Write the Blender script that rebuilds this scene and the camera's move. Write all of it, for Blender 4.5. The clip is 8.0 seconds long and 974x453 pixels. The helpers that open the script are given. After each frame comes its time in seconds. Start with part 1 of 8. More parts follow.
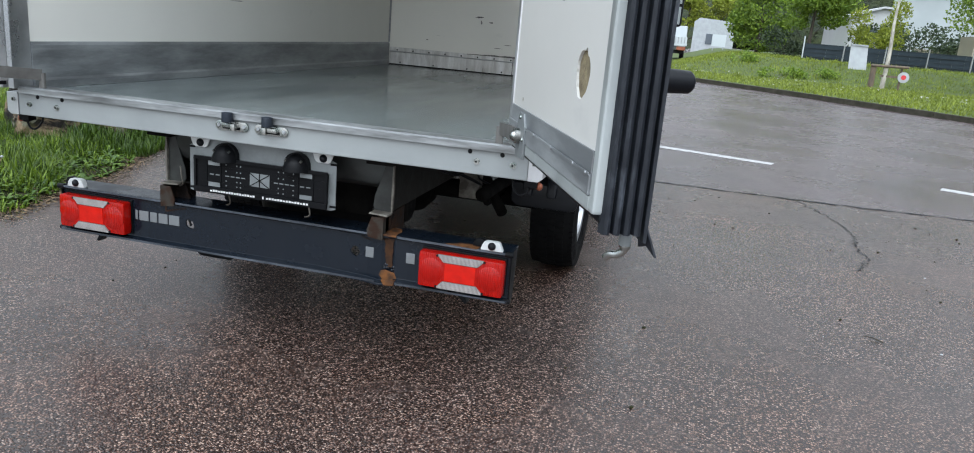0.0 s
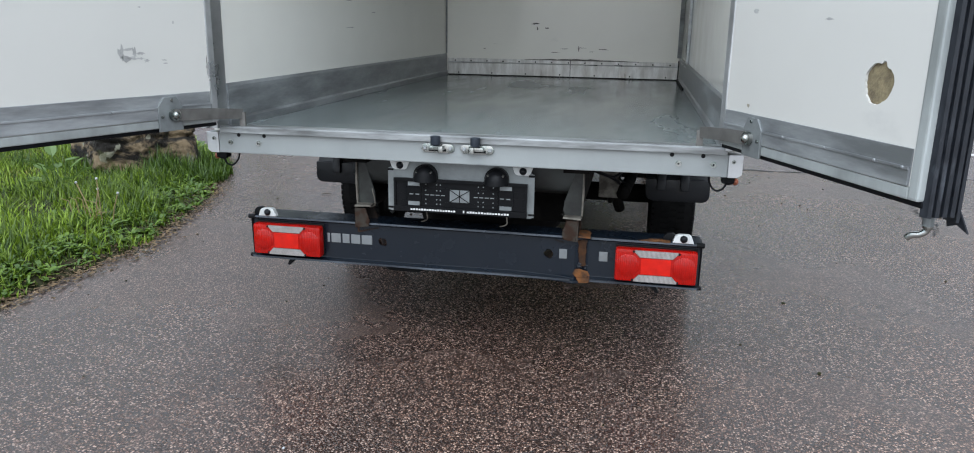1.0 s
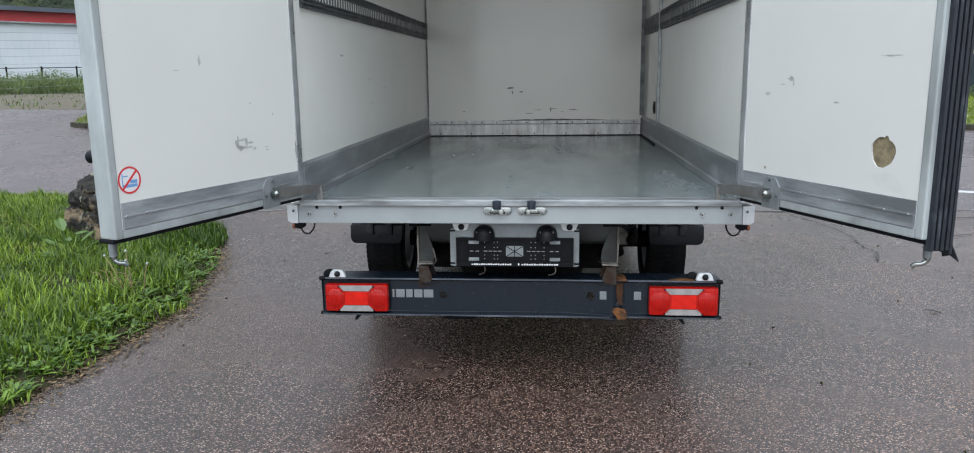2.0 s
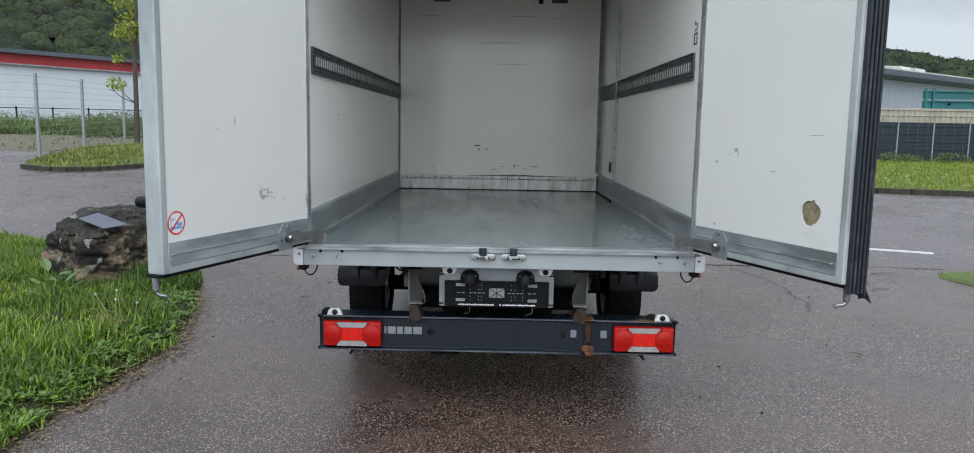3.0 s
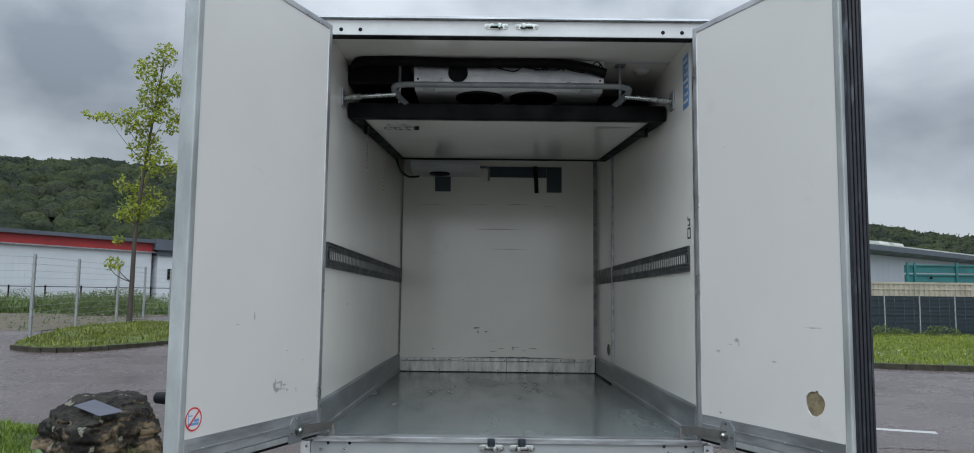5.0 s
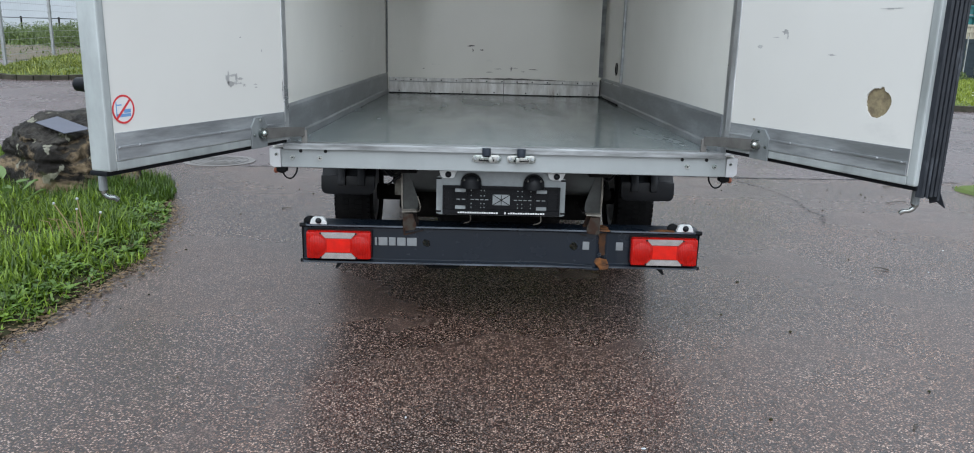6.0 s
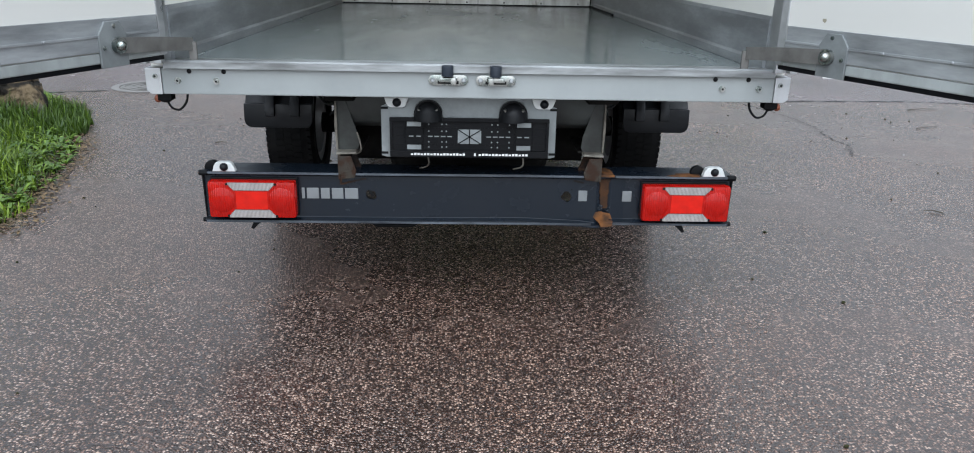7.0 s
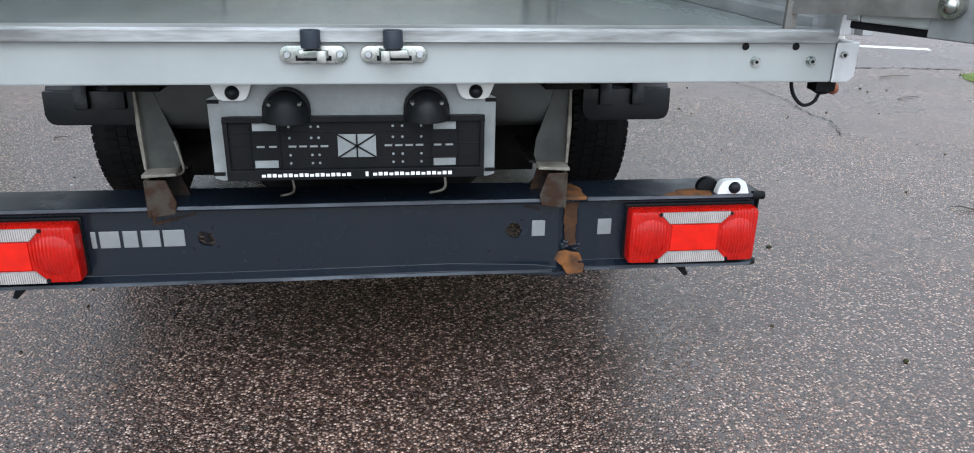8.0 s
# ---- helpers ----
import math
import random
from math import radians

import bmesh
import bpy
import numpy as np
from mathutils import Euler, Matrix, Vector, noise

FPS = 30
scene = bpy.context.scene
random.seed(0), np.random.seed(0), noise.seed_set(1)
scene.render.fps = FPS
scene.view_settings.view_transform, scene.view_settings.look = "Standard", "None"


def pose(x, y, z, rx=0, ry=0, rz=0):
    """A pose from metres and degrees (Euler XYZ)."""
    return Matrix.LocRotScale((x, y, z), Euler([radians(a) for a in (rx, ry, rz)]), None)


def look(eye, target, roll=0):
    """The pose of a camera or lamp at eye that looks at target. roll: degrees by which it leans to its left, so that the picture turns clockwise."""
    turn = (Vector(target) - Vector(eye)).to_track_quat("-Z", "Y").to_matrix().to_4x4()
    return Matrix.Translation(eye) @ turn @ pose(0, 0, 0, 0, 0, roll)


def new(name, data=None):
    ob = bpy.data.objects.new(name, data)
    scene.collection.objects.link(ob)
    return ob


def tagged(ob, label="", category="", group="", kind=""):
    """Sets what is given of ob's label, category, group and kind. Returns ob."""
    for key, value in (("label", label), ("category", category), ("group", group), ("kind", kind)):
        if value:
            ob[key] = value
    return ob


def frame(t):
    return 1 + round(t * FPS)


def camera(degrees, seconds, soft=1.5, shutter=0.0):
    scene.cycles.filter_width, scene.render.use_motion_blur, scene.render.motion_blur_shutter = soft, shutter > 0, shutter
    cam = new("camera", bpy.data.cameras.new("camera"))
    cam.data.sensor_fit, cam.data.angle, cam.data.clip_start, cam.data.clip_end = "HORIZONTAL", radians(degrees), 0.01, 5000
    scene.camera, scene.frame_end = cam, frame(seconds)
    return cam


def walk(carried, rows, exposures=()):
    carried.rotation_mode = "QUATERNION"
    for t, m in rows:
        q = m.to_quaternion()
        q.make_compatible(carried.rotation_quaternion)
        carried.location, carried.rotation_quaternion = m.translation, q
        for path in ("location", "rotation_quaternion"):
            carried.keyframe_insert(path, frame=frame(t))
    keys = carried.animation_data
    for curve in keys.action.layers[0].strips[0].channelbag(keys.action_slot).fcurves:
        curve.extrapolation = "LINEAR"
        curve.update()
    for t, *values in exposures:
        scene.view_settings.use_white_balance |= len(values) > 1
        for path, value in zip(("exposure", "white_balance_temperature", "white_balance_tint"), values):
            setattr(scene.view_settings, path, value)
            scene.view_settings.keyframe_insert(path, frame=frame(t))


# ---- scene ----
cam = camera(64.8, 8.0, soft=1.0)
PATH = [
    (0, (1.457, -2.443, 1.259), (1.007, -0.562, 0.752), 4.9),
    (0.5, (1.049, -2.707, 1.278), (0.696, -0.802, 0.785), 3.4),
    (1, (0.67, -2.87, 1.303), (0.302, -0.971, 0.792), 0.9),
    (1.2, (0.556, -2.941, 1.349), (0.179, -1.039, 0.861), 1.7),
    (1.5, (0.392, -3.098, 1.385), (0.104, -1.166, 0.957), 1.2),
    (1.7, (0.286, -3.231, 1.416), (0.081, -1.285, 1.002), -0.6),
    (2.8, (0.013, -3.814, 1.48), (-0.057, -1.837, 1.184), 0.9),
    (3, (-0.015, -3.887, 1.499), (-0.039, -1.904, 1.24), 1.0),
    (3.2, (-0.036, -3.931, 1.513), (-0.046, -1.937, 1.355), 1.0),
    (3.5, (-0.036, -4.0, 1.556), (-0.044, -2.0, 1.527), 0.9),
    (4, (-0.048, -4.05, 1.602), (-0.054, -2.06, 1.798), 0.6),
    (4.2, (-0.055, -4.057, 1.604), (-0.06, -2.073, 1.861), 0.6),
    (5.3, (-0.118, -3.959, 1.549), (-0.121, -1.961, 1.637), 0.7),
    (5.5, (-0.121, -3.851, 1.486), (-0.119, -1.855, 1.364), 0.8),
    (6, (-0.101, -3.444, 1.345), (-0.083, -1.499, 0.878), 1.4),
    (6.5, (-0.082, -3.009, 1.28), (-0.055, -1.072, 0.781), 1.6),
    (7, (-0.034, -2.545, 1.208), (0.035, -0.657, 0.553), 1.2),
    (7.5, (0.077, -2.071, 1.145), (0.133, -0.199, 0.443), 0.6),
    (8, (0.071, -1.565, 1.071), (0.307, 0.285, 0.347), 1.1),
]
EXPOSURES = [(0, 0.18), (0.5, 0.06), (1.0, 0.17), (1.6, 0.14), (3.0, -0.03), (3.5, -0.25), (4.2, -0.52), (5.5, -0.14), (6.0, 0.12), (6.5, 0.1), (7.0, 0.28), (7.5, 0.48), (8, 0.57)]
walk(cam, [(t, look(eye, target, roll)) for t, eye, target, roll in PATH], EXPOSURES)

# ---- light: an overcast sky and a wide, weak sun ----
SUN_ELEVATION, SUN_TURN = radians(30), radians(186)
world = bpy.data.worlds.new("overcast")
scene.world = world
world.use_nodes = True
wn, wl = world.node_tree.nodes, world.node_tree.links
wn.clear()
w_out = wn.new("ShaderNodeOutputWorld")
w_bg = wn.new("ShaderNodeBackground")
w_bg.inputs["Strength"].default_value = 1.0
w_sky = wn.new("ShaderNodeTexSky")
w_sky.sky_type = "NISHITA"
w_sky.sun_disc = False
w_sky.sun_elevation, w_sky.sun_rotation = SUN_ELEVATION, SUN_TURN
w_dim = wn.new("ShaderNodeMix")
w_dim.data_type = "RGBA"
w_dim.blend_type = "MULTIPLY"
w_dim.inputs["Factor"].default_value = 1.0
w_dim.inputs["B"].default_value = (0.08, 0.08, 0.08, 1)
wl.new(w_sky.outputs["Color"], w_dim.inputs["A"])
w_co = wn.new("ShaderNodeTexCoord")
w_map = wn.new("ShaderNodeMapping")
w_map.inputs["Scale"].default_value = (1.0, 1.0, 1.7)
wl.new(w_co.outputs["Generated"], w_map.inputs["Vector"])
w_noise = wn.new("ShaderNodeTexNoise")
w_noise.inputs["Scale"].default_value = 3.4
w_noise.inputs["Detail"].default_value = 6.0
w_noise.inputs["Roughness"].default_value = 0.47
w_noise.inputs["Distortion"].default_value = 0.15
wl.new(w_map.outputs["Vector"], w_noise.inputs["Vector"])
w_ramp = wn.new("ShaderNodeValToRGB")
w_ramp.color_ramp.elements[0].position, w_ramp.color_ramp.elements[0].color = 0.37, (0.262, 0.305, 0.36, 1)
w_ramp.color_ramp.elements[1].position, w_ramp.color_ramp.elements[1].color = 0.61, (0.605, 0.665, 0.735, 1)
wl.new(w_noise.outputs["Fac"], w_ramp.inputs["Fac"])
# overcast: the zenith is brighter than the horizon
w_sep = wn.new("ShaderNodeSeparateXYZ")
wl.new(w_co.outputs["Generated"], w_sep.inputs["Vector"])
w_zen = wn.new("ShaderNodeMapRange")
w_zen.inputs["From Min"].default_value, w_zen.inputs["From Max"].default_value = 0.2, 0.95
w_zen.inputs["To Min"].default_value, w_zen.inputs["To Max"].default_value = 1.2, 3.7
wl.new(w_sep.outputs["Z"], w_zen.inputs["Value"])
w_up = wn.new("ShaderNodeMix")
w_up.data_type = "RGBA"
w_up.blend_type = "MULTIPLY"
w_up.inputs["Factor"].default_value = 1.0
wl.new(w_ramp.outputs["Color"], w_up.inputs["A"])
wl.new(w_zen.outputs["Result"], w_up.inputs["B"])
# thinner cloud, and so more light, round the hidden sun
w_dot = wn.new("ShaderNodeVectorMath")
w_dot.operation = "DOT_PRODUCT"
wl.new(w_co.outputs["Generated"], w_dot.inputs[0])
w_dot.inputs[1].default_value = (math.sin(SUN_TURN) * math.cos(SUN_ELEVATION), math.cos(SUN_TURN) * math.cos(SUN_ELEVATION), math.sin(SUN_ELEVATION))
w_near = wn.new("ShaderNodeMapRange")
w_near.interpolation_type = "SMOOTHSTEP"
w_near.inputs["From Min"].default_value, w_near.inputs["From Max"].default_value = 0.1, 1.0
w_near.inputs["To Min"].default_value, w_near.inputs["To Max"].default_value = 1.0, 3.2
wl.new(w_dot.outputs["Value"], w_near.inputs["Value"])
w_glow = wn.new("ShaderNodeMix")
w_glow.data_type = "RGBA"
w_glow.blend_type = "MULTIPLY"
w_glow.inputs["Factor"].default_value = 1.0
wl.new(w_up.outputs["Result"], w_glow.inputs["A"])
wl.new(w_near.outputs["Result"], w_glow.inputs["B"])
w_mix = wn.new("ShaderNodeMix")
w_mix.data_type = "RGBA"
w_mix.inputs["Factor"].default_value = 0.88
wl.new(w_dim.outputs["Result"], w_mix.inputs["A"])
wl.new(w_glow.outputs["Result"], w_mix.inputs["B"])
wl.new(w_mix.outputs["Result"], w_bg.inputs["Color"])
wl.new(w_bg.outputs["Background"], w_out.inputs["Surface"])

sun = new("sun", bpy.data.lights.new("sun", "SUN"))
sun.data.energy, sun.data.angle, sun.data.color = 0.4, radians(60), (1.0, 0.97, 0.93)
sun.matrix_world = look((30 * math.sin(SUN_TURN) * math.cos(SUN_ELEVATION), 30 * math.cos(SUN_TURN) * math.cos(SUN_ELEVATION), 30 * math.sin(SUN_ELEVATION)), (0, 0, 0))

# ---- materials ----
def mix_colour(nt, fac, a, b, blend="MIX"):
    n = nt.nodes.new("ShaderNodeMix")
    n.data_type, n.blend_type = "RGBA", blend
    for key, value in (("Factor", fac), ("A", a), ("B", b)):
        if isinstance(value, (int, float)):
            n.inputs[key].default_value = value
        elif isinstance(value, tuple):
            n.inputs[key].default_value = (*value, 1)
        else:
            nt.links.new(value, n.inputs[key])
    return n.outputs["Result"]


def ramp(nt, value, stops):
    n = nt.nodes.new("ShaderNodeValToRGB")
    e = n.color_ramp.elements
    while len(e) < len(stops):
        e.new(0.5)
    for k, (p, c) in enumerate(stops):
        e[k].position = p
        e[k].color = (*c, 1) if isinstance(c, tuple) else (c, c, c, 1)
    nt.links.new(value, n.inputs["Fac"])
    return n.outputs["Color"]


def noise_of(nt, scale, detail=4.0, rough=0.55, stretch=(1, 1, 1), distort=0.0):
    co = nt.nodes.new("ShaderNodeTexCoord")
    mp = nt.nodes.new("ShaderNodeMapping")
    mp.inputs["Scale"].default_value = stretch
    nt.links.new(co.outputs["Object"], mp.inputs["Vector"])
    n = nt.nodes.new("ShaderNodeTexNoise")
    n.inputs["Scale"].default_value, n.inputs["Detail"].default_value = scale, detail
    n.inputs["Roughness"].default_value, n.inputs["Distortion"].default_value = rough, distort
    nt.links.new(mp.outputs["Vector"], n.inputs["Vector"])
    return n.outputs["Fac"]


def cells(nt, scale, feature="F1", out="Distance"):
    co = nt.nodes.new("ShaderNodeTexCoord")
    n = nt.nodes.new("ShaderNodeTexVoronoi")
    n.feature = feature
    n.inputs["Scale"].default_value = scale
    nt.links.new(co.outputs["Object"], n.inputs["Vector"])
    return n.outputs[out]


def plain(name, rough=0.5, metal=0.0):
    m = bpy.data.materials.new(name)
    m.use_nodes = True
    b = m.node_tree.nodes["Principled BSDF"]
    b.inputs["Roughness"].default_value, b.inputs["Metallic"].default_value = rough, metal
    return m, m.node_tree, b


def bump(nt, b, height, strength, distance):
    n = nt.nodes.new("ShaderNodeBump")
    n.inputs["Strength"].default_value, n.inputs["Distance"].default_value = strength, distance
    nt.links.new(height, n.inputs["Height"])
    nt.links.new(n.outputs["Normal"], b.inputs["Normal"])


def worn(name, colour, dark, rough=0.5, metal=0.0, scale=6.0, grain=60.0, amount=0.5, stretch=(1, 1, 1), relief=0.15, rough_var=0.12, dirt=(0.36, 0.62), gloss=0.5):
    """Paint, metal or rubber with blotches at one scale and grain at another."""
    m, nt, b = plain(name, rough, metal)
    big = ramp(nt, noise_of(nt, scale, 5, 0.6, stretch), [(dirt[0], 0.0), (dirt[1], 1.0)])
    fine = ramp(nt, noise_of(nt, grain, 3, 0.6, stretch), [(0.3, 0.0), (0.75, 1.0)])
    c = mix_colour(nt, amount, colour, mix_colour(nt, big, dark, colour))
    c = mix_colour(nt, mix_colour(nt, 0.25 * amount, (0, 0, 0), fine), c, dark)
    nt.links.new(c, b.inputs["Base Color"])
    r = nt.nodes.new("ShaderNodeMapRange")
    r.inputs["To Min"].default_value, r.inputs["To Max"].default_value = max(0.03, rough - rough_var), min(1, rough + rough_var)
    nt.links.new(big, r.inputs["Value"])
    nt.links.new(r.outputs["Result"], b.inputs["Roughness"])
    b.inputs["Specular IOR Level"].default_value = gloss
    if relief:
        bump(nt, b, fine, relief, 0.002)
    return m


def scuffed_panel(name, colour, rough):
    """White glass-fibre panel: faint yellowing, grey rubs and short dark scratches."""
    m, nt, b = plain(name, rough)
    big = ramp(nt, noise_of(nt, 1.3, 4), [(0.3, 0.0), (0.75, 1.0)])
    c = mix_colour(nt, big, tuple(0.93 * v for v in colour), colour)
    rub = ramp(nt, noise_of(nt, 3.1, 5, 0.65, (1, 1, 1.7)), [(0.64, 0.0), (0.78, 1.0)])
    c = mix_colour(nt, mix_colour(nt, 0.22, (0, 0, 0), rub), c, (0.33, 0.33, 0.33))
    line = ramp(nt, noise_of(nt, 2.2, 8, 0.72, (1, 1, 9)), [(0.705, 0.0), (0.735, 1.0)])
    c = mix_colour(nt, mix_colour(nt, 0.5, (0, 0, 0), line), c, (0.12, 0.12, 0.12))
    nt.links.new(c, b.inputs["Base Color"])
    r = nt.nodes.new("ShaderNodeMapRange")
    r.inputs["To Min"].default_value, r.inputs["To Max"].default_value = rough - 0.05, rough + 0.1
    nt.links.new(noise_of(nt, 5.0, 5), r.inputs["Value"])
    nt.links.new(r.outputs["Result"], b.inputs["Roughness"])
    bump(nt, b, noise_of(nt, 1.6, 2), 0.1, 0.008)
    return m


def asphalt():
    """Wet open-grained asphalt of brown chips; past a joint across the yard an older, paler and finer surfacing."""
    m, nt, b = plain("wet_asphalt")
    co = nt.nodes.new("ShaderNodeTexCoord")
    sep_co = nt.nodes.new("ShaderNodeSeparateXYZ")
    nt.links.new(co.outputs["Object"], sep_co.inputs["Vector"])
    wob = nt.nodes.new("ShaderNodeMath")
    wob.operation = "MULTIPLY_ADD"
    nt.links.new(noise_of(nt, 1.2, 5, 0.6), wob.inputs[0])
    wob.inputs[1].default_value = 0.3
    nt.links.new(sep_co.outputs["Y"], wob.inputs[2])
    joint = nt.nodes.new("ShaderNodeMapRange")
    joint.inputs["From Min"].default_value, joint.inputs["From Max"].default_value = 4.76, 4.86
    nt.links.new(wob.outputs["Value"], joint.inputs["Value"])
    away = joint.outputs["Result"]
    sep = nt.nodes.new("ShaderNodeSeparateColor")
    nt.links.new(cells(nt, 138, out="Color"), sep.inputs["Color"])
    rusty = ramp(nt, noise_of(nt, 0.7, 4, 0.6), [(0.45, (1.0, 1.0, 1.0)), (0.68, (1.1, 0.97, 0.85))])
    brown = ramp(nt, sep.outputs["Red"], [(0.0, (0.0155, 0.0072, 0.0052)), (0.35, (0.043, 0.021, 0.0148)), (0.55, (0.092, 0.05, 0.037)), (0.8, (0.19, 0.118, 0.092)), (1.0, (0.39, 0.29, 0.24))])
    grey = ramp(nt, sep.outputs["Red"], [(0.0, (0.029, 0.017, 0.0165)), (0.4, (0.067, 0.043, 0.042)), (0.8, (0.133, 0.091, 0.09)), (1.0, (0.25, 0.184, 0.18))])
    stones = mix_colour(nt, away, brown, grey)
    patches = ramp(nt, noise_of(nt, 0.9, 5, 0.6), [(0.36, 0.78), (0.5, 1.0), (0.66, 1.16)])
    stones = mix_colour(nt, 1.0, mix_colour(nt, 1.0, stones, patches, "MULTIPLY"), mix_colour(nt, away, rusty, (1.0, 1.0, 1.0)), "MULTIPLY")
    d = cells(nt, 138)
    tar = ramp(nt, d, [(0.44, 0.0), (0.54, 1.0)])
    gap = mix_colour(nt, away, (0.85, 0.85, 0.85), (0.55, 0.55, 0.55))
    c = mix_colour(nt, mix_colour(nt, 1.0, gap, tar, "MULTIPLY"), stones, (0.013, 0.0085, 0.007))
    spots = ramp(nt, noise_of(nt, 7.0, 3, 0.5), [(0.72, 0.0), (0.75, 1.0)])
    c = mix_colour(nt, mix_colour(nt, 0.6, (0, 0, 0), spots), c, (0.02, 0.019, 0.019))
    nt.links.new(c, b.inputs["Base Color"])
    wet = ramp(nt, noise_of(nt, 0.6, 5, 0.62), [(0.36, 0.16), (0.5, 0.26), (0.64, 0.38)])
    nt.links.new(wet, b.inputs["Roughness"])
    shine = nt.nodes.new("ShaderNodeMapRange")
    shine.inputs["To Min"].default_value, shine.inputs["To Max"].default_value = 1.0, 0.7
    nt.links.new(tar, shine.inputs["Value"])
    nt.links.new(shine.outputs["Result"], b.inputs["Specular IOR Level"])
    # a thin film of water over the chips
    b.inputs["Coat Weight"].default_value = 0.18
    b.inputs["Coat Roughness"].default_value = 0.28
    bump(nt, b, ramp(nt, d, [(0.2, 1.0), (0.62, 0.0)]), 0.65, 0.0036)
    return m


def wood_canopy():
    """Far woodland: the hue changes from crown to crown, with a little play from leaf to leaf."""
    m, nt, b = plain("woodland_leaves", 0.8)
    c = ramp(nt, noise_of(nt, 0.09, 5, 0.6), [(0.32, (0.017, 0.025, 0.019)), (0.45, (0.03, 0.041, 0.025)), (0.55, (0.055, 0.068, 0.03)), (0.63, (0.034, 0.042, 0.029)), (0.74, (0.062, 0.067, 0.036))])
    k = ramp(nt, noise_of(nt, 2.2, 4, 0.7), [(0.34, 0.45), (0.5, 0.9), (0.66, 1.35)])
    nt.links.new(mix_colour(nt, 1.0, c, k, "MULTIPLY"), b.inputs["Base Color"])
    b.inputs["Specular IOR Level"].default_value = 0.1
    bump(nt, b, noise_of(nt, 2.4, 4, 0.75), 1.0, 0.8)
    return m


def rock():
    """Dark wet sandstone, tan where it broke, with pale lichen spots and moss in the cracks."""
    m, nt, b = plain("mossy_rock", 0.7)
    big = ramp(nt, noise_of(nt, 2.6, 6, 0.65, (1, 1, 1.5), 0.6), [(0.49, 0.0), (0.6, 1.0)])
    c = mix_colour(nt, big, (0.012, 0.010, 0.008), (0.25, 0.185, 0.115))
    geo = nt.nodes.new("ShaderNodeNewGeometry")
    sep = nt.nodes.new("ShaderNodeSeparateXYZ")
    nt.links.new(geo.outputs["Normal"], sep.inputs["Vector"])
    top = ramp(nt, sep.outputs["Z"], [(0.35, 0.0), (0.6, 1.0)])
    c = mix_colour(nt, top, c, mix_colour(nt, ramp(nt, noise_of(nt, 7, 5, 0.6), [(0.4, 0.0), (0.65, 1.0)]), (0.009, 0.008, 0.007), (0.045, 0.04, 0.033)))
    lichen = ramp(nt, noise_of(nt, 9.0, 3, 0.45), [(0.64, 0.0), (0.66, 1.0)])
    c = mix_colour(nt, mix_colour(nt, 0.8, (0, 0, 0), lichen), c, (0.24, 0.235, 0.18))
    moss = ramp(nt, noise_of(nt, 5.0, 4, 0.6), [(0.6, 0.0), (0.7, 1.0)])
    c = mix_colour(nt, mix_colour(nt, 0.6, (0, 0, 0), moss), c, (0.045, 0.05, 0.012))
    nt.links.new(c, b.inputs["Base Color"])
    b.inputs["Specular IOR Level"].default_value = 0.2
    bump(nt, b, noise_of(nt, 11, 9, 0.75), 1.0, 0.05)
    return m


def foliage(name, dark, light, rough=0.55, glow=0.25):
    m, nt, b = plain(name, rough)
    g = nt.nodes.new("ShaderNodeNewGeometry")
    c = ramp(nt, g.outputs["Random Per Island"], [(0.0, dark), (0.6, tuple((a + c2) / 2 for a, c2 in zip(dark, light))), (1.0, light)])
    c = mix_colour(nt, mix_colour(nt, 0.5, (0, 0, 0), ramp(nt, noise_of(nt, 0.9, 3), [(0.35, 0.0), (0.65, 1.0)])), c, dark)
    nt.links.new(c, b.inputs["Base Color"])
    if glow:
        t = nt.nodes.new("ShaderNodeBsdfTranslucent")
        nt.links.new(c, t.inputs["Color"])
        x = nt.nodes.new("ShaderNodeMixShader")
        x.inputs["Fac"].default_value = glow
        nt.links.new(b.outputs["BSDF"], x.inputs[1])
        nt.links.new(t.outputs["BSDF"], x.inputs[2])
        nt.links.new(x.outputs["Shader"], nt.nodes["Material Output"].inputs["Surface"])
    return m


def lens_plastic(name, colour, rough=0.12, ribs=0.0):
    m, nt, b = plain(name, rough)
    c = mix_colour(nt, ramp(nt, noise_of(nt, 30, 3), [(0.3, 0.0), (0.7, 1.0)]), tuple(0.75 * v for v in colour), colour)
    nt.links.new(c, b.inputs["Base Color"])
    b.inputs["Coat Weight"].default_value = 0.12
    b.inputs["Specular IOR Level"].default_value = 0.2
    b.inputs["Coat Roughness"].default_value = 0.06
    if ribs:
        w = nt.nodes.new("ShaderNodeTexWave")
        w.inputs["Scale"].default_value = ribs
        co = nt.nodes.new("ShaderNodeTexCoord")
        nt.links.new(co.outputs["Object"], w.inputs["Vector"])
        bump(nt, b, w.outputs["Fac"], 0.5, 0.003)
    return m


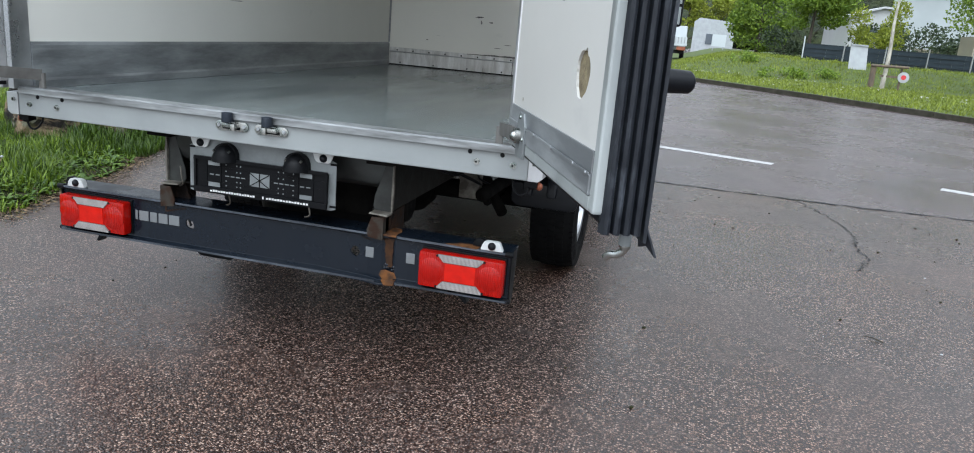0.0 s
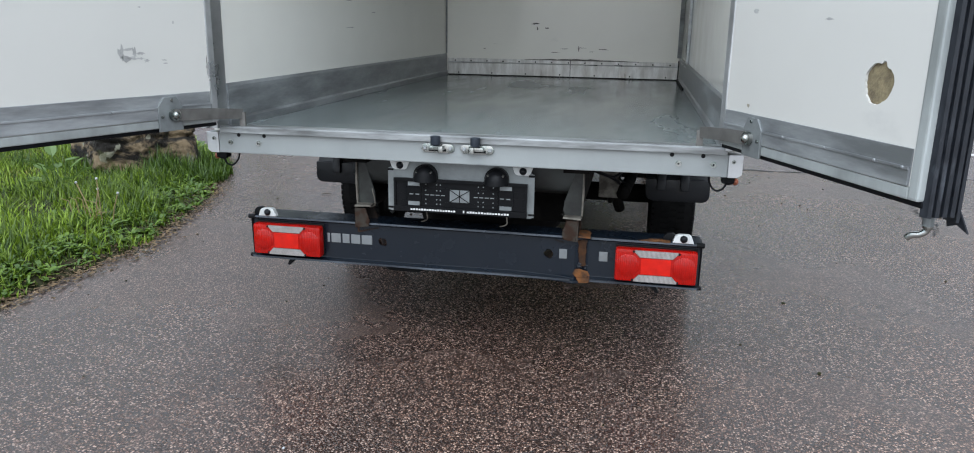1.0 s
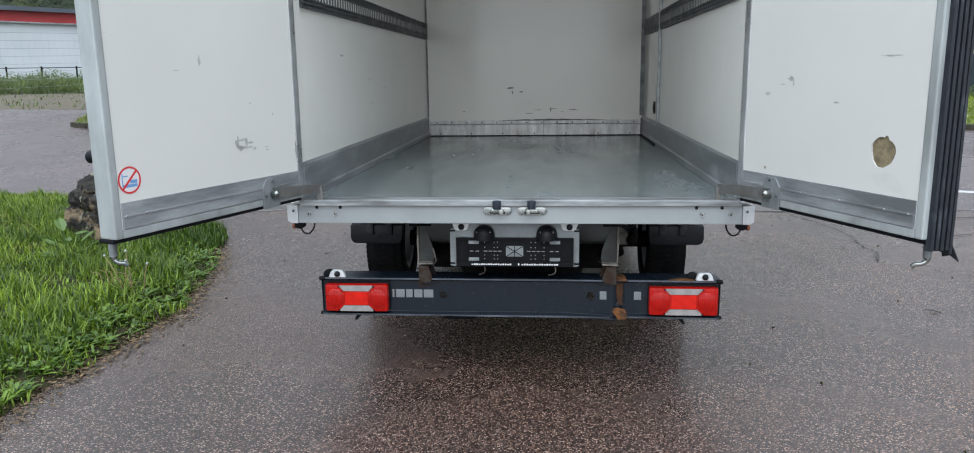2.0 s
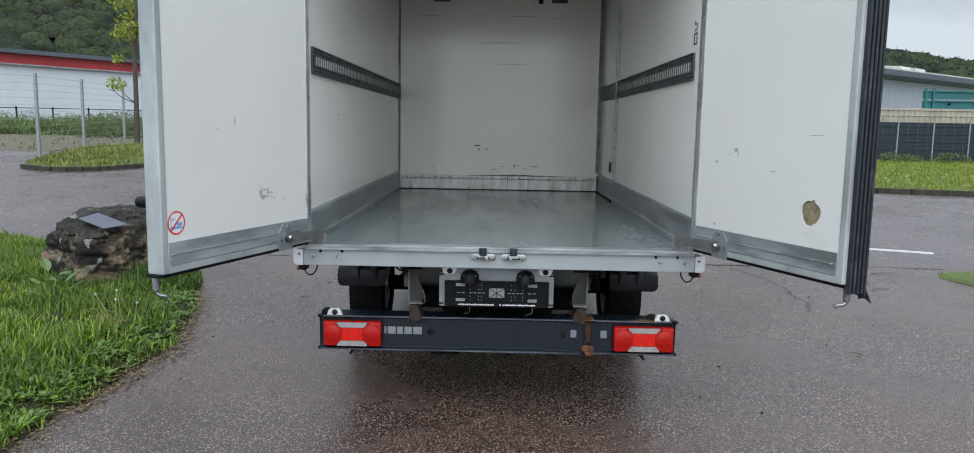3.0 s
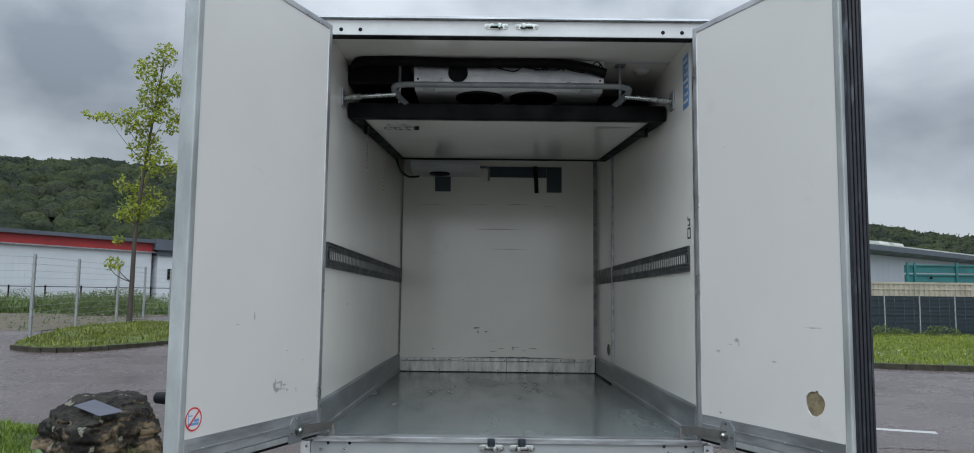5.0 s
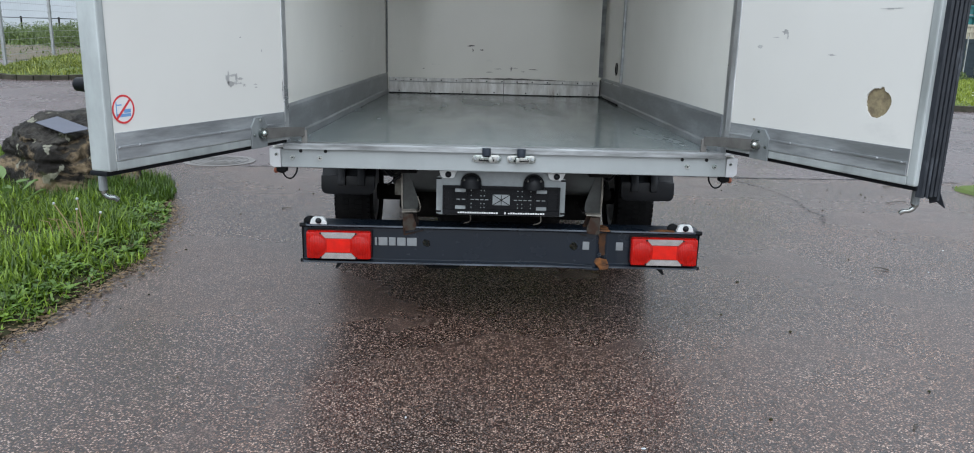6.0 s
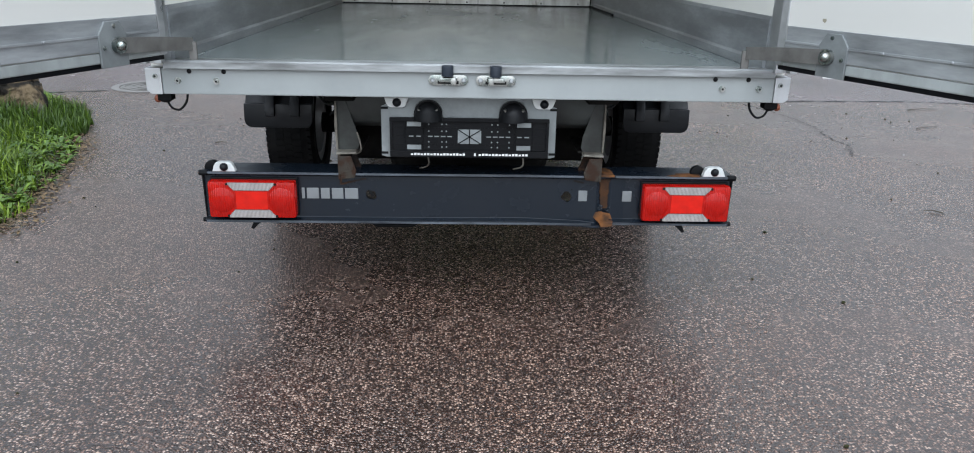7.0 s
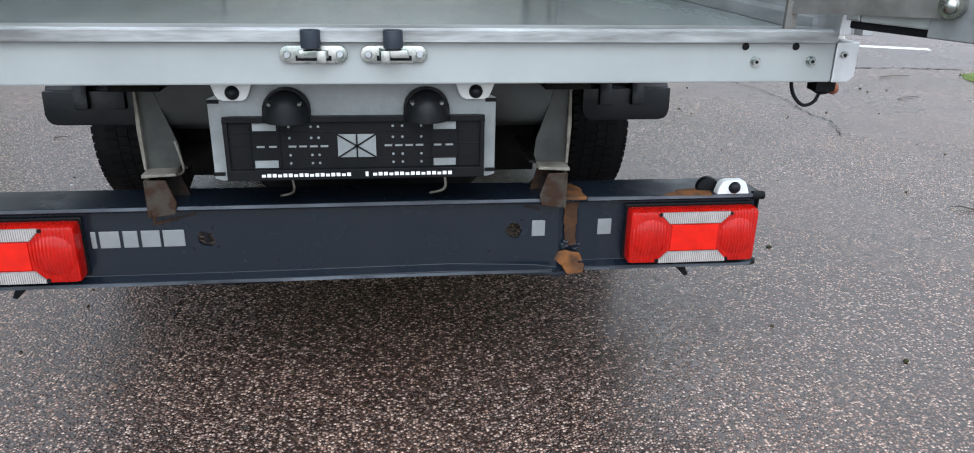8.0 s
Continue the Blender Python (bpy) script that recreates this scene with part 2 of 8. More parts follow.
M_PANEL = scuffed_panel("white_panel", (0.84, 0.825, 0.765), 0.09)
# front wall: a little darker and warmer than the side panels
M_FRONT = scuffed_panel("front_wall_panel", (0.74, 0.725, 0.66), 0.13)
# same white panel, coloured darker to offset the strong light on the open doors
M_DOOR_PANEL_DIM = scuffed_panel("dimmed_door_panel", (0.58, 0.572, 0.54), 0.34)
M_WHITE = worn("white_paint", (0.55, 0.565, 0.555), (0.38, 0.39, 0.385), 0.4, 0, 4, 40, 0.5, relief=0.05, gloss=0.35)
M_STRIP = worn("worn_edge_strip", (0.36, 0.375, 0.38), (0.13, 0.135, 0.135), 0.4, 0.5, 5, 60, 1.0, (0.35, 1, 2.5), 0.15, dirt=(0.4, 0.56))
M_SILL = worn("grey_white_sill", (0.265, 0.282, 0.28), (0.2, 0.214, 0.216), 0.4, 0.0, 3, 50, 0.5, relief=0.05, gloss=0.35)
M_ALU = worn("aluminium", (0.56, 0.57, 0.58), (0.33, 0.34, 0.35), 0.38, 0.85, 5, 90, 0.7, (1, 1, 1), 0.1)
M_STILE = worn("pale_stile_paint", (0.37, 0.395, 0.39), (0.2, 0.215, 0.21), 0.42, 0.25, 6, 70, 0.7, (1, 1, 0.4), 0.1)
M_ALU_DULL = worn("scuffed_aluminium", (0.42, 0.44, 0.45), (0.2, 0.21, 0.22), 0.45, 0.6, 7, 60, 0.9, (0.4, 0.4, 2), 0.15)
M_GALV = worn("galvanised_steel", (0.215, 0.232, 0.234), (0.12, 0.13, 0.133), 0.5, 0.3, 12, 80, 0.7, relief=0.1, gloss=0.3)
M_CHROME = worn("bright_steel", (0.42, 0.41, 0.39), (0.14, 0.19, 0.18), 0.26, 1.0, 30, 90, 0.8, relief=0.05)
M_FLOOR = worn("grey_floor_coating", (0.19, 0.222, 0.222), (0.095, 0.113, 0.113), 0.2, 0.0, 1.2, 40, 0.75, (2.2, 0.5, 1), 0.05, 0.1, (0.36, 0.66))
M_RUBBER = worn("black_rubber", (0.004, 0.0048, 0.0065), (0.009, 0.010, 0.013), 0.42, 0, 8, 70, 0.5, relief=0.2, gloss=0.17)
M_BLACK = worn("black_plastic", (0.004, 0.0045, 0.0052), (0.009, 0.009, 0.010), 0.4, 0, 10, 90, 0.5, relief=0.15, gloss=0.09)
M_BUMPER = worn("dark_bumper_paint", (0.0036, 0.0072, 0.0128), (0.0078, 0.011, 0.016), 0.24, 0.0, 5, 60, 0.7, relief=0.04, gloss=0.3)
# near-black: deep shade under the truck is put into this colour, over grime
M_UNDER = worn("near_black_underside", (0.003, 0.0028, 0.0027), (0.008, 0.007, 0.006), 0.8, 0.0, 9, 60, 0.8, relief=0.3, gloss=0.1)
M_RAIL = worn("grimy_chassis_rail", (0.26, 0.245, 0.21), (0.04, 0.033, 0.027), 0.6, 0.0, 9, 60, 0.95, relief=0.3, gloss=0.2)
# rail and gusset: grime, with the shade under the body mixed into the colour
M_RAIL_SHADE = worn("grime_and_rail_shade", (0.02, 0.019, 0.016), (0.007, 0.0065, 0.006), 0.6, 0.0, 9, 60, 0.9, relief=0.3, gloss=0.2)
M_GUSSET_SHADE = worn("grimy_shaded_gusset", (0.05, 0.054, 0.05), (0.018, 0.018, 0.017), 0.55, 0.0, 9, 60, 0.9, relief=0.2, gloss=0.25)
M_RUST = worn("rust", (0.06, 0.026, 0.011), (0.010, 0.007, 0.006), 0.8, 0.0, 16, 120, 1.0, relief=0.5, gloss=0.2, dirt=(0.42, 0.68))
M_RUST_ORANGE = worn("orange_rust", (0.17, 0.068, 0.022), (0.045, 0.022, 0.012), 0.8, 0.0, 30, 140, 1.0, relief=0.5, gloss=0.2, dirt=(0.38, 0.62))
M_HANGER = worn("rust_bitten_steel", (0.036, 0.031, 0.025), (0.024, 0.011, 0.006), 0.65, 0.0, 22, 90, 1.0, relief=0.4, gloss=0.2, dirt=(0.44, 0.54))
# a pale panel coloured dark, so that it holds the shade under the tail
M_TANK = worn("shaded_underpanel", (0.052, 0.057, 0.055), (0.012, 0.012, 0.0115), 0.5, 0, 5, 40, 0.8, relief=0.1, gloss=0.3)
M_TYRE = worn("tyre_rubber", (0.0035, 0.0035, 0.0038), (0.008, 0.0078, 0.0075), 0.7, 0, 12, 100, 0.6, relief=0.3, gloss=0.07)
M_RIM = worn("silver_wheel_paint", (0.5, 0.51, 0.52), (0.28, 0.28, 0.28), 0.4, 0.6, 9, 70, 0.6)
M_RED = lens_plastic("red_lens", (0.37, 0.0045, 0.0018), 0.08, 40)
M_RED_MID = lens_plastic("red_reflector", (0.54, 0.009, 0.003), 0.12)
M_CLEAR = lens_plastic("clear_lens", (0.36, 0.335, 0.32), 0.1)
M_CLEAR_DARK = lens_plastic("clear_lens_valley", (0.19, 0.165, 0.155), 0.12)
M_LETTER = worn("silver_badge", (0.19, 0.2, 0.205), (0.13, 0.14, 0.145), 0.4, 0.2, 20, 60, 0.4, gloss=0.3)
M_PRINT = worn("white_print", (0.6, 0.6, 0.59), (0.5, 0.5, 0.5), 0.5, 0, 20, 60, 0.3, relief=0)
M_STICK_RED = worn("sticker_red", (0.55, 0.03, 0.035), (0.4, 0.03, 0.03), 0.4, 0, 20, 60, 0.3, relief=0)
M_STICK_BLUE = worn("sticker_blue", (0.13, 0.28, 0.5), (0.1, 0.2, 0.36), 0.4, 0, 20, 60, 0.3, relief=0)
M_FOAM = worn("insulation_foam", (0.26, 0.215, 0.125), (0.11, 0.085, 0.05), 0.85, 0, 40, 120, 0.9, relief=0.6)
M_PLATE = worn("blue_grey_plate", (0.045, 0.062, 0.072), (0.03, 0.04, 0.046), 0.45, 0.3, 10, 60, 0.5)
M_COPPER = worn("orange_connector", (0.3, 0.08, 0.035), (0.1, 0.035, 0.02), 0.4, 0.2, 30, 90, 0.6)
M_ASPHALT = asphalt()
M_SOIL = worn("soil", (0.035, 0.03, 0.016), (0.016, 0.022, 0.008), 0.95, 0, 3, 40, 0.8, relief=0.6, gloss=0.1)
M_GRASS = foliage("grass_blades", (0.02, 0.05, 0.005), (0.3, 0.43, 0.036), glow=0.4)
M_GRASS_YELLOW = foliage("yellowed_grass_blades", (0.075, 0.085, 0.014), (0.36, 0.34, 0.07), glow=0.35)
M_GRASS_DEEP = foliage("deep_grass_blades", (0.02, 0.05, 0.006), (0.12, 0.2, 0.02), glow=0.35)
M_GRASS_FAR = foliage("far_grass_blades", (0.092, 0.125, 0.013), (0.31, 0.365, 0.036), glow=0.35)
M_GRASS_FIELD = foliage("rank_grass_blades", (0.05, 0.08, 0.02), (0.17, 0.23, 0.055))
M_GRASS_ISLAND = foliage("island_grass_blades", (0.06, 0.085, 0.012), (0.27, 0.29, 0.05), glow=0.35)
M_DRY = foliage("dry_stalks", (0.13, 0.09, 0.04), (0.26, 0.19, 0.09))
M_LEAF = foliage("leaves_bright", (0.08, 0.145, 0.015), (0.29, 0.4, 0.045), glow=0.4)
M_WEED = foliage("weed_leaves", (0.04, 0.09, 0.010), (0.2, 0.315, 0.03), 0.45, 0.35)
M_DOCK = foliage("dock_leaves", (0.03, 0.065, 0.014), (0.13, 0.21, 0.045), 0.45, 0.3)
M_LITTER = foliage("dead_leaf_litter", (0.05, 0.03, 0.014), (0.2, 0.13, 0.06), 0.8, 0)
M_SCRUB = foliage("scrub_leaves", (0.055, 0.084, 0.022), (0.14, 0.185, 0.048))
M_LEAF_YOUNG = foliage("leaves_young", (0.15, 0.19, 0.018), (0.4, 0.44, 0.055), glow=0.4)
M_LEAF_DARK = foliage("leaves_dark", (0.016, 0.034, 0.014), (0.065, 0.095, 0.03), glow=0.1)
M_CANOPY = wood_canopy()
M_TURF = worn("turf", (0.065, 0.095, 0.014), (0.036, 0.05, 0.01), 0.9, 0, 1.5, 20, 0.8, relief=0.6)
M_DIRT = worn("pale_dirt", (0.1, 0.074, 0.047), (0.05, 0.048, 0.028), 0.9, 0, 1.5, 20, 0.8, relief=0.4)
M_BARK = worn("bark", (0.062, 0.05, 0.036), (0.025, 0.021, 0.017), 0.85, 0, 12, 60, 0.8, (1, 1, 0.3), 0.6)
M_BIRCH = worn("pale_bark", (0.5, 0.47, 0.4), (0.2, 0.18, 0.15), 0.7, 0, 6, 40, 0.8, (1, 1, 0.5), 0.3)
M_WOOD = worn("weathered_wood", (0.15, 0.11, 0.075), (0.05, 0.038, 0.03), 0.8, 0, 9, 60, 0.8, (1, 1, 0.2), 0.5)
M_ROCK = rock()
M_SLATE = worn("grey_wet_sheet", (0.075, 0.08, 0.1), (0.055, 0.058, 0.072), 0.45, 0, 8, 50, 0.5, gloss=0.3)
M_LINE = worn("road_paint", (0.45, 0.45, 0.44), (0.16, 0.155, 0.15), 0.55, 0, 14, 90, 0.9, relief=0.2, dirt=(0.3, 0.6))
M_KERB = worn("dark_kerb_stone", (0.05, 0.044, 0.034), (0.018, 0.018, 0.01), 0.85, 0, 7, 40, 0.9, relief=0.5, gloss=0.2)
M_IRON = worn("cast_iron", (0.16, 0.15, 0.14), (0.07, 0.065, 0.06), 0.45, 0.4, 10, 60, 0.8, relief=0.3)
M_CONCRETE = worn("concrete", (0.14, 0.132, 0.125), (0.08, 0.075, 0.07), 0.7, 0, 6, 50, 0.8, relief=0.3)
M_WIRE = worn("dull_wire", (0.02, 0.028, 0.034), (0.012, 0.017, 0.021), 0.6, 0.2, 9, 60, 0.6)
M_STAINED = worn("stained_aluminium", (0.7, 0.7, 0.68), (0.26, 0.24, 0.215), 0.38, 0.2, 6.0, 60, 0.9, (2.2, 1, 0.5), 0.1, dirt=(0.3, 0.62))
M_FENCE = worn("zinc_fence", (0.28, 0.29, 0.285), (0.17, 0.18, 0.18), 0.55, 0.4, 9, 60, 0.6)
M_SLATFENCE = worn("dark_green_slats", (0.021, 0.032, 0.04), (0.012, 0.019, 0.024), 0.5, 0, 3, 30, 0.7, (1, 1, 3), gloss=0.2)
M_WALL_WHITE = worn("white_cladding", (0.47, 0.5, 0.515), (0.4, 0.43, 0.445), 0.5, 0, 0.6, 10, 0.5, relief=0.05)
M_BRIGHT_WALL = worn("bright_white_cladding", (0.45, 0.455, 0.45), (0.36, 0.365, 0.36), 0.5, 0, 0.6, 10, 0.5, relief=0.05)
M_RED_BAND = worn("red_fascia", (0.33, 0.028, 0.03), (0.22, 0.02, 0.02), 0.45, 0, 0.8, 10, 0.6, relief=0.05)
M_ROOF = worn("grey_roof_sheet", (0.085, 0.1, 0.12), (0.06, 0.07, 0.085), 0.45, 0.2, 0.8, 10, 0.6)
M_ROOF_PALE = worn("pale_roof_sheet", (0.42, 0.43, 0.39), (0.28, 0.285, 0.26), 0.5, 0, 0.8, 10, 0.7)
M_TEAL = worn("teal_steel", (0.012, 0.125, 0.125), (0.008, 0.07, 0.07), 0.5, 0.1, 1.5, 12, 0.7)
M_CREAM = worn("cream_steel", (0.33, 0.3, 0.225), (0.2, 0.18, 0.135), 0.5, 0.1, 1.5, 12, 0.7)
m_glass, nt_glass, b_glass = plain("mirror_glass", 0.03, 1.0)
b_glass.inputs["Base Color"].default_value = (0.7, 0.75, 0.75, 1)
M_MIRROR = m_glass
m_glass2, nt_glass2, b_glass2 = plain("window_glass", 0.04)
b_glass2.inputs["Base Color"].default_value = (0.02, 0.025, 0.03, 1)
M_GLASS = m_glass2
M_POST = worn("navy_rubber", (0.016, 0.021, 0.03), (0.03, 0.036, 0.045), 0.45, 0, 20, 80, 0.6, relief=0.1, gloss=0.2)
M_SEAL = worn("partition_seal_rubber", (0.0035, 0.0035, 0.004), (0.007, 0.007, 0.008), 0.6, 0, 8, 70, 0.5, relief=0.1, gloss=0.12)
M_ARM = worn("worn_grey_steel", (0.17, 0.165, 0.155), (0.08, 0.076, 0.07), 0.45, 0.3, 12, 70, 0.8, relief=0.1)
M_SEAL_EDGE = worn("scuffed_seal_rubber", (0.006, 0.0075, 0.011), (0.06, 0.068, 0.08), 0.38, 0, 14, 70, 1.0, (1, 1, 0.3), 0.25, dirt=(0.34, 0.44), gloss=0.3)
M_GUARD = worn("mudguard_plastic", (0.0028, 0.0034, 0.0048), (0.006, 0.007, 0.009), 0.42, 0, 10, 90, 0.5, relief=0.15, gloss=0.22)
M_LIP_LIGHT = worn("bumper_lip_highlight", (0.09, 0.105, 0.125), (0.02, 0.025, 0.032), 0.4, 0.2, 14, 60, 1.0, (0.3, 1, 1), 0.1)
M_SCRAPE = worn("dark_scrape", (0.14, 0.13, 0.12), (0.07, 0.065, 0.06), 0.7, 0, 30, 90, 0.8, relief=0)
M_SCUFF = worn("scuff_grey", (0.42, 0.42, 0.41), (0.25, 0.25, 0.24), 0.6, 0, 30, 90, 0.8, relief=0)
M_BOARD = worn("weathered_white_board", (0.36, 0.38, 0.39), (0.26, 0.27, 0.28), 0.6, 0, 3, 30, 0.7)
M_WALL_GREY = worn("blue_grey_cladding", (0.28, 0.3, 0.335), (0.24, 0.26, 0.285), 0.5, 0, 0.6, 10, 0.5, relief=0.05)

# ---- shapes ----
class Shape:
    """Vertices and faces of one mesh, in metres."""

    def __init__(self):
        self.v, self.f = [], []

    def add(self, verts, faces, m=None):
        k = len(self.v)
        self.v += [tuple(m @ Vector(p)) if m else tuple(p) for p in verts]
        self.f += [tuple(k + i for i in face) for face in faces]
        return self

    def box(self, x0, x1, y0, y1, z0, z1, m=None):
        p = [(x, y, z) for z in (z0, z1) for y in (y0, y1) for x in (x0, x1)]
        return self.add(p, [(0, 2, 3, 1), (4, 5, 7, 6), (0, 1, 5, 4), (2, 6, 7, 3), (0, 4, 6, 2), (1, 3, 7, 5)], m)

    def prism(self, outline, a, b, axis="y", m=None):
        """An outline of (u, w) pairs drawn out from a to b along an axis: x uses (y, z), y uses (x, z), z uses (x, y)."""
        put = {"x": lambda u, w, s: (s, u, w), "y": lambda u, w, s: (u, s, w), "z": lambda u, w, s: (u, w, s)}[axis]
        n = len(outline)
        p = [put(u, w, a) for u, w in outline] + [put(u, w, b) for u, w in outline]
        return self.add(p, [tuple(range(n))[::-1], tuple(range(n, 2 * n))] + [(i, (i + 1) % n, n + (i + 1) % n, n + i) for i in range(n)], m)

    def cone(self, p0, p1, r0, r1, n=14, caps=True, m=None):
        p0, p1 = Vector(p0), Vector(p1)
        q = (p1 - p0).to_track_quat("Z", "Y").to_matrix()
        ring = [q @ Vector((math.cos(2 * math.pi * i / n), math.sin(2 * math.pi * i / n), 0)) for i in range(n)]
        v = [p0 + r0 * d for d in ring] + [p1 + r1 * d for d in ring]
        f = [(i, (i + 1) % n, n + (i + 1) % n, n + i) for i in range(n)]
        if caps:
            f += [tuple(range(n))[::-1], tuple(range(n, 2 * n))]
        return self.add(v, f, m)

    def tube(self, pts, r, n=8, m=None):
        pts = [Vector(p) for p in pts]
        k, rings = len(self.v), []
        up = Vector((0.13, 0.31, 0.94))
        for i, p in enumerate(pts):
            d = (pts[min(i + 1, len(pts) - 1)] - pts[max(i - 1, 0)]).normalized()
            a = d.cross(up).normalized()
            b = d.cross(a)
            rr = r[i] if isinstance(r, (list, tuple)) else r
            rings += [p + rr * (math.cos(2 * math.pi * j / n) * a + math.sin(2 * math.pi * j / n) * b) for j in range(n)]
        f = [(i * n + j, i * n + (j + 1) % n, (i + 1) * n + (j + 1) % n, (i + 1) * n + j) for i in range(len(pts) - 1) for j in range(n)]
        f += [tuple(range(n))[::-1], tuple(range((len(pts) - 1) * n, len(pts) * n))]
        return self.add(rings, f, m)

    def lathe(self, profile, centre, axis=(1, 0, 0), n=32, m=None):
        """A profile of (along the axis, radius) turned about the axis through centre; closed on itself."""
        q = Vector(axis).to_track_quat("Z", "Y").to_matrix()
        v, k = [], len(profile)
        for i in range(n):
            c, s = math.cos(2 * math.pi * i / n), math.sin(2 * math.pi * i / n)
            v += [Vector(centre) + q @ Vector((r * c, r * s, h)) for h, r in profile]
        f = [(i * k + j, i * k + (j + 1) % k, ((i + 1) % n) * k + (j + 1) % k, ((i + 1) % n) * k + j) for i in range(n) for j in range(k)]
        return self.add(v, f, m)

    def dome(self, c, rx, ry, rz, n=12, half=True, m=None):
        v, rows = [], 6
        lo = 0.0 if half else -math.pi / 2
        for i in range(rows + 1):
            a = lo + (math.pi / 2 - lo) * i / rows
            v += [(c[0] + rx * math.cos(a) * math.cos(2 * math.pi * j / n), c[1] + ry * math.cos(a) * math.sin(2 * math.pi * j / n), c[2] + rz * math.sin(a)) for j in range(n)]
        f = [(i * n + j, i * n + (j + 1) % n, (i + 1) * n + (j + 1) % n, (i + 1) * n + j) for i in range(rows) for j in range(n)]
        f += [tuple(range(n))[::-1], tuple(range(rows * n, (rows + 1) * n))]
        return self.add(v, f, m)


def mesh_of(name, shape, material, bevel=0.0, smooth=False):
    me = bpy.data.meshes.new(name)
    me.from_pydata([tuple(p) for p in shape.v], [], shape.f)
    if bevel or smooth:
        bm = bmesh.new()
        bm.from_mesh(me)
        bmesh.ops.remove_doubles(bm, verts=bm.verts, dist=1e-5)
        bmesh.ops.recalc_face_normals(bm, faces=bm.faces)
        if bevel:
            edges = [e for e in bm.edges if len(e.link_faces) == 2 and e.calc_face_angle(0) > 0.6]
            bmesh.ops.bevel(bm, geom=edges, offset=bevel, segments=2, affect="EDGES", profile=0.6, clamp_overlap=True)
        bm.to_mesh(me)
        bm.free()
    if smooth:
        me.polygons.foreach_set("use_smooth", [True] * len(me.polygons))
        me.update()
        if smooth == "auto":
            me.set_sharp_from_angle(angle=radians(38))
    me.materials.append(material)
    return me


def empty(name, at=(0, 0, 0), turn=0.0):
    ob = new(name)
    ob.matrix_basis = pose(*at, 0, 0, turn)
    ob.empty_display_size = 0.1
    return ob


def part(name, shape, material, parent, label="", bevel=0.0, smooth=False):
    """One mesh under a thing or a part; the shape is given in the world's metres."""
    ob = new(name, mesh_of(name, shape, material, bevel, smooth))
    ob.parent = parent
    root = parent.parent is None and parent.data is None
    ob.matrix_parent_inverse = parent.matrix_basis.inverted() if root else Matrix()
    if label:
        tagged(ob, label)
    return ob


def repeats(name, mesh, parent, places):
    """Alike small parts on one mesh, each an object of its own."""
    root = parent.parent is None and parent.data is None
    for m in places:
        ob = new(name, mesh)
        ob.parent = parent
        ob.matrix_parent_inverse = parent.matrix_basis.inverted() if root else Matrix()
        ob.matrix_basis = m


def single(name, shape, material, label, category, group="", kind="", bevel=0.0, smooth=False):
    """A thing or a piece of the setting that is one mesh."""
    return tagged(new(name, mesh_of(name, shape, material, bevel, smooth)), label, category, group, kind)


def stuff(name, verts, faces, material, label, category, kind="stuff"):
    me = bpy.data.meshes.new(name)
    me.from_pydata(verts, [], faces)
    me.materials.append(material)
    return tagged(new(name, me), label, category, "", kind)


def smooth_step(a, b, x):
    """0 before a, 1 past b (a may be the larger), smooth between."""
    t = min(1.0, max(0.0, (x - a) / (b - a)))
    return t * t * (3 - 2 * t)


def ground_z(x, y):
    """The yard is level under the truck and rises gently beyond the boulder."""
    yard = smooth_step(-2.0, -7.0, x) * 0.72 * (1 - math.exp(-max(0.0, y - 6.0) / 11))
    bank = 0.8 * smooth_step(30.0, 34.5, y) * smooth_step(18.0, 13.0, x) * smooth_step(0.0, 4.0, x)
    return yard + bank


def spline(points, per=8, closed=False):
    """A smooth line through points in the plan."""
    p = [Vector(q) for q in points]
    n, out = len(p), []
    for i in range(n if closed else n - 1):
        a, b, c, d = (p[(i + k) % n] if closed else p[min(max(i + k, 0), n - 1)] for k in (-1, 0, 1, 2))
        for j in range(per):
            t = j / per
            out.append(0.5 * (2 * b + (c - a) * t + (2 * a - 5 * b + 4 * c - d) * t * t + (3 * b - a - 3 * c + d) * t ** 3))
    return out if closed else out + [p[-1]]


def inside(x, y, poly):
    hit, j = False, len(poly) - 1
    for i in range(len(poly)):
        (xi, yi), (xj, yj) = poly[i], poly[j]
        if (yi > y) != (yj > y) and x < (xj - xi) * (y - yi) / (yj - yi) + xi:
            hit = not hit
        j = i
    return hit


def edge_distance(x, y, poly):
    best = 1e9
    for i in range(len(poly)):
        (ax, ay), (bx, by) = poly[i], poly[(i + 1) % len(poly)]
        dx, dy = bx - ax, by - ay
        t = min(1, max(0, ((x - ax) * dx + (y - ay) * dy) / (dx * dx + dy * dy + 1e-12)))
        best = min(best, math.hypot(x - ax - t * dx, y - ay - t * dy))
    return best

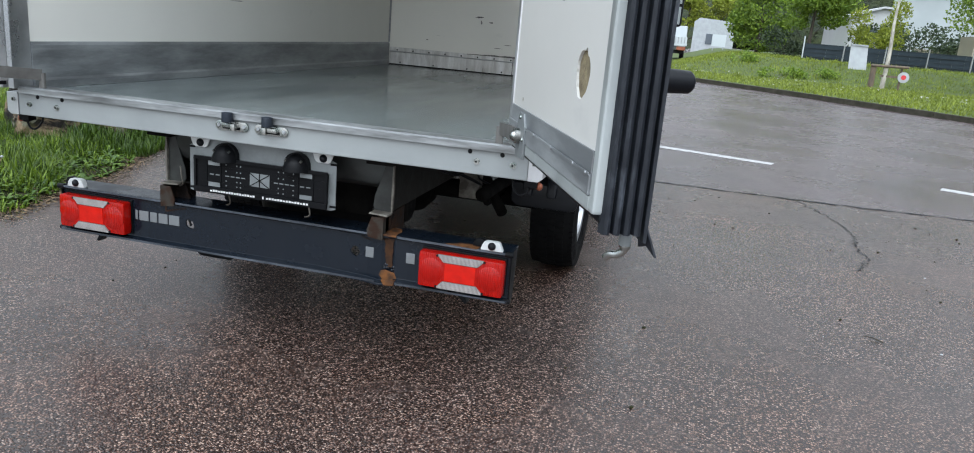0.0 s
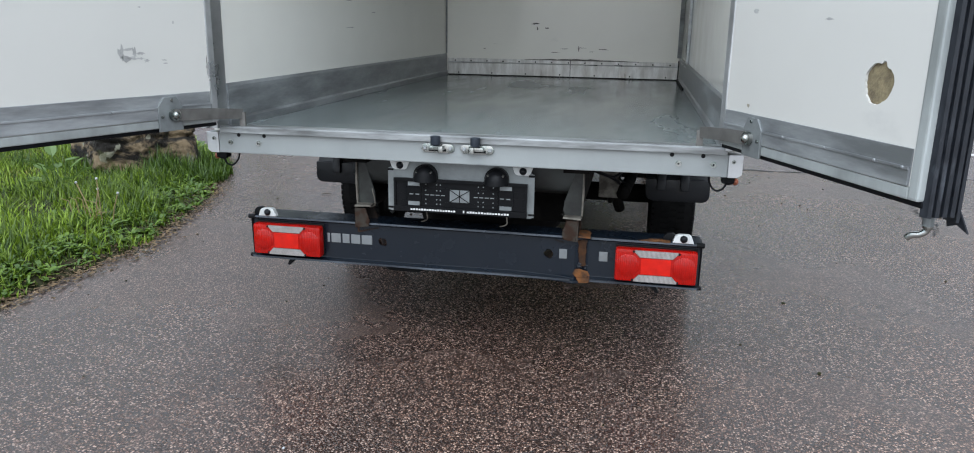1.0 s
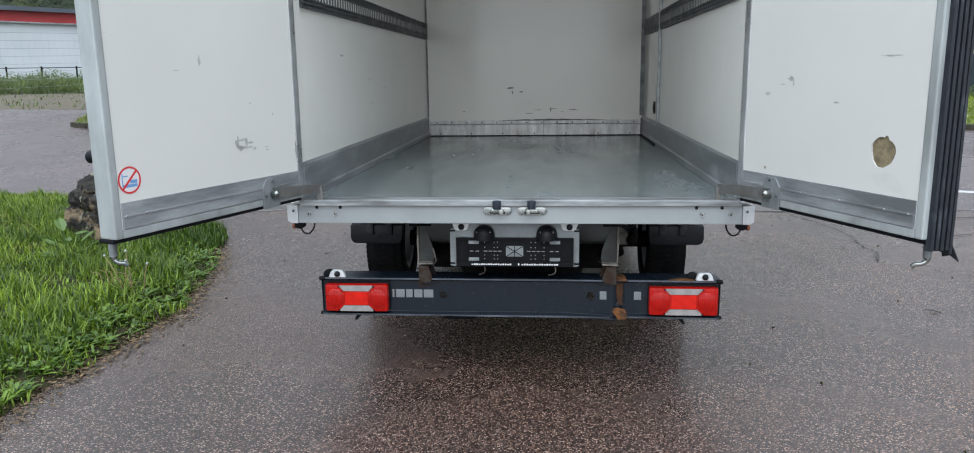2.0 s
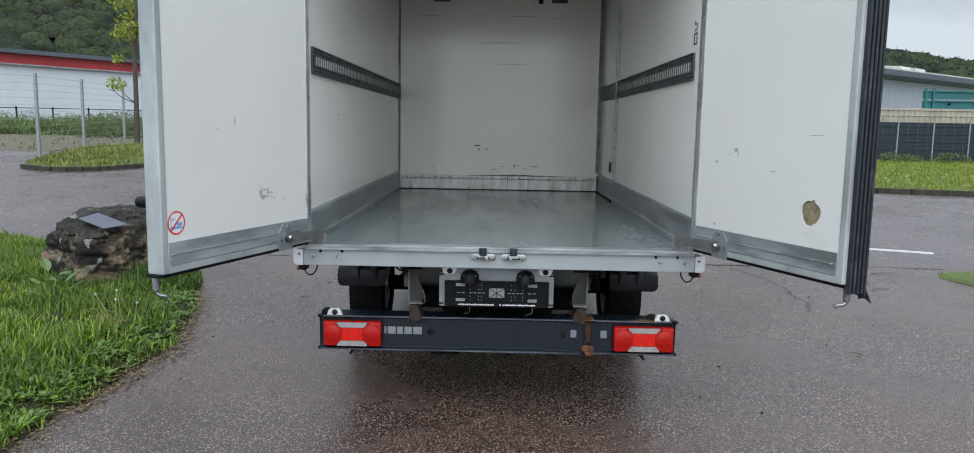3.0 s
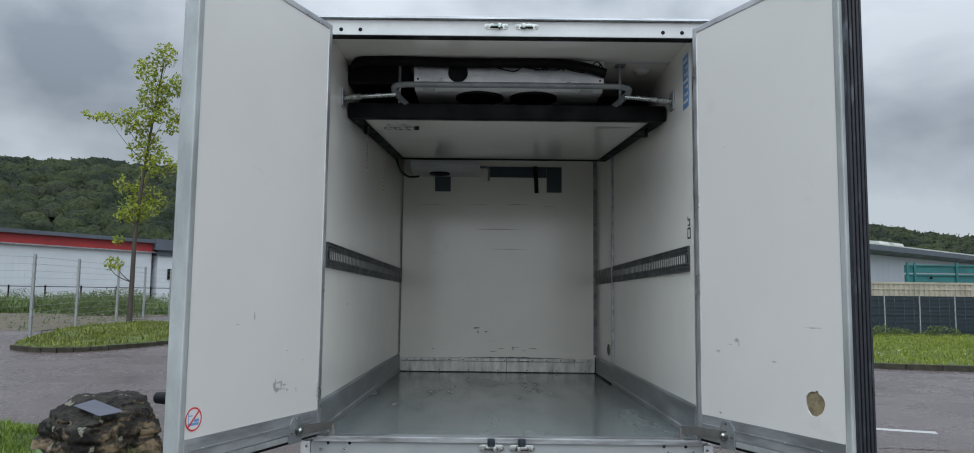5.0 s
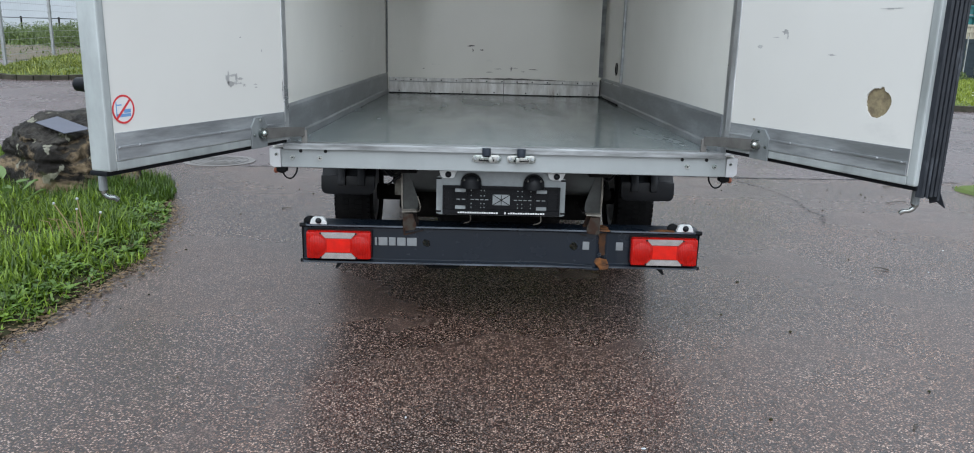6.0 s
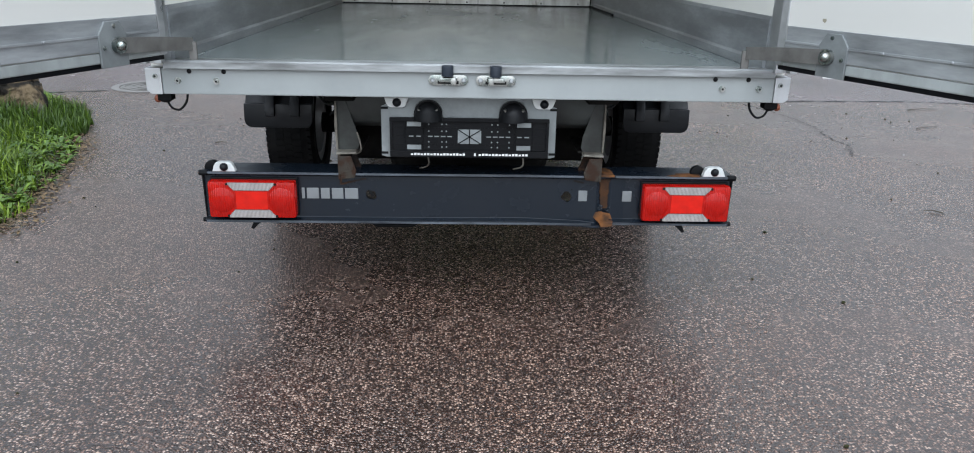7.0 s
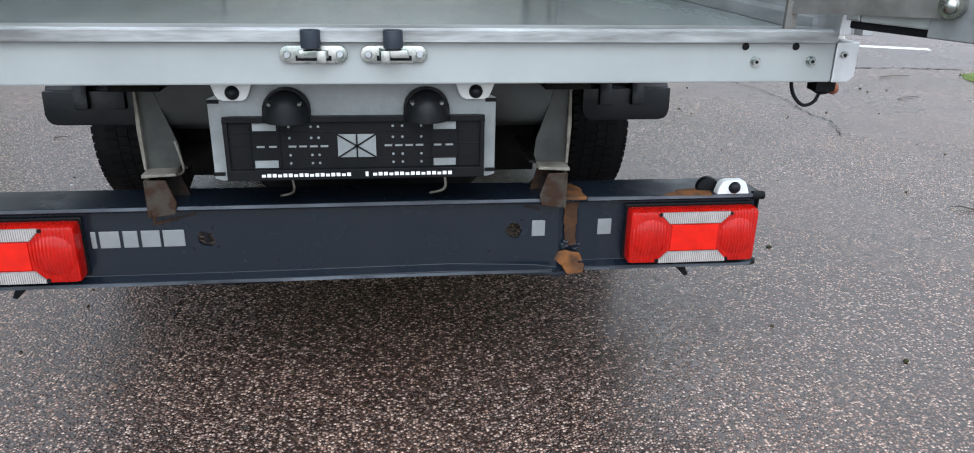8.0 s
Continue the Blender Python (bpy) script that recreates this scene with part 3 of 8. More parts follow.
# ---- the ground ----
def ground_sheet():
    """One sheet to the horizon: fine squares near the truck, wider ones far off."""
    line = [-3000, -900, -300, -120, -60] + [-40 + 2 * i for i in range(41)] + [60, 120, 300, 900, 3000]
    n = len(line)
    v = [(x, y, ground_z(x, y)) for y in line for x in line]
    f = [(j * n + i, j * n + i + 1, (j + 1) * n + i + 1, (j + 1) * n + i) for j in range(n - 1) for i in range(n - 1)]
    return stuff("ground", v, f, M_ASPHALT, "wet brown-grey asphalt yard with coarse stone grain", "ground", "structure")


ground_sheet()


def verge(name, outline, height, material, label, crown=0.0, rim=0.3):
    """A bank of soil on the asphalt inside an outline (counter-clockwise), rising from its edge."""
    n = len(outline)
    area = sum(outline[i][0] * outline[(i + 1) % n][1] - outline[(i + 1) % n][0] * outline[i][1] for i in range(n))
    sign = 1 if area > 0 else -1
    inward = []
    for i in range(n):
        d = (Vector(outline[(i + 1) % n]) - Vector(outline[i - 1])).normalized()
        inward.append(Vector((-d.y, d.x)) * sign)
    bm = bmesh.new()
    rings = []
    for off, h in ((0.0, 0.003), (rim * 0.3, height * 0.6), (rim, height), (rim * 3, height + crown)):
        rings.append([bm.verts.new((p[0] + q.x * off, p[1] + q.y * off, ground_z(p[0], p[1]) + h)) for p, q in zip(outline, inward)])
    for a, b in zip(rings, rings[1:]):
        for i in range(n):
            bm.faces.new((a[i], a[(i + 1) % n], b[(i + 1) % n], b[i]))
    bm.edges.ensure_lookup_table()
    top = [bm.edges.get((rings[-1][i], rings[-1][(i + 1) % n])) for i in range(n)]
    bmesh.ops.triangle_fill(bm, use_beauty=True, edges=top)
    bmesh.ops.recalc_face_normals(bm, faces=bm.faces)
    me = bpy.data.meshes.new(name)
    bm.to_mesh(me)
    bm.free()
    me.materials.append(material)
    return tagged(new(name, me), label, "verge", "", "structure")


def blades(name, outline, count, height, material, label, seed, base=0.05, crown=0.0, spread=1.0, width=0.006, category="grass", keep=None):
    """Grass: bent blades of three stages, joined into one mesh."""
    rng = random.Random(seed)
    xs, ys = [p[0] for p in outline], [p[1] for p in outline]
    v, f, made, tries = [], [], 0, 0
    while made < count and tries < count * 6:
        tries += 1
        x, y = rng.uniform(min(xs), max(xs)), rng.uniform(min(ys), max(ys))
        jx, jy = 0.09 * noise.noise((x * 4, y * 4, 1.0)) + 0.05 * noise.noise((x * 13, y * 13, 4.0)), 0.09 * noise.noise((x * 4, y * 4, 9.0))
        if not inside(x + jx, y + jy, outline):
            continue
        d = edge_distance(x, y, outline)
        tuft = 0.55 + 0.9 * max(0.0, noise.noise((x * 2.6, y * 2.6, seed * 1.7)) + 0.25)
        if rng.random() > tuft + 0.35 or (keep and not keep(x, y)):
            continue
        h = height * tuft * rng.uniform(0.45, 1.15) * (0.55 + 0.45 * smooth_step(0, 0.35, d))
        z = ground_z(x, y) + base * smooth_step(-0.05, 0.35, d) + crown * smooth_step(0.2, 2.5, d) - 0.01
        a, lean = rng.uniform(0, 6.283), rng.uniform(0.15, 0.75) * spread
        dx, dy = math.cos(a), math.sin(a)
        w = width * rng.uniform(0.6, 1.5)
        px, py = -dy * w, dx * w
        k = len(v)
        for t, ww in ((0, 1.0), (0.5, 0.85), (1, 0.08)):
            o = lean * h * t * t
            v.append((x + dx * o + px * ww, y + dy * o + py * ww, z + h * t * (1 - 0.25 * lean * t)))
            v.append((x + dx * o - px * ww, y + dy * o - py * ww, z + h * t * (1 - 0.25 * lean * t)))
        f += [(k, k + 1, k + 3, k + 2), (k + 2, k + 3, k + 5, k + 4)]
        made += 1
    return stuff(name, v, f, material, label, category)


def kerb(name, line, height, width, label, piece=1.0):
    """A row of kerb stones along a line in the plan, each with its own joint."""
    thing = empty(name, (line[0][0], line[0][1], ground_z(*line[0])))
    tagged(thing, label, "kerb", "", "structure")
    total, pts = 0.0, [Vector(p) for p in line]
    for a, b in zip(pts, pts[1:]):
        d = b - a
        n = max(1, round(d.length / piece))
        for i in range(n):
            p, q = a + d * (i / n), a + d * ((i + 1) / n)
            m = Matrix.Translation((p.x, p.y, ground_z(p.x, p.y))) @ Matrix.Rotation(math.atan2(d.y, d.x), 4, "Z")
            part("kerb_stone", Shape().box(0.002, (q - p).length - 0.002, -width / 2, width / 2, -0.05, height + 0.006 * math.sin(7 * p.x + i), m), M_KERB, thing, bevel=0.012)
    return thing


LEFT_VERGE = [tuple(p) for p in spline([(-2.22, -1.6), (-2.24, -0.3), (-2.18, 0.35), (-2.18, 1.0), (-2.3, 1.6), (-2.53, 2.4), (-2.85, 2.95), (-3.3, 3.9), (-4.4, 5.0), (-5.8, 5.4), (-8.0, 5.5), (-9.5, 3.0), (-9.0, -1.0), (-6.0, -3.6), (-3.2, -3.2)], 5, True)]
verge("verge_near", LEFT_VERGE, 0.05, M_SOIL, "low grassy bank of dark soil beside the asphalt", 0.05, 0.3)

ISLAND = [tuple(p) for p in spline([(-10.9, 13.6), (-9.3, 13.2), (-8.2, 15.0), (-7.6, 18.0), (-8.5, 21.5), (-12.2, 22.8), (-12.9, 20.0), (-12.2, 16.5)], 5, True)]
verge("traffic_island", ISLAND, 0.1, M_TURF, "kerbed grass island with a young tree", 0.05, 0.3)
kerb("island_kerb", [ISLAND[i] for i in range(0, 25)], 0.1, 0.12, "low dark kerb round a grass island")

RIGHT_KERB = [tuple(p) for p in spline([(24.0, 14.2), (16.0, 14.5), (12.0, 14.9), (9.6, 15.6), (8.0, 17.2), (5.6, 20.0), (3.3, 22.8), (0.5, 25.6), (-3.0, 29.0)], 3)]
kerb("road_kerb", RIGHT_KERB, 0.13, 0.16, "dark weathered kerb between road and meadow", 1.0)
MEADOW = RIGHT_KERB + [(-8.0, 60.0), (10.0, 90.0), (60.0, 80.0), (60.0, 14.0)]
def meadow():
    """Grass land behind the kerb: a grid of turf that follows the bank, trimmed to the outline."""
    xs, ys = [-8 + 1.0 * i for i in range(69)], [14 + 1.0 * i for i in range(77)]
    bm, at = bmesh.new(), {}
    rim = [bm.verts.new((x, y, ground_z(x, y) + 0.003)) for x, y in RIGHT_KERB]
    lip = []
    for i, (x, y) in enumerate(RIGHT_KERB):
        a, b = RIGHT_KERB[max(0, i - 1)], RIGHT_KERB[min(len(RIGHT_KERB) - 1, i + 1)]
        d = (Vector(b) - Vector(a)).normalized()
        lip.append((x + d.y * 1.3, y - d.x * 1.3))
    inner = [bm.verts.new((x, y, ground_z(x, y) + 0.12)) for x, y in lip]
    mid = [bm.verts.new((0.94 * p.co.x + 0.06 * q.co.x, 0.94 * p.co.y + 0.06 * q.co.y, p.co.z + 0.11)) for p, q in zip(rim, inner)]
    for a, b in ((rim, mid), (mid, inner)):
        for i in range(len(a) - 1):
            bm.faces.new((a[i], a[i + 1], b[i + 1], b[i]))
    area = lip + [(-8.0, 60.0), (10.0, 90.0), (60.0, 80.0), (60.0, 14.0)]
    for j, y in enumerate(ys):
        for i, x in enumerate(xs):
            if inside(x, y, area) or edge_distance(x, y, area) < 0.8:
                at[i, j] = bm.verts.new((x, y, ground_z(x, y) + 0.118))
    for i, j in list(at):
        c = [at.get(k) for k in ((i, j), (i + 1, j), (i + 1, j + 1), (i, j + 1))]
        if all(c):
            bm.faces.new(c)
    bmesh.ops.recalc_face_normals(bm, faces=bm.faces)
    me = bpy.data.meshes.new("verge_meadow")
    bm.to_mesh(me)
    bm.free()
    me.materials.append(M_TURF)
    return tagged(new("verge_meadow", me), "wide green meadow strip behind the kerb", "verge", "", "structure")


meadow()
SMALL_PATCH = [tuple(p) for p in spline([(4.68, 4.16), (5.3, 4.42), (7.0, 4.3), (8.0, 3.2), (7.0, 2.0), (5.6, 2.5), (4.95, 3.3)], 5, True)]
verge("verge_small", SMALL_PATCH, 0.05, M_TURF, "small grass patch at the road's edge", 0.02, 0.15)
LEFT_DIRT = [(-46.0, 25.0), (-13.6, 19.2), (-14.5, 24.0), (-15.6, 31.0), (-16.0, 34.5), (-46.0, 34.5)]
verge("verge_dirt", LEFT_DIRT, 0.03, M_DIRT, "bare brown earth behind the wire fence", 0.02, 0.5)
LEFT_FIELD = [(-60.0, 33.0), (-16.0, 34.0), (-19.0, 50.0), (-45.0, 52.0), (-80.0, 52.0)]
verge("verge_field", LEFT_FIELD, 0.1, M_TURF, "rough field behind the wire fence", 0.1, 1.0)

# the dashed line across the road behind the truck
for x0, y0, x1, y1 in ((-1.9, 8.0, -0.5, 7.6), (1.15, 7.12, 2.52, 6.72), (4.15, 6.32, 5.52, 5.78), (7.2, 5.2, 8.6, 4.75)):
    d = Vector((x1 - x0, y1 - y0))
    m = Matrix.Translation((x0, y0, 0.004)) @ Matrix.Rotation(math.atan2(d.y, d.x), 4, "Z")
    single("road_marking", Shape().box(0, d.length, -0.085, 0.085, -0.003, 0.0, m), M_LINE, "worn white dash painted on the asphalt", "road marking", "dashes of the road line", "structure")


def manhole(x, y, r):
    thing = tagged(empty("manhole", (x, y, 0)), "round cast-iron manhole cover with a concrete ring", "manhole")
    part("ring", Shape().lathe([(0.0, r * 0.82), (0.008, r * 0.82), (0.008, r), (0.0, r)], (x, y, 0.0), (0, 0, 1), 40), M_CONCRETE, thing, "pale concrete ring")
    part("cover", Shape().cone((x, y, 0.0), (x, y, 0.006), r * 0.8, r * 0.8, 40), M_IRON, thing, "worn cast-iron cover")
    for k in (0.72, 0.55, 0.38, 0.2):
        part("raised_ring", Shape().lathe([(0.004, r * k - 0.014), (0.010, r * k - 0.014), (0.010, r * k + 0.014), (0.004, r * k + 0.014)], (x, y, 0.0), (0, 0, 1), 36), M_IRON, thing)


manhole(-2.98, 4.95, 0.38)


def crack(points, width, seed):
    """A wandering open crack in the asphalt, filled with dark tar."""
    rng = random.Random(seed)
    s, left, right = Shape(), [], []
    line = spline(points, 24)
    for i, p in enumerate(line):
        w = width * rng.uniform(0.15, 1.1)
        o = Vector((rng.uniform(-0.018, 0.018), rng.uniform(-0.018, 0.018)))
        d = (line[min(i + 1, len(line) - 1)] - line[max(i - 1, 0)]).normalized()
        left.append((p.x + o.x - d.y * w, p.y + o.y + d.x * w, ground_z(p.x, p.y) + 0.004))
        right.append((p.x + o.x + d.y * w, p.y + o.y - d.x * w, ground_z(p.x, p.y) + 0.004))
    n = len(left)
    s.add(left + right, [(i, n + i, n + i + 1, i + 1) for i in range(n - 1)])
    return single("crack", s, M_RUBBER, "dark open crack in the wet asphalt", "crack", kind="structure")


crack([(2.5, 4.62), (2.68, 4.1), (2.78, 3.5), (2.72, 3.1), (2.74, 2.8), (2.62, 2.45)], 0.007, 3)
crack([(-6.0, 4.3), (-3.95, 4.5), (-3.3, 4.66)], 0.02, 6)
crack([(-2.7, 4.68), (-1.0, 4.66), (1.0, 4.64), (2.9, 4.63), (4.2, 4.7), (5.0, 4.6)], 0.022, 7)

# ---- the box truck ----
truck = tagged(empty("box_truck", (0, 0, 0)), "white refrigerated box truck with both rear doors open", "truck")
T = truck
IN, OUT = 0.985, 1.05  # half widths of the box, inside and outside
FLOOR, CEIL, DEEP = 0.875, 3.03, 3.70

for s_ in (-1, 1):
    part("side_wall", Shape().box(*sorted((s_ * IN, s_ * OUT)), 0.03, DEEP + 0.07, 0.8, 3.1), M_PANEL, T, "white insulated side panel", 0.003)
part("front_wall", Shape().box(-IN, IN, DEEP, DEEP + 0.07, 0.8, 3.1), M_FRONT, T, "slightly darker, warmer white front panel with scuffs")
part("roof_panel", Shape().box(-IN, IN, 0.03, DEEP, CEIL, 3.1), M_PANEL, T, "white insulated roof panel")
part("load_floor", Shape().box(-IN, IN, 0.0, DEEP, 0.80, FLOOR), M_FLOOR, T, "worn grey non-slip load floor")


def kick_plate(side):
    """Stepped aluminium skirting along a side wall."""
    o = [(0, FLOOR + 0.001), (0.016, FLOOR + 0.001), (0.016, FLOOR + 0.03), (0.010, FLOOR + 0.04), (0.010, FLOOR + 0.165), (0.004, FLOOR + 0.178), (0, FLOOR + 0.178)]
    return Shape().prism([(side * (IN - a), z) for a, z in o], 0.03, DEEP - 0.002, "y")


for s_ in (-1, 1):
    part("kick_plate", kick_plate(s_), M_ALU_DULL, T, "scuffed aluminium kick plate")
fk = part("kick_plate", Shape().box(-IN + 0.017, IN - 0.017, DEEP - 0.014, DEEP - 0.001, FLOOR + 0.001, FLOOR + 0.142), M_STAINED, T, "riveted aluminium kick plate", 0.002)
part("floor_seam", Shape().box(-IN + 0.02, IN - 0.02, DEEP - 0.022, DEEP - 0.0145, FLOOR + 0.0005, FLOOR + 0.009), M_BLACK, T, "dark sealed joint at the floor")
RIVET = mesh_of("rivet", Shape().dome((0, 0, 0), 0.005, 0.005, 0.003, 8), M_ALU_DULL, 0, True)
TO_BACK = Matrix.Rotation(radians(90), 4, "X")
RIVET_DARK = mesh_of("rivet", Shape().dome((0, 0, 0), 0.0065, 0.0065, 0.003, 8), M_UNDER, 0, True)
repeats("rivet", RIVET_DARK, fk, [Matrix.Translation((-0.9 + i * 1.8 / 13, DEEP - 0.0143, FLOOR + 0.122)) @ TO_BACK for i in range(14)])
repeats("rivet", RIVET_DARK, fk, [Matrix.Translation((-0.87 + i * 1.74 / 6, DEEP - 0.0143, FLOOR + 0.022)) @ TO_BACK for i in range(7)])
part("plate_fold", Shape().prism([(DEEP - 0.017, FLOOR + 0.108), (DEEP - 0.0142, FLOOR + 0.112), (DEEP - 0.0142, FLOOR + 0.104)], -IN + 0.02, IN - 0.02, "x"), M_ALU, T, "bright fold along the kick plate")
part("plate_joint", Shape().box(0.085, 0.089, DEEP - 0.0148, DEEP - 0.0142, FLOOR + 0.003, FLOOR + 0.14), M_UNDER, T, "dark joint in the kick plate")
smear, rng_k = [], random.Random(33)
for i in range(25):
    t_ = i / 24
    smear.append((-0.3 + 0.95 * t_, FLOOR + 0.1425 + 0.014 * math.sin(math.pi * t_) * rng_k.uniform(0.3, 1.0)))
part("grime_line", Shape().prism(smear + [(0.65, FLOOR + 0.139), (-0.3, FLOOR + 0.139)], DEEP - 0.0155, DEEP - 0.0145, "y"), M_SCRAPE, T, "dark grime along the top of the kick plate")
# the side door stands back a little: a black gap at its foot and front edge
part("door_gap", Shape().box(IN - 0.03, IN - 0.0165, 2.70, DEEP - 0.02, FLOOR + 0.0005, FLOOR + 0.012).box(IN - 0.024, IN - 0.0165, DEEP - 0.036, DEEP - 0.024, FLOOR + 0.012, FLOOR + 0.16), M_SEAL, T, "black gap round the side door")
part("door_foot_trim", Shape().box(IN - 0.0195, IN - 0.0165, 2.70, DEEP - 0.04, FLOOR + 0.014, FLOOR + 0.022).box(IN - 0.0135, IN - 0.0105, 2.70, DEEP - 0.04, FLOOR + 0.150, FLOOR + 0.158), M_ALU, T, "bright trim at the foot of the side door")


def slotted_rail(side, y0, y1):
    """Load-securing rail: ribbed flanges and one row of upright slots, through which the white wall shows."""
    lo, hi = sorted((side * (IN - 0.002), side * (IN - 0.010)))
    ribs = sorted((side * (IN - 0.010), side * (IN - 0.016)))
    s = Shape()
    s.box(lo, hi, y0, y1, 1.752, 1.799)
    s.box(lo, hi, y0, y1, 1.846, 1.890)
    for z0, z1 in ((1.752, 1.760), (1.772, 1.781), (1.790, 1.799), (1.846, 1.856), (1.866, 1.875), (1.882, 1.890)):
        s.box(*ribs, y0, y1, z0, z1)
    s.box(*sorted((side * (IN - 0.0005), side * (IN - 0.0155))), y0, y0 + 0.028, 1.799, 1.846)
    n = int((y1 - y0) / 0.05)
    for i in range(n + 1):
        y = y0 + (y1 - y0) * i / n
        s.box(*sorted((side * (IN - 0.0137), side * (IN - 0.0155))), max(y0, y - 0.0115), min(y1, y + 0.0115), 1.799, 1.846)
    return s


M_RAIL_ALU = worn("dull_rail", (0.09, 0.1, 0.105), (0.05, 0.055, 0.058), 0.5, 0.4, 14, 60, 0.7, relief=0.1)
part("lashing_rail", slotted_rail(-1, 0.12, DEEP - 0.004), M_RAIL_ALU, T, "dull grey slotted lashing rail")
for s_, y1_ in ((-1, DEEP - 0.006), (1, 2.636)):
    part("slot_backing", Shape().box(*sorted((s_ * (IN - 0.0007), s_ * (IN - 0.0133))), 0.124, y1_, 1.8, 1.845), M_PANEL, T, "white strip behind the slots")
part("lashing_rail", slotted_rail(1, 0.12, 2.638), M_RAIL_ALU, T, "dull grey slotted lashing rail")
part("lashing_rail", Shape().box(IN - 0.010, IN - 0.002, 2.70, DEEP - 0.022, 1.752, 1.89).box(IN - 0.014, IN - 0.010, 2.70, DEEP - 0.022, 1.80, 1.84), M_RAIL_ALU, T, "plain grey rail on the side door")

# the side door in the wall near the front, with its cover strip and finger hole
part("cover_strip", Shape().box(IN - 0.018, IN - 0.0005, 2.642, 2.69, FLOOR + 0.18, CEIL - 0.001), M_ALU_DULL, T, "grey cover strip", 0.003)
part("corner_strip", Shape().prism([(IN - 0.034, DEEP - 0.0005), (IN - 0.0005, DEEP - 0.0005), (IN - 0.0005, DEEP - 0.034)], FLOOR + 0.18, CEIL, "z"), M_ALU_DULL, T)
part("corner_strip", Shape().prism([(-IN + 0.012, DEEP - 0.0005), (-IN + 0.0005, DEEP - 0.0005), (-IN + 0.0005, DEEP - 0.012)], FLOOR + 0.18, CEIL, "z"), M_ALU_DULL, T)
part("finger_hole", Shape().lathe([(-0.004, 0.03), (0.004, 0.03), (0.004, 0.05), (-0.004, 0.05)], (IN - 0.003, 2.94, 1.155), (1, 0, 0), 20).cone((IN - 0.002, 2.94, 1.155), (IN - 0.001, 2.94, 1.155), 0.03, 0.03, 20), M_BLACK, T, "black finger hole")

# rear frame
for s_ in (-1, 1):
    o = [(IN - 0.004, -0.035), (IN - 0.004, -0.06), (IN + 0.02, -0.06), (IN + 0.024, -0.045), (IN + 0.036, -0.045), (IN + 0.04, -0.07), (OUT, -0.07), (OUT, 0.029), (IN - 0.004, 0.029)]
    part("door_post", Shape().prism([(s_ * x, y) for x, y in o], FLOOR + 0.005, 2.99, "z"), M_ALU, T, "scratched aluminium door post", 0.002)
hd = part("header", Shape().box(-OUT, OUT, -0.03, 0.028, 2.991, 3.075), M_WHITE, T, "white header beam", 0.004)
part("header_seam", Shape().box(-OUT + 0.07, OUT - 0.07, -0.0302, 0.028, 2.9865, 2.9908), M_BLACK, hd, "dark seam below the header")
part("drip_rail", Shape().prism([(-0.055, 3.078), (-0.045, 3.093), (0.02, 3.113), (0.1, 3.113), (0.1, 3.1015), (0.029, 3.1015), (0.0285, 3.0765), (-0.04, 3.0765)], -1.06, 1.06, "x"), M_ALU_DULL, hd, "grey drip rail")
for x in (-0.907, -0.804, 0.816, 0.918):
    part("drill_hole", Shape().cone((x, -0.0298, 3.02), (x, -0.0312, 3.02), 0.011, 0.011, 12), M_BLACK, hd)

# sill beam with edge strip, end plates and bolts
sill = part("sill_beam", Shape().box(-1.0, 1.0, -0.025, 0.06, 0.778, 0.862), M_SILL, T, "grey-white rear sill beam", 0.004)
part("edge_strip", Shape().prism([(-0.04, 0.863), (-0.04, 0.884), (-0.034, 0.889), (0.07, 0.884), (0.07, 0.878), (-0.026, 0.876), (-0.026, 0.863)], -0.985, 0.992, "x"), M_STRIP, sill, "dented aluminium edge strip")
for s_ in (-1, 1):
    part("end_plate", Shape().prism([(s_ * 1.0, 0.778), (s_ * 1.035, 0.778), (s_ * OUT, 0.79), (s_ * OUT, 0.862), (s_ * 1.0, 0.862)], -0.029, 0.05, "y"), M_ALU, sill, "aluminium end plate", 0.002)
    for x, z in ((0.825, 0.822), (0.948, 0.823), (1.018, 0.836)):
        b_ = Shape().cone((s_ * x, -0.025, z), (s_ * x, -0.027, z), 0.011, 0.011, 18).cone((s_ * x, -0.027, z), (s_ * x, -0.034, z), 0.0082, 0.0076, 14)
        part("bolt_socket", Shape().cone((s_ * x, -0.034, z), (s_ * x, -0.0345, z), 0.004, 0.004, 6), M_BLACK, sill)
        part("bolt", b_, M_CHROME, sill, smooth="auto")
    for x in (0.80, 0.91):
        part("drain_hole", Shape().dome((0, 0, 0), 0.008, 0.008, 0.003, 10, m=Matrix.Translation((s_ * x, -0.026, 0.853)) @ Matrix.Rotation(radians(90), 4, "X")), M_BLACK, sill)


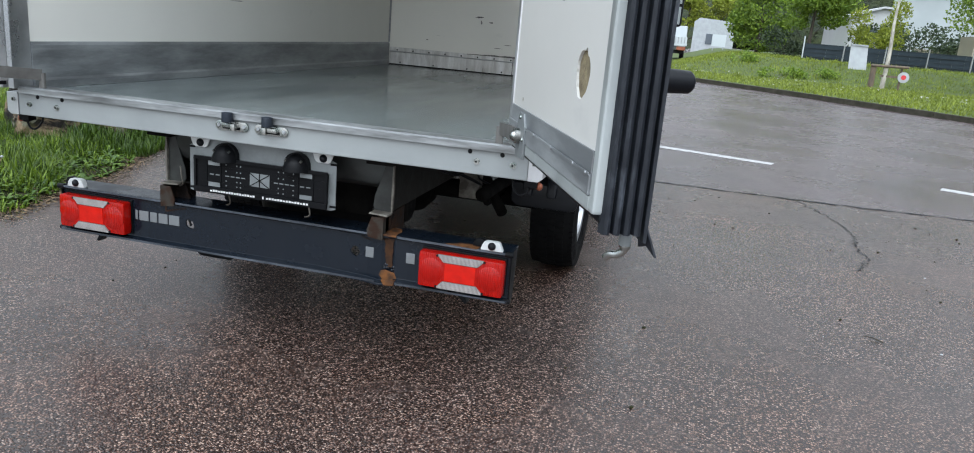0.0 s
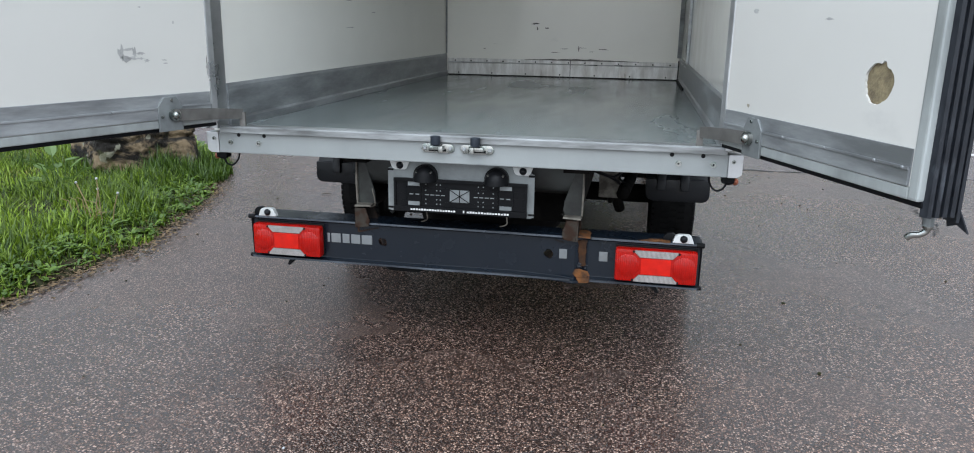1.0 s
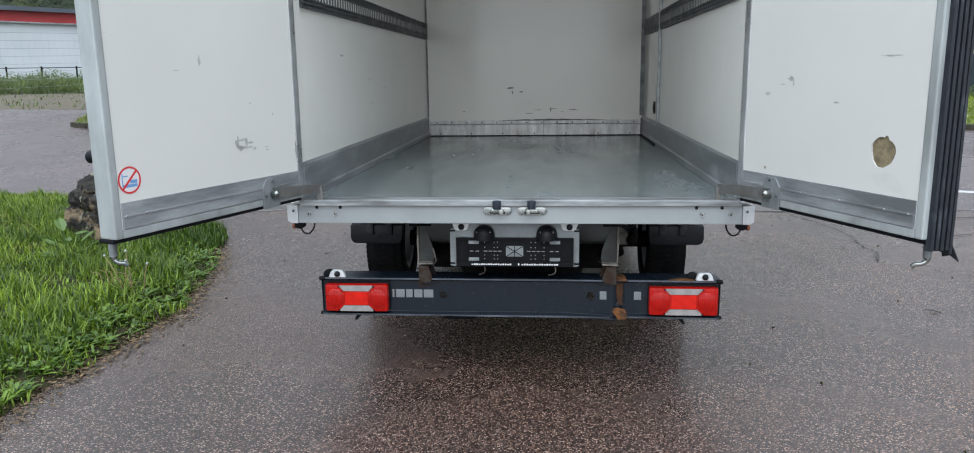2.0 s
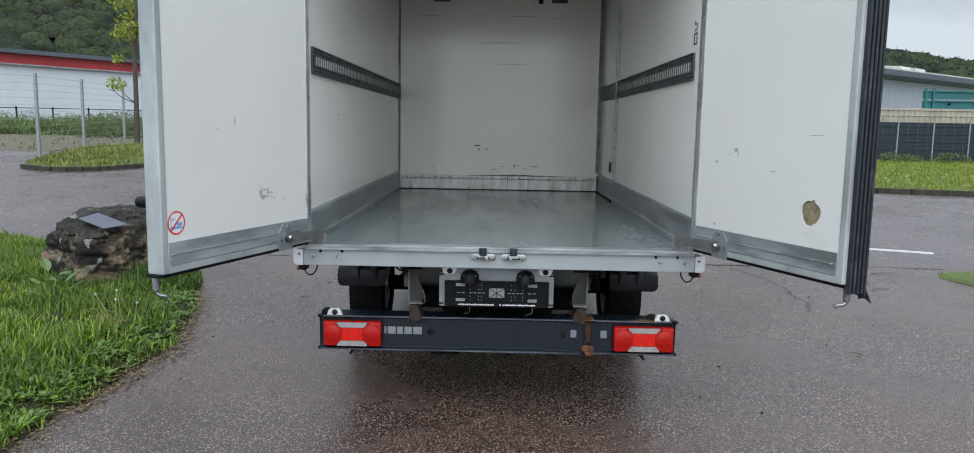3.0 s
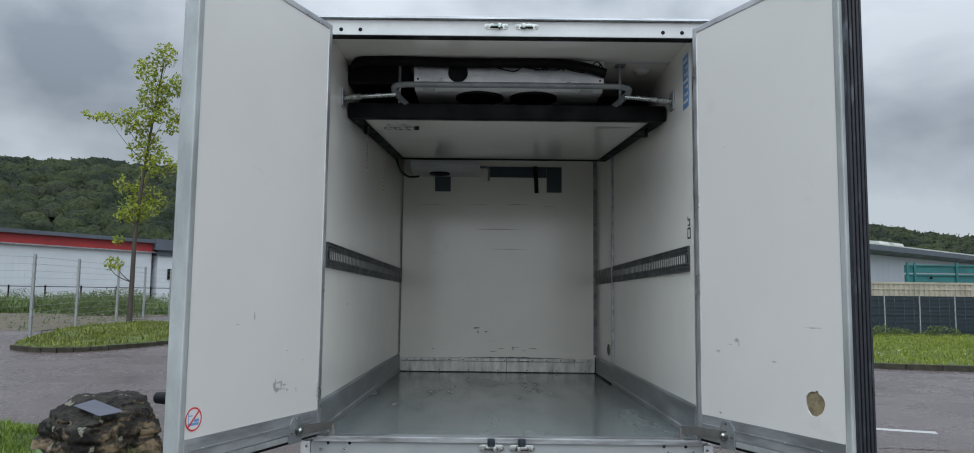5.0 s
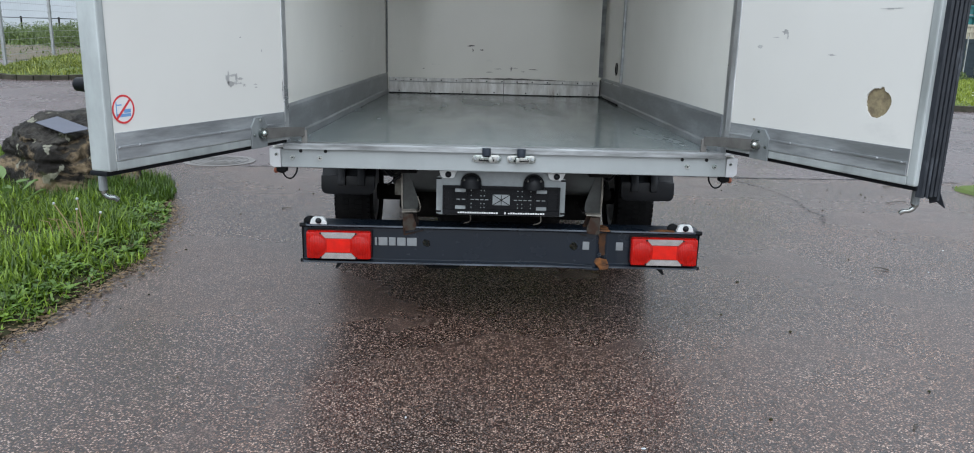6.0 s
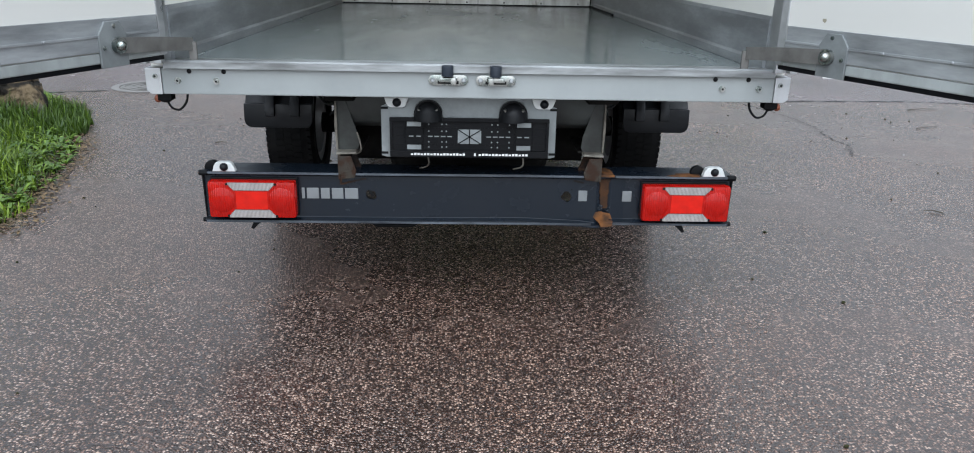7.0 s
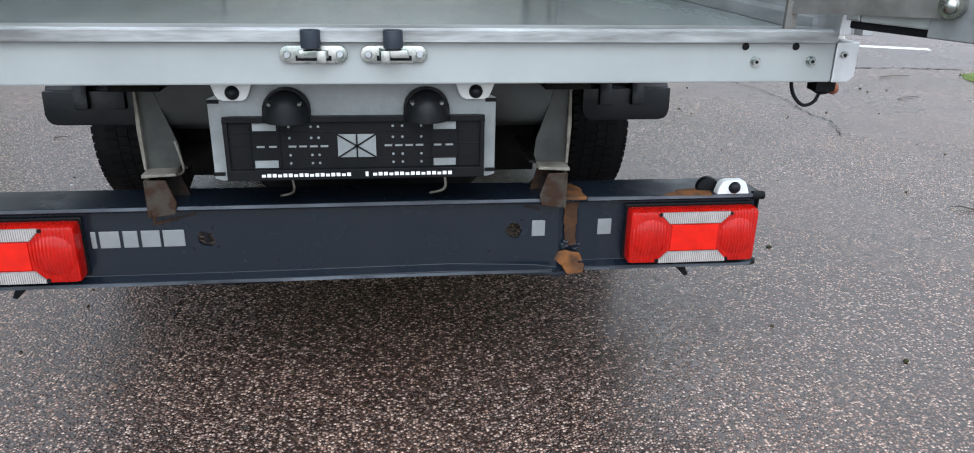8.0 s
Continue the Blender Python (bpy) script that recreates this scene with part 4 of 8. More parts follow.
def latch(x, z, flip, with_post):
    """A keeper for the door bars: an oval plate with two screws, a bright roller block and a post."""
    o = [(x + (0.048 if k < 9 else -0.048) + 0.017 * math.cos(math.pi * (k % 9) / 8 - math.pi / 2 + (0 if k < 9 else math.pi)), z + 0.017 * math.sin(math.pi * (k % 9) / 8 - math.pi / 2 + (0 if k < 9 else math.pi))) for k in range(18)]
    p = part("latch_keeper", Shape().prism(o, -0.0255, -0.033, "y"), M_CHROME, sill if with_post else hd, "bright worn steel latch keeper", 0.002, "auto")
    part("keeper_slot", Shape().box(x - 0.034, x + 0.034, -0.0338, -0.0331, z - 0.012, z - 0.002), M_BLACK, p, "dark keeper slot")
    part("roller", Shape().prism([(x - 0.03, z - 0.005), (x + 0.03, z - 0.005), (x + 0.026, z + 0.011), (x - 0.026, z + 0.011)], -0.033, -0.05, "y").box(x + flip * 0.008, x + flip * 0.026, -0.058, -0.05, z - 0.014, z + 0.011), M_CHROME, p, "", 0.003, "auto")
    for sx in (-0.05, 0.05):
        part("screw", Shape().cone((x + sx, -0.033, z), (x + sx, -0.037, z), 0.008, 0.006, 10), M_ALU_DULL, p)
    if with_post:
        part("guide_post", Shape().cone((x - 0.002, -0.058, z + 0.016), (x - 0.002, -0.058, z + 0.05), 0.019, 0.019, 20).box(x - 0.018, x + 0.014, -0.058, -0.034, z + 0.016, z + 0.022), M_POST, p, "dark navy rubber guide post", 0.002, "auto")


latch(-0.078, 0.838, 1, True)
latch(0.077, 0.838, -1, True)
latch(-0.075, 3.045, 1, False)
latch(0.087, 3.045, -1, False)


# ---- rear doors ----
def rear_door(side):
    """A door swung open; drawn along its own u (from the hinge), w (outwards) and z."""
    hx, hy, ex, ey = (0.948, -0.13, 1.317, -0.978) if side > 0 else (-0.933, -0.13, -1.273, -1.049)
    d = Vector((ex - hx, ey - hy, 0))
    length = d.length
    d.normalize()
    n = Vector((-d.y * side * -1, d.x * side * -1, 0)) * -1
    if n.x * side < 0:
        n = -n
    m = Matrix(((d.x, n.x, 0, hx), (d.y, n.y, 0, hy), (0, 0, 1, 0), (0, 0, 0, 1)))
    Z0, Z1, TH = 0.918, 3.005, 0.072
    door = part("rear_door", Shape().box(0.03, length - 0.03, 0.006, TH - 0.003, Z0 + 0.035, Z1 - 0.03, m), M_FOAM, T, "open white insulated rear door")
    part("outer_skin", Shape().box(0.03, length - 0.03, TH - 0.003, TH, Z0 + 0.03, Z1 - 0.03, m), M_WHITE, door, "white outer skin")
    u0, u1, w0, w1 = 0.03, length - 0.03, Z0 + 0.03, Z1 - 0.028
    if side < 0:
        part("inner_skin", Shape().box(u0, u1, 0.0, 0.006, w0, w1, m), M_DOOR_PANEL_DIM, door, "scuffed white inner skin")
    else:
        # a round hole is broken through the inner skin down to the foam
        hu, hz, rng = 0.741, 1.176, random.Random(5)
        angles = sorted([2 * math.pi * i / 40 for i in range(40)] + [math.atan2(b - hz, a - hu) % (2 * math.pi) for a in (u0, u1) for b in (w0, w1)])
        rim, edge = [], []
        for t in angles:
            r = 0.05 * (1 + 0.05 * math.sin(3 * t + 1) + rng.uniform(-0.03, 0.03)) * (1.15 if abs(t - 1.3) < 0.12 else 1)
            rim.append((hu + r * math.cos(t), hz + r * math.sin(t)))
            k = min(abs(((u1 if math.cos(t) > 0 else u0) - hu) / (math.cos(t) or 1e-9)), abs(((w1 if math.sin(t) > 0 else w0) - hz) / (math.sin(t) or 1e-9)))
            edge.append((hu + k * math.cos(t), hz + k * math.sin(t)))
        n_ = len(angles)
        skin = Shape().add([(a, 0.0, b) for a, b in rim + edge] + [(a, 0.006, b) for a, b in rim], [f for i in range(n_) for f in ((i, (i + 1) % n_, n_ + (i + 1) % n_, n_ + i), (i, 2 * n_ + i, 2 * n_ + (i + 1) % n_, (i + 1) % n_))], m)
        part("inner_skin", skin, M_DOOR_PANEL_DIM, door, "scuffed white inner skin with a round hole")
    fr = 0.031
    part("frame_stile", Shape().box(0, fr, -0.004, TH, Z0, Z1, m), M_ALU, door, "aluminium hinge stile", 0.004)
    part("frame_stile", Shape().box(length - fr, length, -0.004, TH, Z0, Z1, m), M_STILE, door, "aluminium closing stile", 0.006)
    part("frame_rail", Shape().box(fr, length - fr, -0.004, TH, Z0, Z0 + 0.03, m), M_STILE, door, "aluminium bottom rail", 0.004)
    part("frame_rail", Shape().box(fr, length - fr, -0.004, TH, Z1 - 0.03, Z1, m), M_ALU, door, "aluminium top rail", 0.004)
    # kick plate in two steps with rivets
    k = Shape().box(fr + 0.004, length - fr - 0.004, -0.007, 0.004, Z0 + 0.032, Z0 + 0.074, m).box(fr + 0.004, length - fr - 0.004, -0.004, 0.004, Z0 + 0.074, Z0 + 0.12, m)
    k.box(fr + 0.004, length - fr - 0.004, -0.010, -0.007, Z0 + 0.070, Z0 + 0.078, m)
    kp = part("kick_plate", k, M_ALU_DULL, door, "scuffed aluminium kick plate", 0.0015)
    repeats("rivet", RIVET, door, [m @ Matrix.Translation((u, -0.0102, Z0 + 0.074)) @ TO_BACK for u in ((0.383, 0.58, 0.775, 0.871) if side > 0 else (0.446, 0.852, 0.937))])
    # black rubber seal round the outer edge
    part("edge_seal", Shape().box(0.0, length, 0.012, TH + 0.01, Z0 - 0.016, Z0 - 0.0005, m), M_RUBBER, door, "black rubber bottom seal", 0.004)
    if side > 0:
        o = []
        ribs = 4
        for i in range(ribs):
            a = 0.016 + i * 0.021
            o += [(a, 0.002), (a + 0.003, 0.016), (a + 0.0095, 0.021), (a + 0.016, 0.016), (a + 0.019, 0.002)]
        top = [(length + h - 0.002, w) for w, h in o]
        out = [(length - 0.004, 0.013)] + top + [(length - 0.004, 0.016 + ribs * 0.021 + 0.002)]
        part("edge_seal", Shape().prism(out, Z0 - 0.035, Z1 + 0.01, "z", m), M_SEAL_EDGE, door, "ribbed black rubber closing seal", 0, "auto")
        part("seal_tongue", Shape().prism([(length - 0.004, TH + 0.031), (length + 0.01, TH + 0.032), (length + 0.014, TH + 0.038), (length + 0.006, TH + 0.041), (length - 0.03, TH + 0.033)], Z0 - 0.05, Z1, "z", m), M_SEAL_EDGE, door, "torn rubber lip")
        lipm = m @ Matrix.Translation((length + 0.004, TH + 0.034, Z0 - 0.045))
        part("torn_corner", Shape().add([(-0.03, -0.004, 0.03), (0.008, 0.0, 0.03), (0.022, 0.02, -0.03), (0.0, 0.008, -0.012), (-0.02, 0.0, -0.02), (-0.03, 0.0, 0.028), (0.008, 0.004, 0.028), (0.022, 0.025, -0.03), (0.0, 0.013, -0.012), (-0.02, 0.005, -0.02)], [(0, 1, 2, 3, 4), (9, 8, 7, 6, 5), (0, 5, 6, 1), (1, 6, 7, 2), (2, 7, 8, 3), (3, 8, 9, 4), (4, 9, 5, 0)], lipm), M_SEAL_EDGE, door, "curled torn corner of the seal")
    # locking bar end below the door
    u = length - 0.06
    b = Shape().cone((u, TH + 0.022, Z0 - 0.075), (u, TH + 0.022, Z0 + 2.1), 0.0135, 0.0135, 12, m=m)
    bar = part("locking_bar", b, M_GALV, door, "steel locking bar", 0, "auto")
    part("bar_cam", Shape().tube([tuple(m @ Vector(p)) for p in spline([(u, TH + 0.022, Z0 - 0.06), (u, TH + 0.022, Z0 - 0.085), (u - 0.008, TH + 0.012, Z0 - 0.098), (u - 0.02, TH, Z0 - 0.102), (u - 0.03, TH - 0.006, Z0 - 0.112)], 5)], [0.0125] * 5 + [0.0085] * 16, 10), M_CHROME, bar, "worn steel cam", 0, True)
    # rubber buffer on the outer face
    part("door_buffer", Shape().cone((length - 0.095, TH, 1.18), (length - 0.095, TH + 0.125, 1.18), 0.028, 0.023, 16, m=m).dome((0, 0, 0), 0.021, 0.021, 0.012, 16, m=m @ Matrix.Translation((length - 0.095, TH + 0.125, 1.18)) @ Matrix.Rotation(radians(-90), 4, "X")), M_RUBBER, door, "black rubber door buffer", 0, "auto")
    # hinge strap: a plate on the door with a bolt, an arm to the sill
    pl = [(0.22 + x, 0.972 + z) for x, z in ((-0.05, -0.066), (0.05, -0.066), (0.05, 0.024), (0.024, 0.058), (-0.028, 0.058), (-0.05, 0.024))]
    h = part("hinge_plate", Shape().prism(pl, -0.012, -0.004, "y", m), M_GALV, door, "galvanised hinge plate", 0.002)
    part("hinge_bolt", Shape().cone((0.208, -0.012, 0.964), (0.208, -0.026, 0.964), 0.022, 0.022, 20, m=m).dome((0, 0, 0), 0.0145, 0.0145, 0.014, 16, m=m @ Matrix.Translation((0.208, -0.026, 0.964)) @ Matrix.Rotation(radians(90), 4, "X")), M_CHROME, h, "", 0, "auto")
    for x, z in ((0.036, -0.012), (-0.006, 0.046)):
        part("rivet", Shape().cone((0.22 + x, -0.012, 0.972 + z), (0.22 + x, -0.016, 0.972 + z), 0.006, 0.005, 10, m=m), M_CHROME, h)
    bolt = m @ Vector((0.208, -0.019, 0.964))
    root = Vector((side * 0.893, -0.016, 0.938))
    ax = (root - bolt)
    fl = Vector((ax.x, ax.y, 0)).normalized()
    nn = Vector((-fl.y, fl.x, 0)) * 0.003
    hi, lo = Vector((0, 0, 0.024)), Vector((0, 0, -0.024))
    a = Shape()
    mid = bolt.lerp(root, 0.55) + Vector((0, 0, 0.002))
    for p, q, hp, hq in ((bolt, mid, 0.022, 0.021), (mid, root, 0.021, 0.02)):
        a.add([p + nn + hi * hp / 0.024, p - nn + hi * hp / 0.024, p - nn + lo * hp / 0.024, p + nn + lo * hp / 0.024, q + nn + hi * hq / 0.024, q - nn + hi * hq / 0.024, q - nn + lo * hq / 0.024, q + nn + lo * hq / 0.024], [(0, 1, 2, 3), (7, 6, 5, 4), (0, 4, 5, 1), (1, 5, 6, 2), (2, 6, 7, 3), (3, 7, 4, 0)])
    a.box(root.x - 0.012, root.x + 0.012, -0.021, -0.011, FLOOR + 0.006, 0.945)
    part("hinge_arm", a, M_ARM, T, "bare steel hinge arm")
    return door, m, length


left_door, left_m, left_len = rear_door(-1)
right_door, right_m, right_len = rear_door(1)


def scuff(name, m, marks, label, parent, seed, material=None):
    """Rubbed marks on a panel: each is a ragged thin patch lying on it. m maps (across, out, up)."""
    rng = random.Random(seed)
    for u, z, w, h in marks:
        n = 14
        rim = []
        for i in range(n):
            t = 2 * math.pi * i / n
            k = rng.uniform(0.35, 1.0)
            rim.append((u + 0.5 * w * k * math.cos(t), -0.0008, z + 0.5 * h * k * math.sin(t)))
        part(name, Shape().add(rim, [tuple(range(n))], m), material or M_SCUFF, parent, label)


scuff("scuff", left_m, [(0.385, 1.187, 0.028, 0.075), (0.365, 1.168, 0.05, 0.03), (0.36, 1.2, 0.05, 0.012), (0.335, 1.19, 0.02, 0.045), (0.31, 1.185, 0.05, 0.012), (0.345, 1.17, 0.05, 0.016), (0.315, 1.168, 0.05, 0.01), (0.29, 1.16, 0.03, 0.02), (0.22, 1.16, 0.035, 0.008), (0.215, 1.148, 0.025, 0.006), (0.3, 1.34, 0.02, 0.008), (0.17, 1.29, 0.012, 0.012), (0.66, 1.47, 0.05, 0.006), (0.55, 1.5, 0.02, 0.05)], "grey scrape in the white skin", left_door, 2)
scuff("scuff", left_m, [(0.022, 1.08, 0.026, 0.09), (0.03, 1.13, 0.03, 0.08), (0.024, 1.18, 0.024, 0.07), (0.034, 1.11, 0.012, 0.05), (0.02, 1.045, 0.036, 0.05)], "mangled grey skin at the door's hinge edge", left_door, 21)
scuff("scuff", left_m, [(0.012, 1.12, 0.006, 0.07), (0.036, 1.15, 0.005, 0.06), (0.026, 1.2, 0.02, 0.006), (0.018, 1.06, 0.008, 0.03)], "dark tear in the skin", left_door, 22, M_SCRAPE)
scuff("scuff", right_m, [(0.285, 1.412, 0.05, 0.025), (0.30, 1.395, 0.012, 0.04), (0.24, 1.39, 0.04, 0.005), (0.16, 1.355, 0.04, 0.018), (0.74, 1.485, 0.11, 0.006), (0.52, 1.33, 0.05, 0.008)], "grey scrape in the white skin", right_door, 3)
scuff("scuff", right_m, [(0.168, 1.063, 0.022, 0.022)], "yellowed spot", right_door, 4, M_CREAM)
m_front = Matrix.Translation((0, DEEP, 0))
scuff("scuff", m_front, [(-0.217, 1.309, 0.09, 0.016), (-0.2, 1.27, 0.016, 0.05), (-0.12, 1.275, 0.05, 0.012), (0.15, 1.115, 0.016, 0.07), (0.17, 1.12, 0.1, 0.008), (0.03, 1.11, 0.09, 0.006), (0.35, 1.11, 0.12, 0.01), (0.26, 1.09, 0.06, 0.006), (-0.65, 1.1, 0.03, 0.008), (-0.05, 1.08, 0.1, 0.006)], "dark scrape on the front wall", truck, 5, M_SCRAPE)
scuff("scuff", m_front, [(-0.7, 2.548, 0.3, 0.008), (-0.2, 2.552, 0.25, 0.006), (0.2, 2.553, 0.4, 0.008), (0.5, 2.535, 0.2, 0.008), (0.0, 2.3, 0.8, 0.012), (0.1, 2.1, 0.5, 0.008)], "faint grey rub on the front wall", truck, 6)
m_left = Matrix.Translation((-IN, 0, 0)) @ Matrix.Rotation(radians(90), 4, "Z")
scuff("scuff", m_left, [(1.43, 1.42, 0.16, 0.012), (1.45, 1.27, 0.2, 0.008), (1.85, 1.36, 0.12, 0.01), (0.8, 1.55, 0.1, 0.02)], "grey rub on the side wall", truck, 7)
part("paint_mark", Shape().prism([(0.268, 0.866), (0.282, 0.868), (0.288, 0.882), (0.272, 0.88)], -0.0352, -0.0341, "y"), M_STICK_BLUE, sill, "small blue crayon mark")

# ---- underneath: bumper, lamps, plate holder, frame and wheels ----
def bore(ob, cutter):
    """Takes a solid out of a mesh."""
    knife = new("knife", mesh_of("knife", cutter, M_BLACK, 0, "auto"))
    knife.matrix_basis = ob.matrix_world.copy()
    cut = ob.modifiers.new("cut", "BOOLEAN")
    cut.operation, cut.solver, cut.object = "DIFFERENCE", "EXACT", knife
    bpy.context.view_layer.update()
    me = bpy.data.meshes.new_from_object(ob.evaluated_get(bpy.context.evaluated_depsgraph_get()))
    ob.modifiers.clear()
    me.polygons.foreach_set("use_smooth", [False] * len(me.polygons))
    ob.data = me
    bpy.data.objects.remove(knife)


def bumper():
    o = [(0.066, 0.303), (0.165, 0.303), (0.165, 0.313), (0.099, 0.313), (0.099, 0.478), (0.2, 0.478), (0.2, 0.489), (0.072, 0.489), (0.072, 0.479), (0.091, 0.472), (0.091, 0.318), (0.066, 0.312)]
    s, cuts = Shape(), [-0.945, -0.6, -0.2, 0.2, 0.40, 0.455, 0.485, 0.51, 0.56, 0.945]
    sag = {0.2: 0.002, 0.40: -0.004, 0.455: -0.008, 0.485: -0.006, 0.51: 0.003, 0.56: 0.002}
    n = len(o)
    for x in cuts:
        k = sag.get(x, 0.0)
        s.v += [(x, y - (0.006 if x in (0.455, 0.51) and 0.09 < y < 0.1 else 0) + (0.008 if x == 0.485 and y < 0.12 else 0), z + k * (1.5 if z < 0.35 else 0.5)) for y, z in o]
    for i in range(len(cuts) - 1):
        s.f += [(i * n + j, i * n + (j + 1) % n, (i + 1) * n + (j + 1) % n, (i + 1) * n + j) for j in range(n)]
    s.f += [tuple(range(n))[::-1], tuple(range((len(cuts) - 1) * n, len(cuts) * n))]
    b = part("bumper", s, M_BUMPER, T, "dark steel rear bumper beam with a rusty dent", 0.002, "auto")
    for sd in (-1, 1):
        part("end_cap", Shape().prism([(0.088, 0.305), (0.15, 0.303), (0.17, 0.487), (0.08, 0.49)], sd * 0.943, sd * 0.949, "x").cone((sd * 0.925, 0.078, 0.4835), (sd * 0.956, 0.078, 0.483), 0.0105, 0.0105, 12).cone((sd * 0.925, 0.08, 0.309), (sd * 0.957, 0.08, 0.309), 0.009, 0.009, 12), M_BLACK, b, "black end cap", 0.004)
    # thin pale strips stand in for the highlights on both lips
    part("lip_highlight", Shape().box(-0.94, 0.44, 0.0645, 0.0659, 0.3035, 0.311).box(0.52, 0.94, 0.0645, 0.0659, 0.3055, 0.312), M_LIP_LIGHT, b, "pale highlight painted along the lower lip")
    part("lip_highlight", Shape().box(-0.94, 0.44, 0.0705, 0.0719, 0.481, 0.4885).box(0.52, 0.94, 0.0705, 0.0719, 0.481, 0.4885), M_LIP_LIGHT, b, "pale highlight painted along the upper lip")
    # badge letters as plain blocks
    for x0, x1 in ((-0.603, -0.592), (-0.585, -0.542), (-0.535, -0.503), (-0.496, -0.455), (-0.449, -0.402), (0.392, 0.424), (0.552, 0.586)):
        part("badge", Shape().box(x0, x1, 0.0875, 0.0912, 0.388, 0.428), M_LETTER, b, "silver badge block", 0.003)
    # two ragged holes right through the face of the beam
    rng = random.Random(4)
    for x in (-0.356, 0.349):
        ring = [(x + r * math.cos(k * math.pi / 9), 0.403 + r * math.sin(k * math.pi / 9)) for k in range(18) for r in (rng.uniform(0.016, 0.022),)]
        bore(b, Shape().prism(ring, 0.08, 0.112, "y"))
    part("plug_rag", Shape().prism([(-0.366, 0.422), (-0.35, 0.423), (-0.353, 0.409), (-0.345, 0.4), (-0.357, 0.393), (-0.359, 0.408)], 0.0915, 0.095, "y"), M_BLACK, b, "torn black plug")
    for x, z, r in ((-0.332, 0.383, 0.0035), (-0.385, 0.381, 0.003), (-0.34, 0.43, 0.003), (0.367, 0.43, 0.003), (-0.69, 0.36, 0.002), (-0.2, 0.345, 0.003), (0.13, 0.44, 0.002), (0.29, 0.352, 0.003)):
        part("drill_hole", Shape().cone((x, 0.0916, z), (x, 0.0904, z), r, r, 8), M_BLACK, b)
    left, right = [], []
    for i in range(13):
        z, k = 0.362 + i * 0.0097, i / 12
        flare = 0.008 * max(0.0, k - 0.8) / 0.2
        left.append((0.474 - 0.008 * k - flare + rng.uniform(-0.0025, 0.0025), z))
        right.append((0.499 + 0.003 * k + flare + rng.uniform(-0.0025, 0.0025), z))
    part("rust_patch", Shape().prism(left[::-1] + right, 0.0935, 0.0878, "y"), M_RUST, b, "brown rust streak down a dent", 0.001)
    # the crumpled foot of the dent
    crumple = Shape()
    for k in range(11):
        crumple.dome((rng.uniform(0.461, 0.508), 0.0885, rng.uniform(0.346, 0.37)), rng.uniform(0.005, 0.01), rng.uniform(0.003, 0.007), rng.uniform(0.004, 0.009), 7, False)
    part("crumple", crumple, M_BUMPER, b, "crumpled dark paint at the dent")
    foot = [(0.456, 0.346), (0.475, 0.351), (0.495, 0.345), (0.511, 0.343), (0.519, 0.324), (0.516, 0.303), (0.505, 0.2985), (0.48, 0.2975), (0.466, 0.316), (0.449, 0.328)]
    part("rust_patch", Shape().prism(foot, 0.083, 0.0905, "y").prism([(0.466, 0.316), (0.52, 0.32), (0.516, 0.3), (0.478, 0.296)], 0.062, 0.083, "y"), M_RUST_ORANGE, b, "orange rust flaking at the dent", 0.003)
    part("rust_patch", Shape().prism([(0.452, 0.0695), (0.516, 0.0695), (0.512, 0.1), (0.517, 0.13), (0.5, 0.17), (0.448, 0.17), (0.457, 0.12)], 0.484, 0.4915, "z"), M_RUST_ORANGE, b, "orange rust over the beam's top edge", 0.001)
    top = [(0.70, 0.075), (0.73, 0.07), (0.79, 0.068), (0.822, 0.066), (0.826, 0.09), (0.83, 0.113), (0.79, 0.117), (0.745, 0.111), (0.738, 0.095)]
    part("rust_patch", Shape().prism(top, 0.4888, 0.4902, "z"), M_RUST_ORANGE, b, "orange rust bare of paint")
    part("tow_loop", Shape().tube([(-0.36, 0.16, 0.31), (-0.36, 0.15, 0.276), (-0.345, 0.15, 0.268), (-0.215, 0.15, 0.268), (-0.2, 0.15, 0.276), (-0.2, 0.16, 0.31)], 0.008, 8), M_BLACK, b, "black tow loop", 0, True)
    for sd in (-1, 1):
        part("bracket_tab", Shape().prism([(sd * 0.745, 0.304), (sd * 0.78, 0.304), (sd * 0.795, 0.272), (sd * 0.785, 0.268), (sd * 0.765, 0.288)], 0.09, 0.13, "y"), M_BLACK, b, "", 0.003)
    return b


beam = bumper()
beam.location.y = 0.02


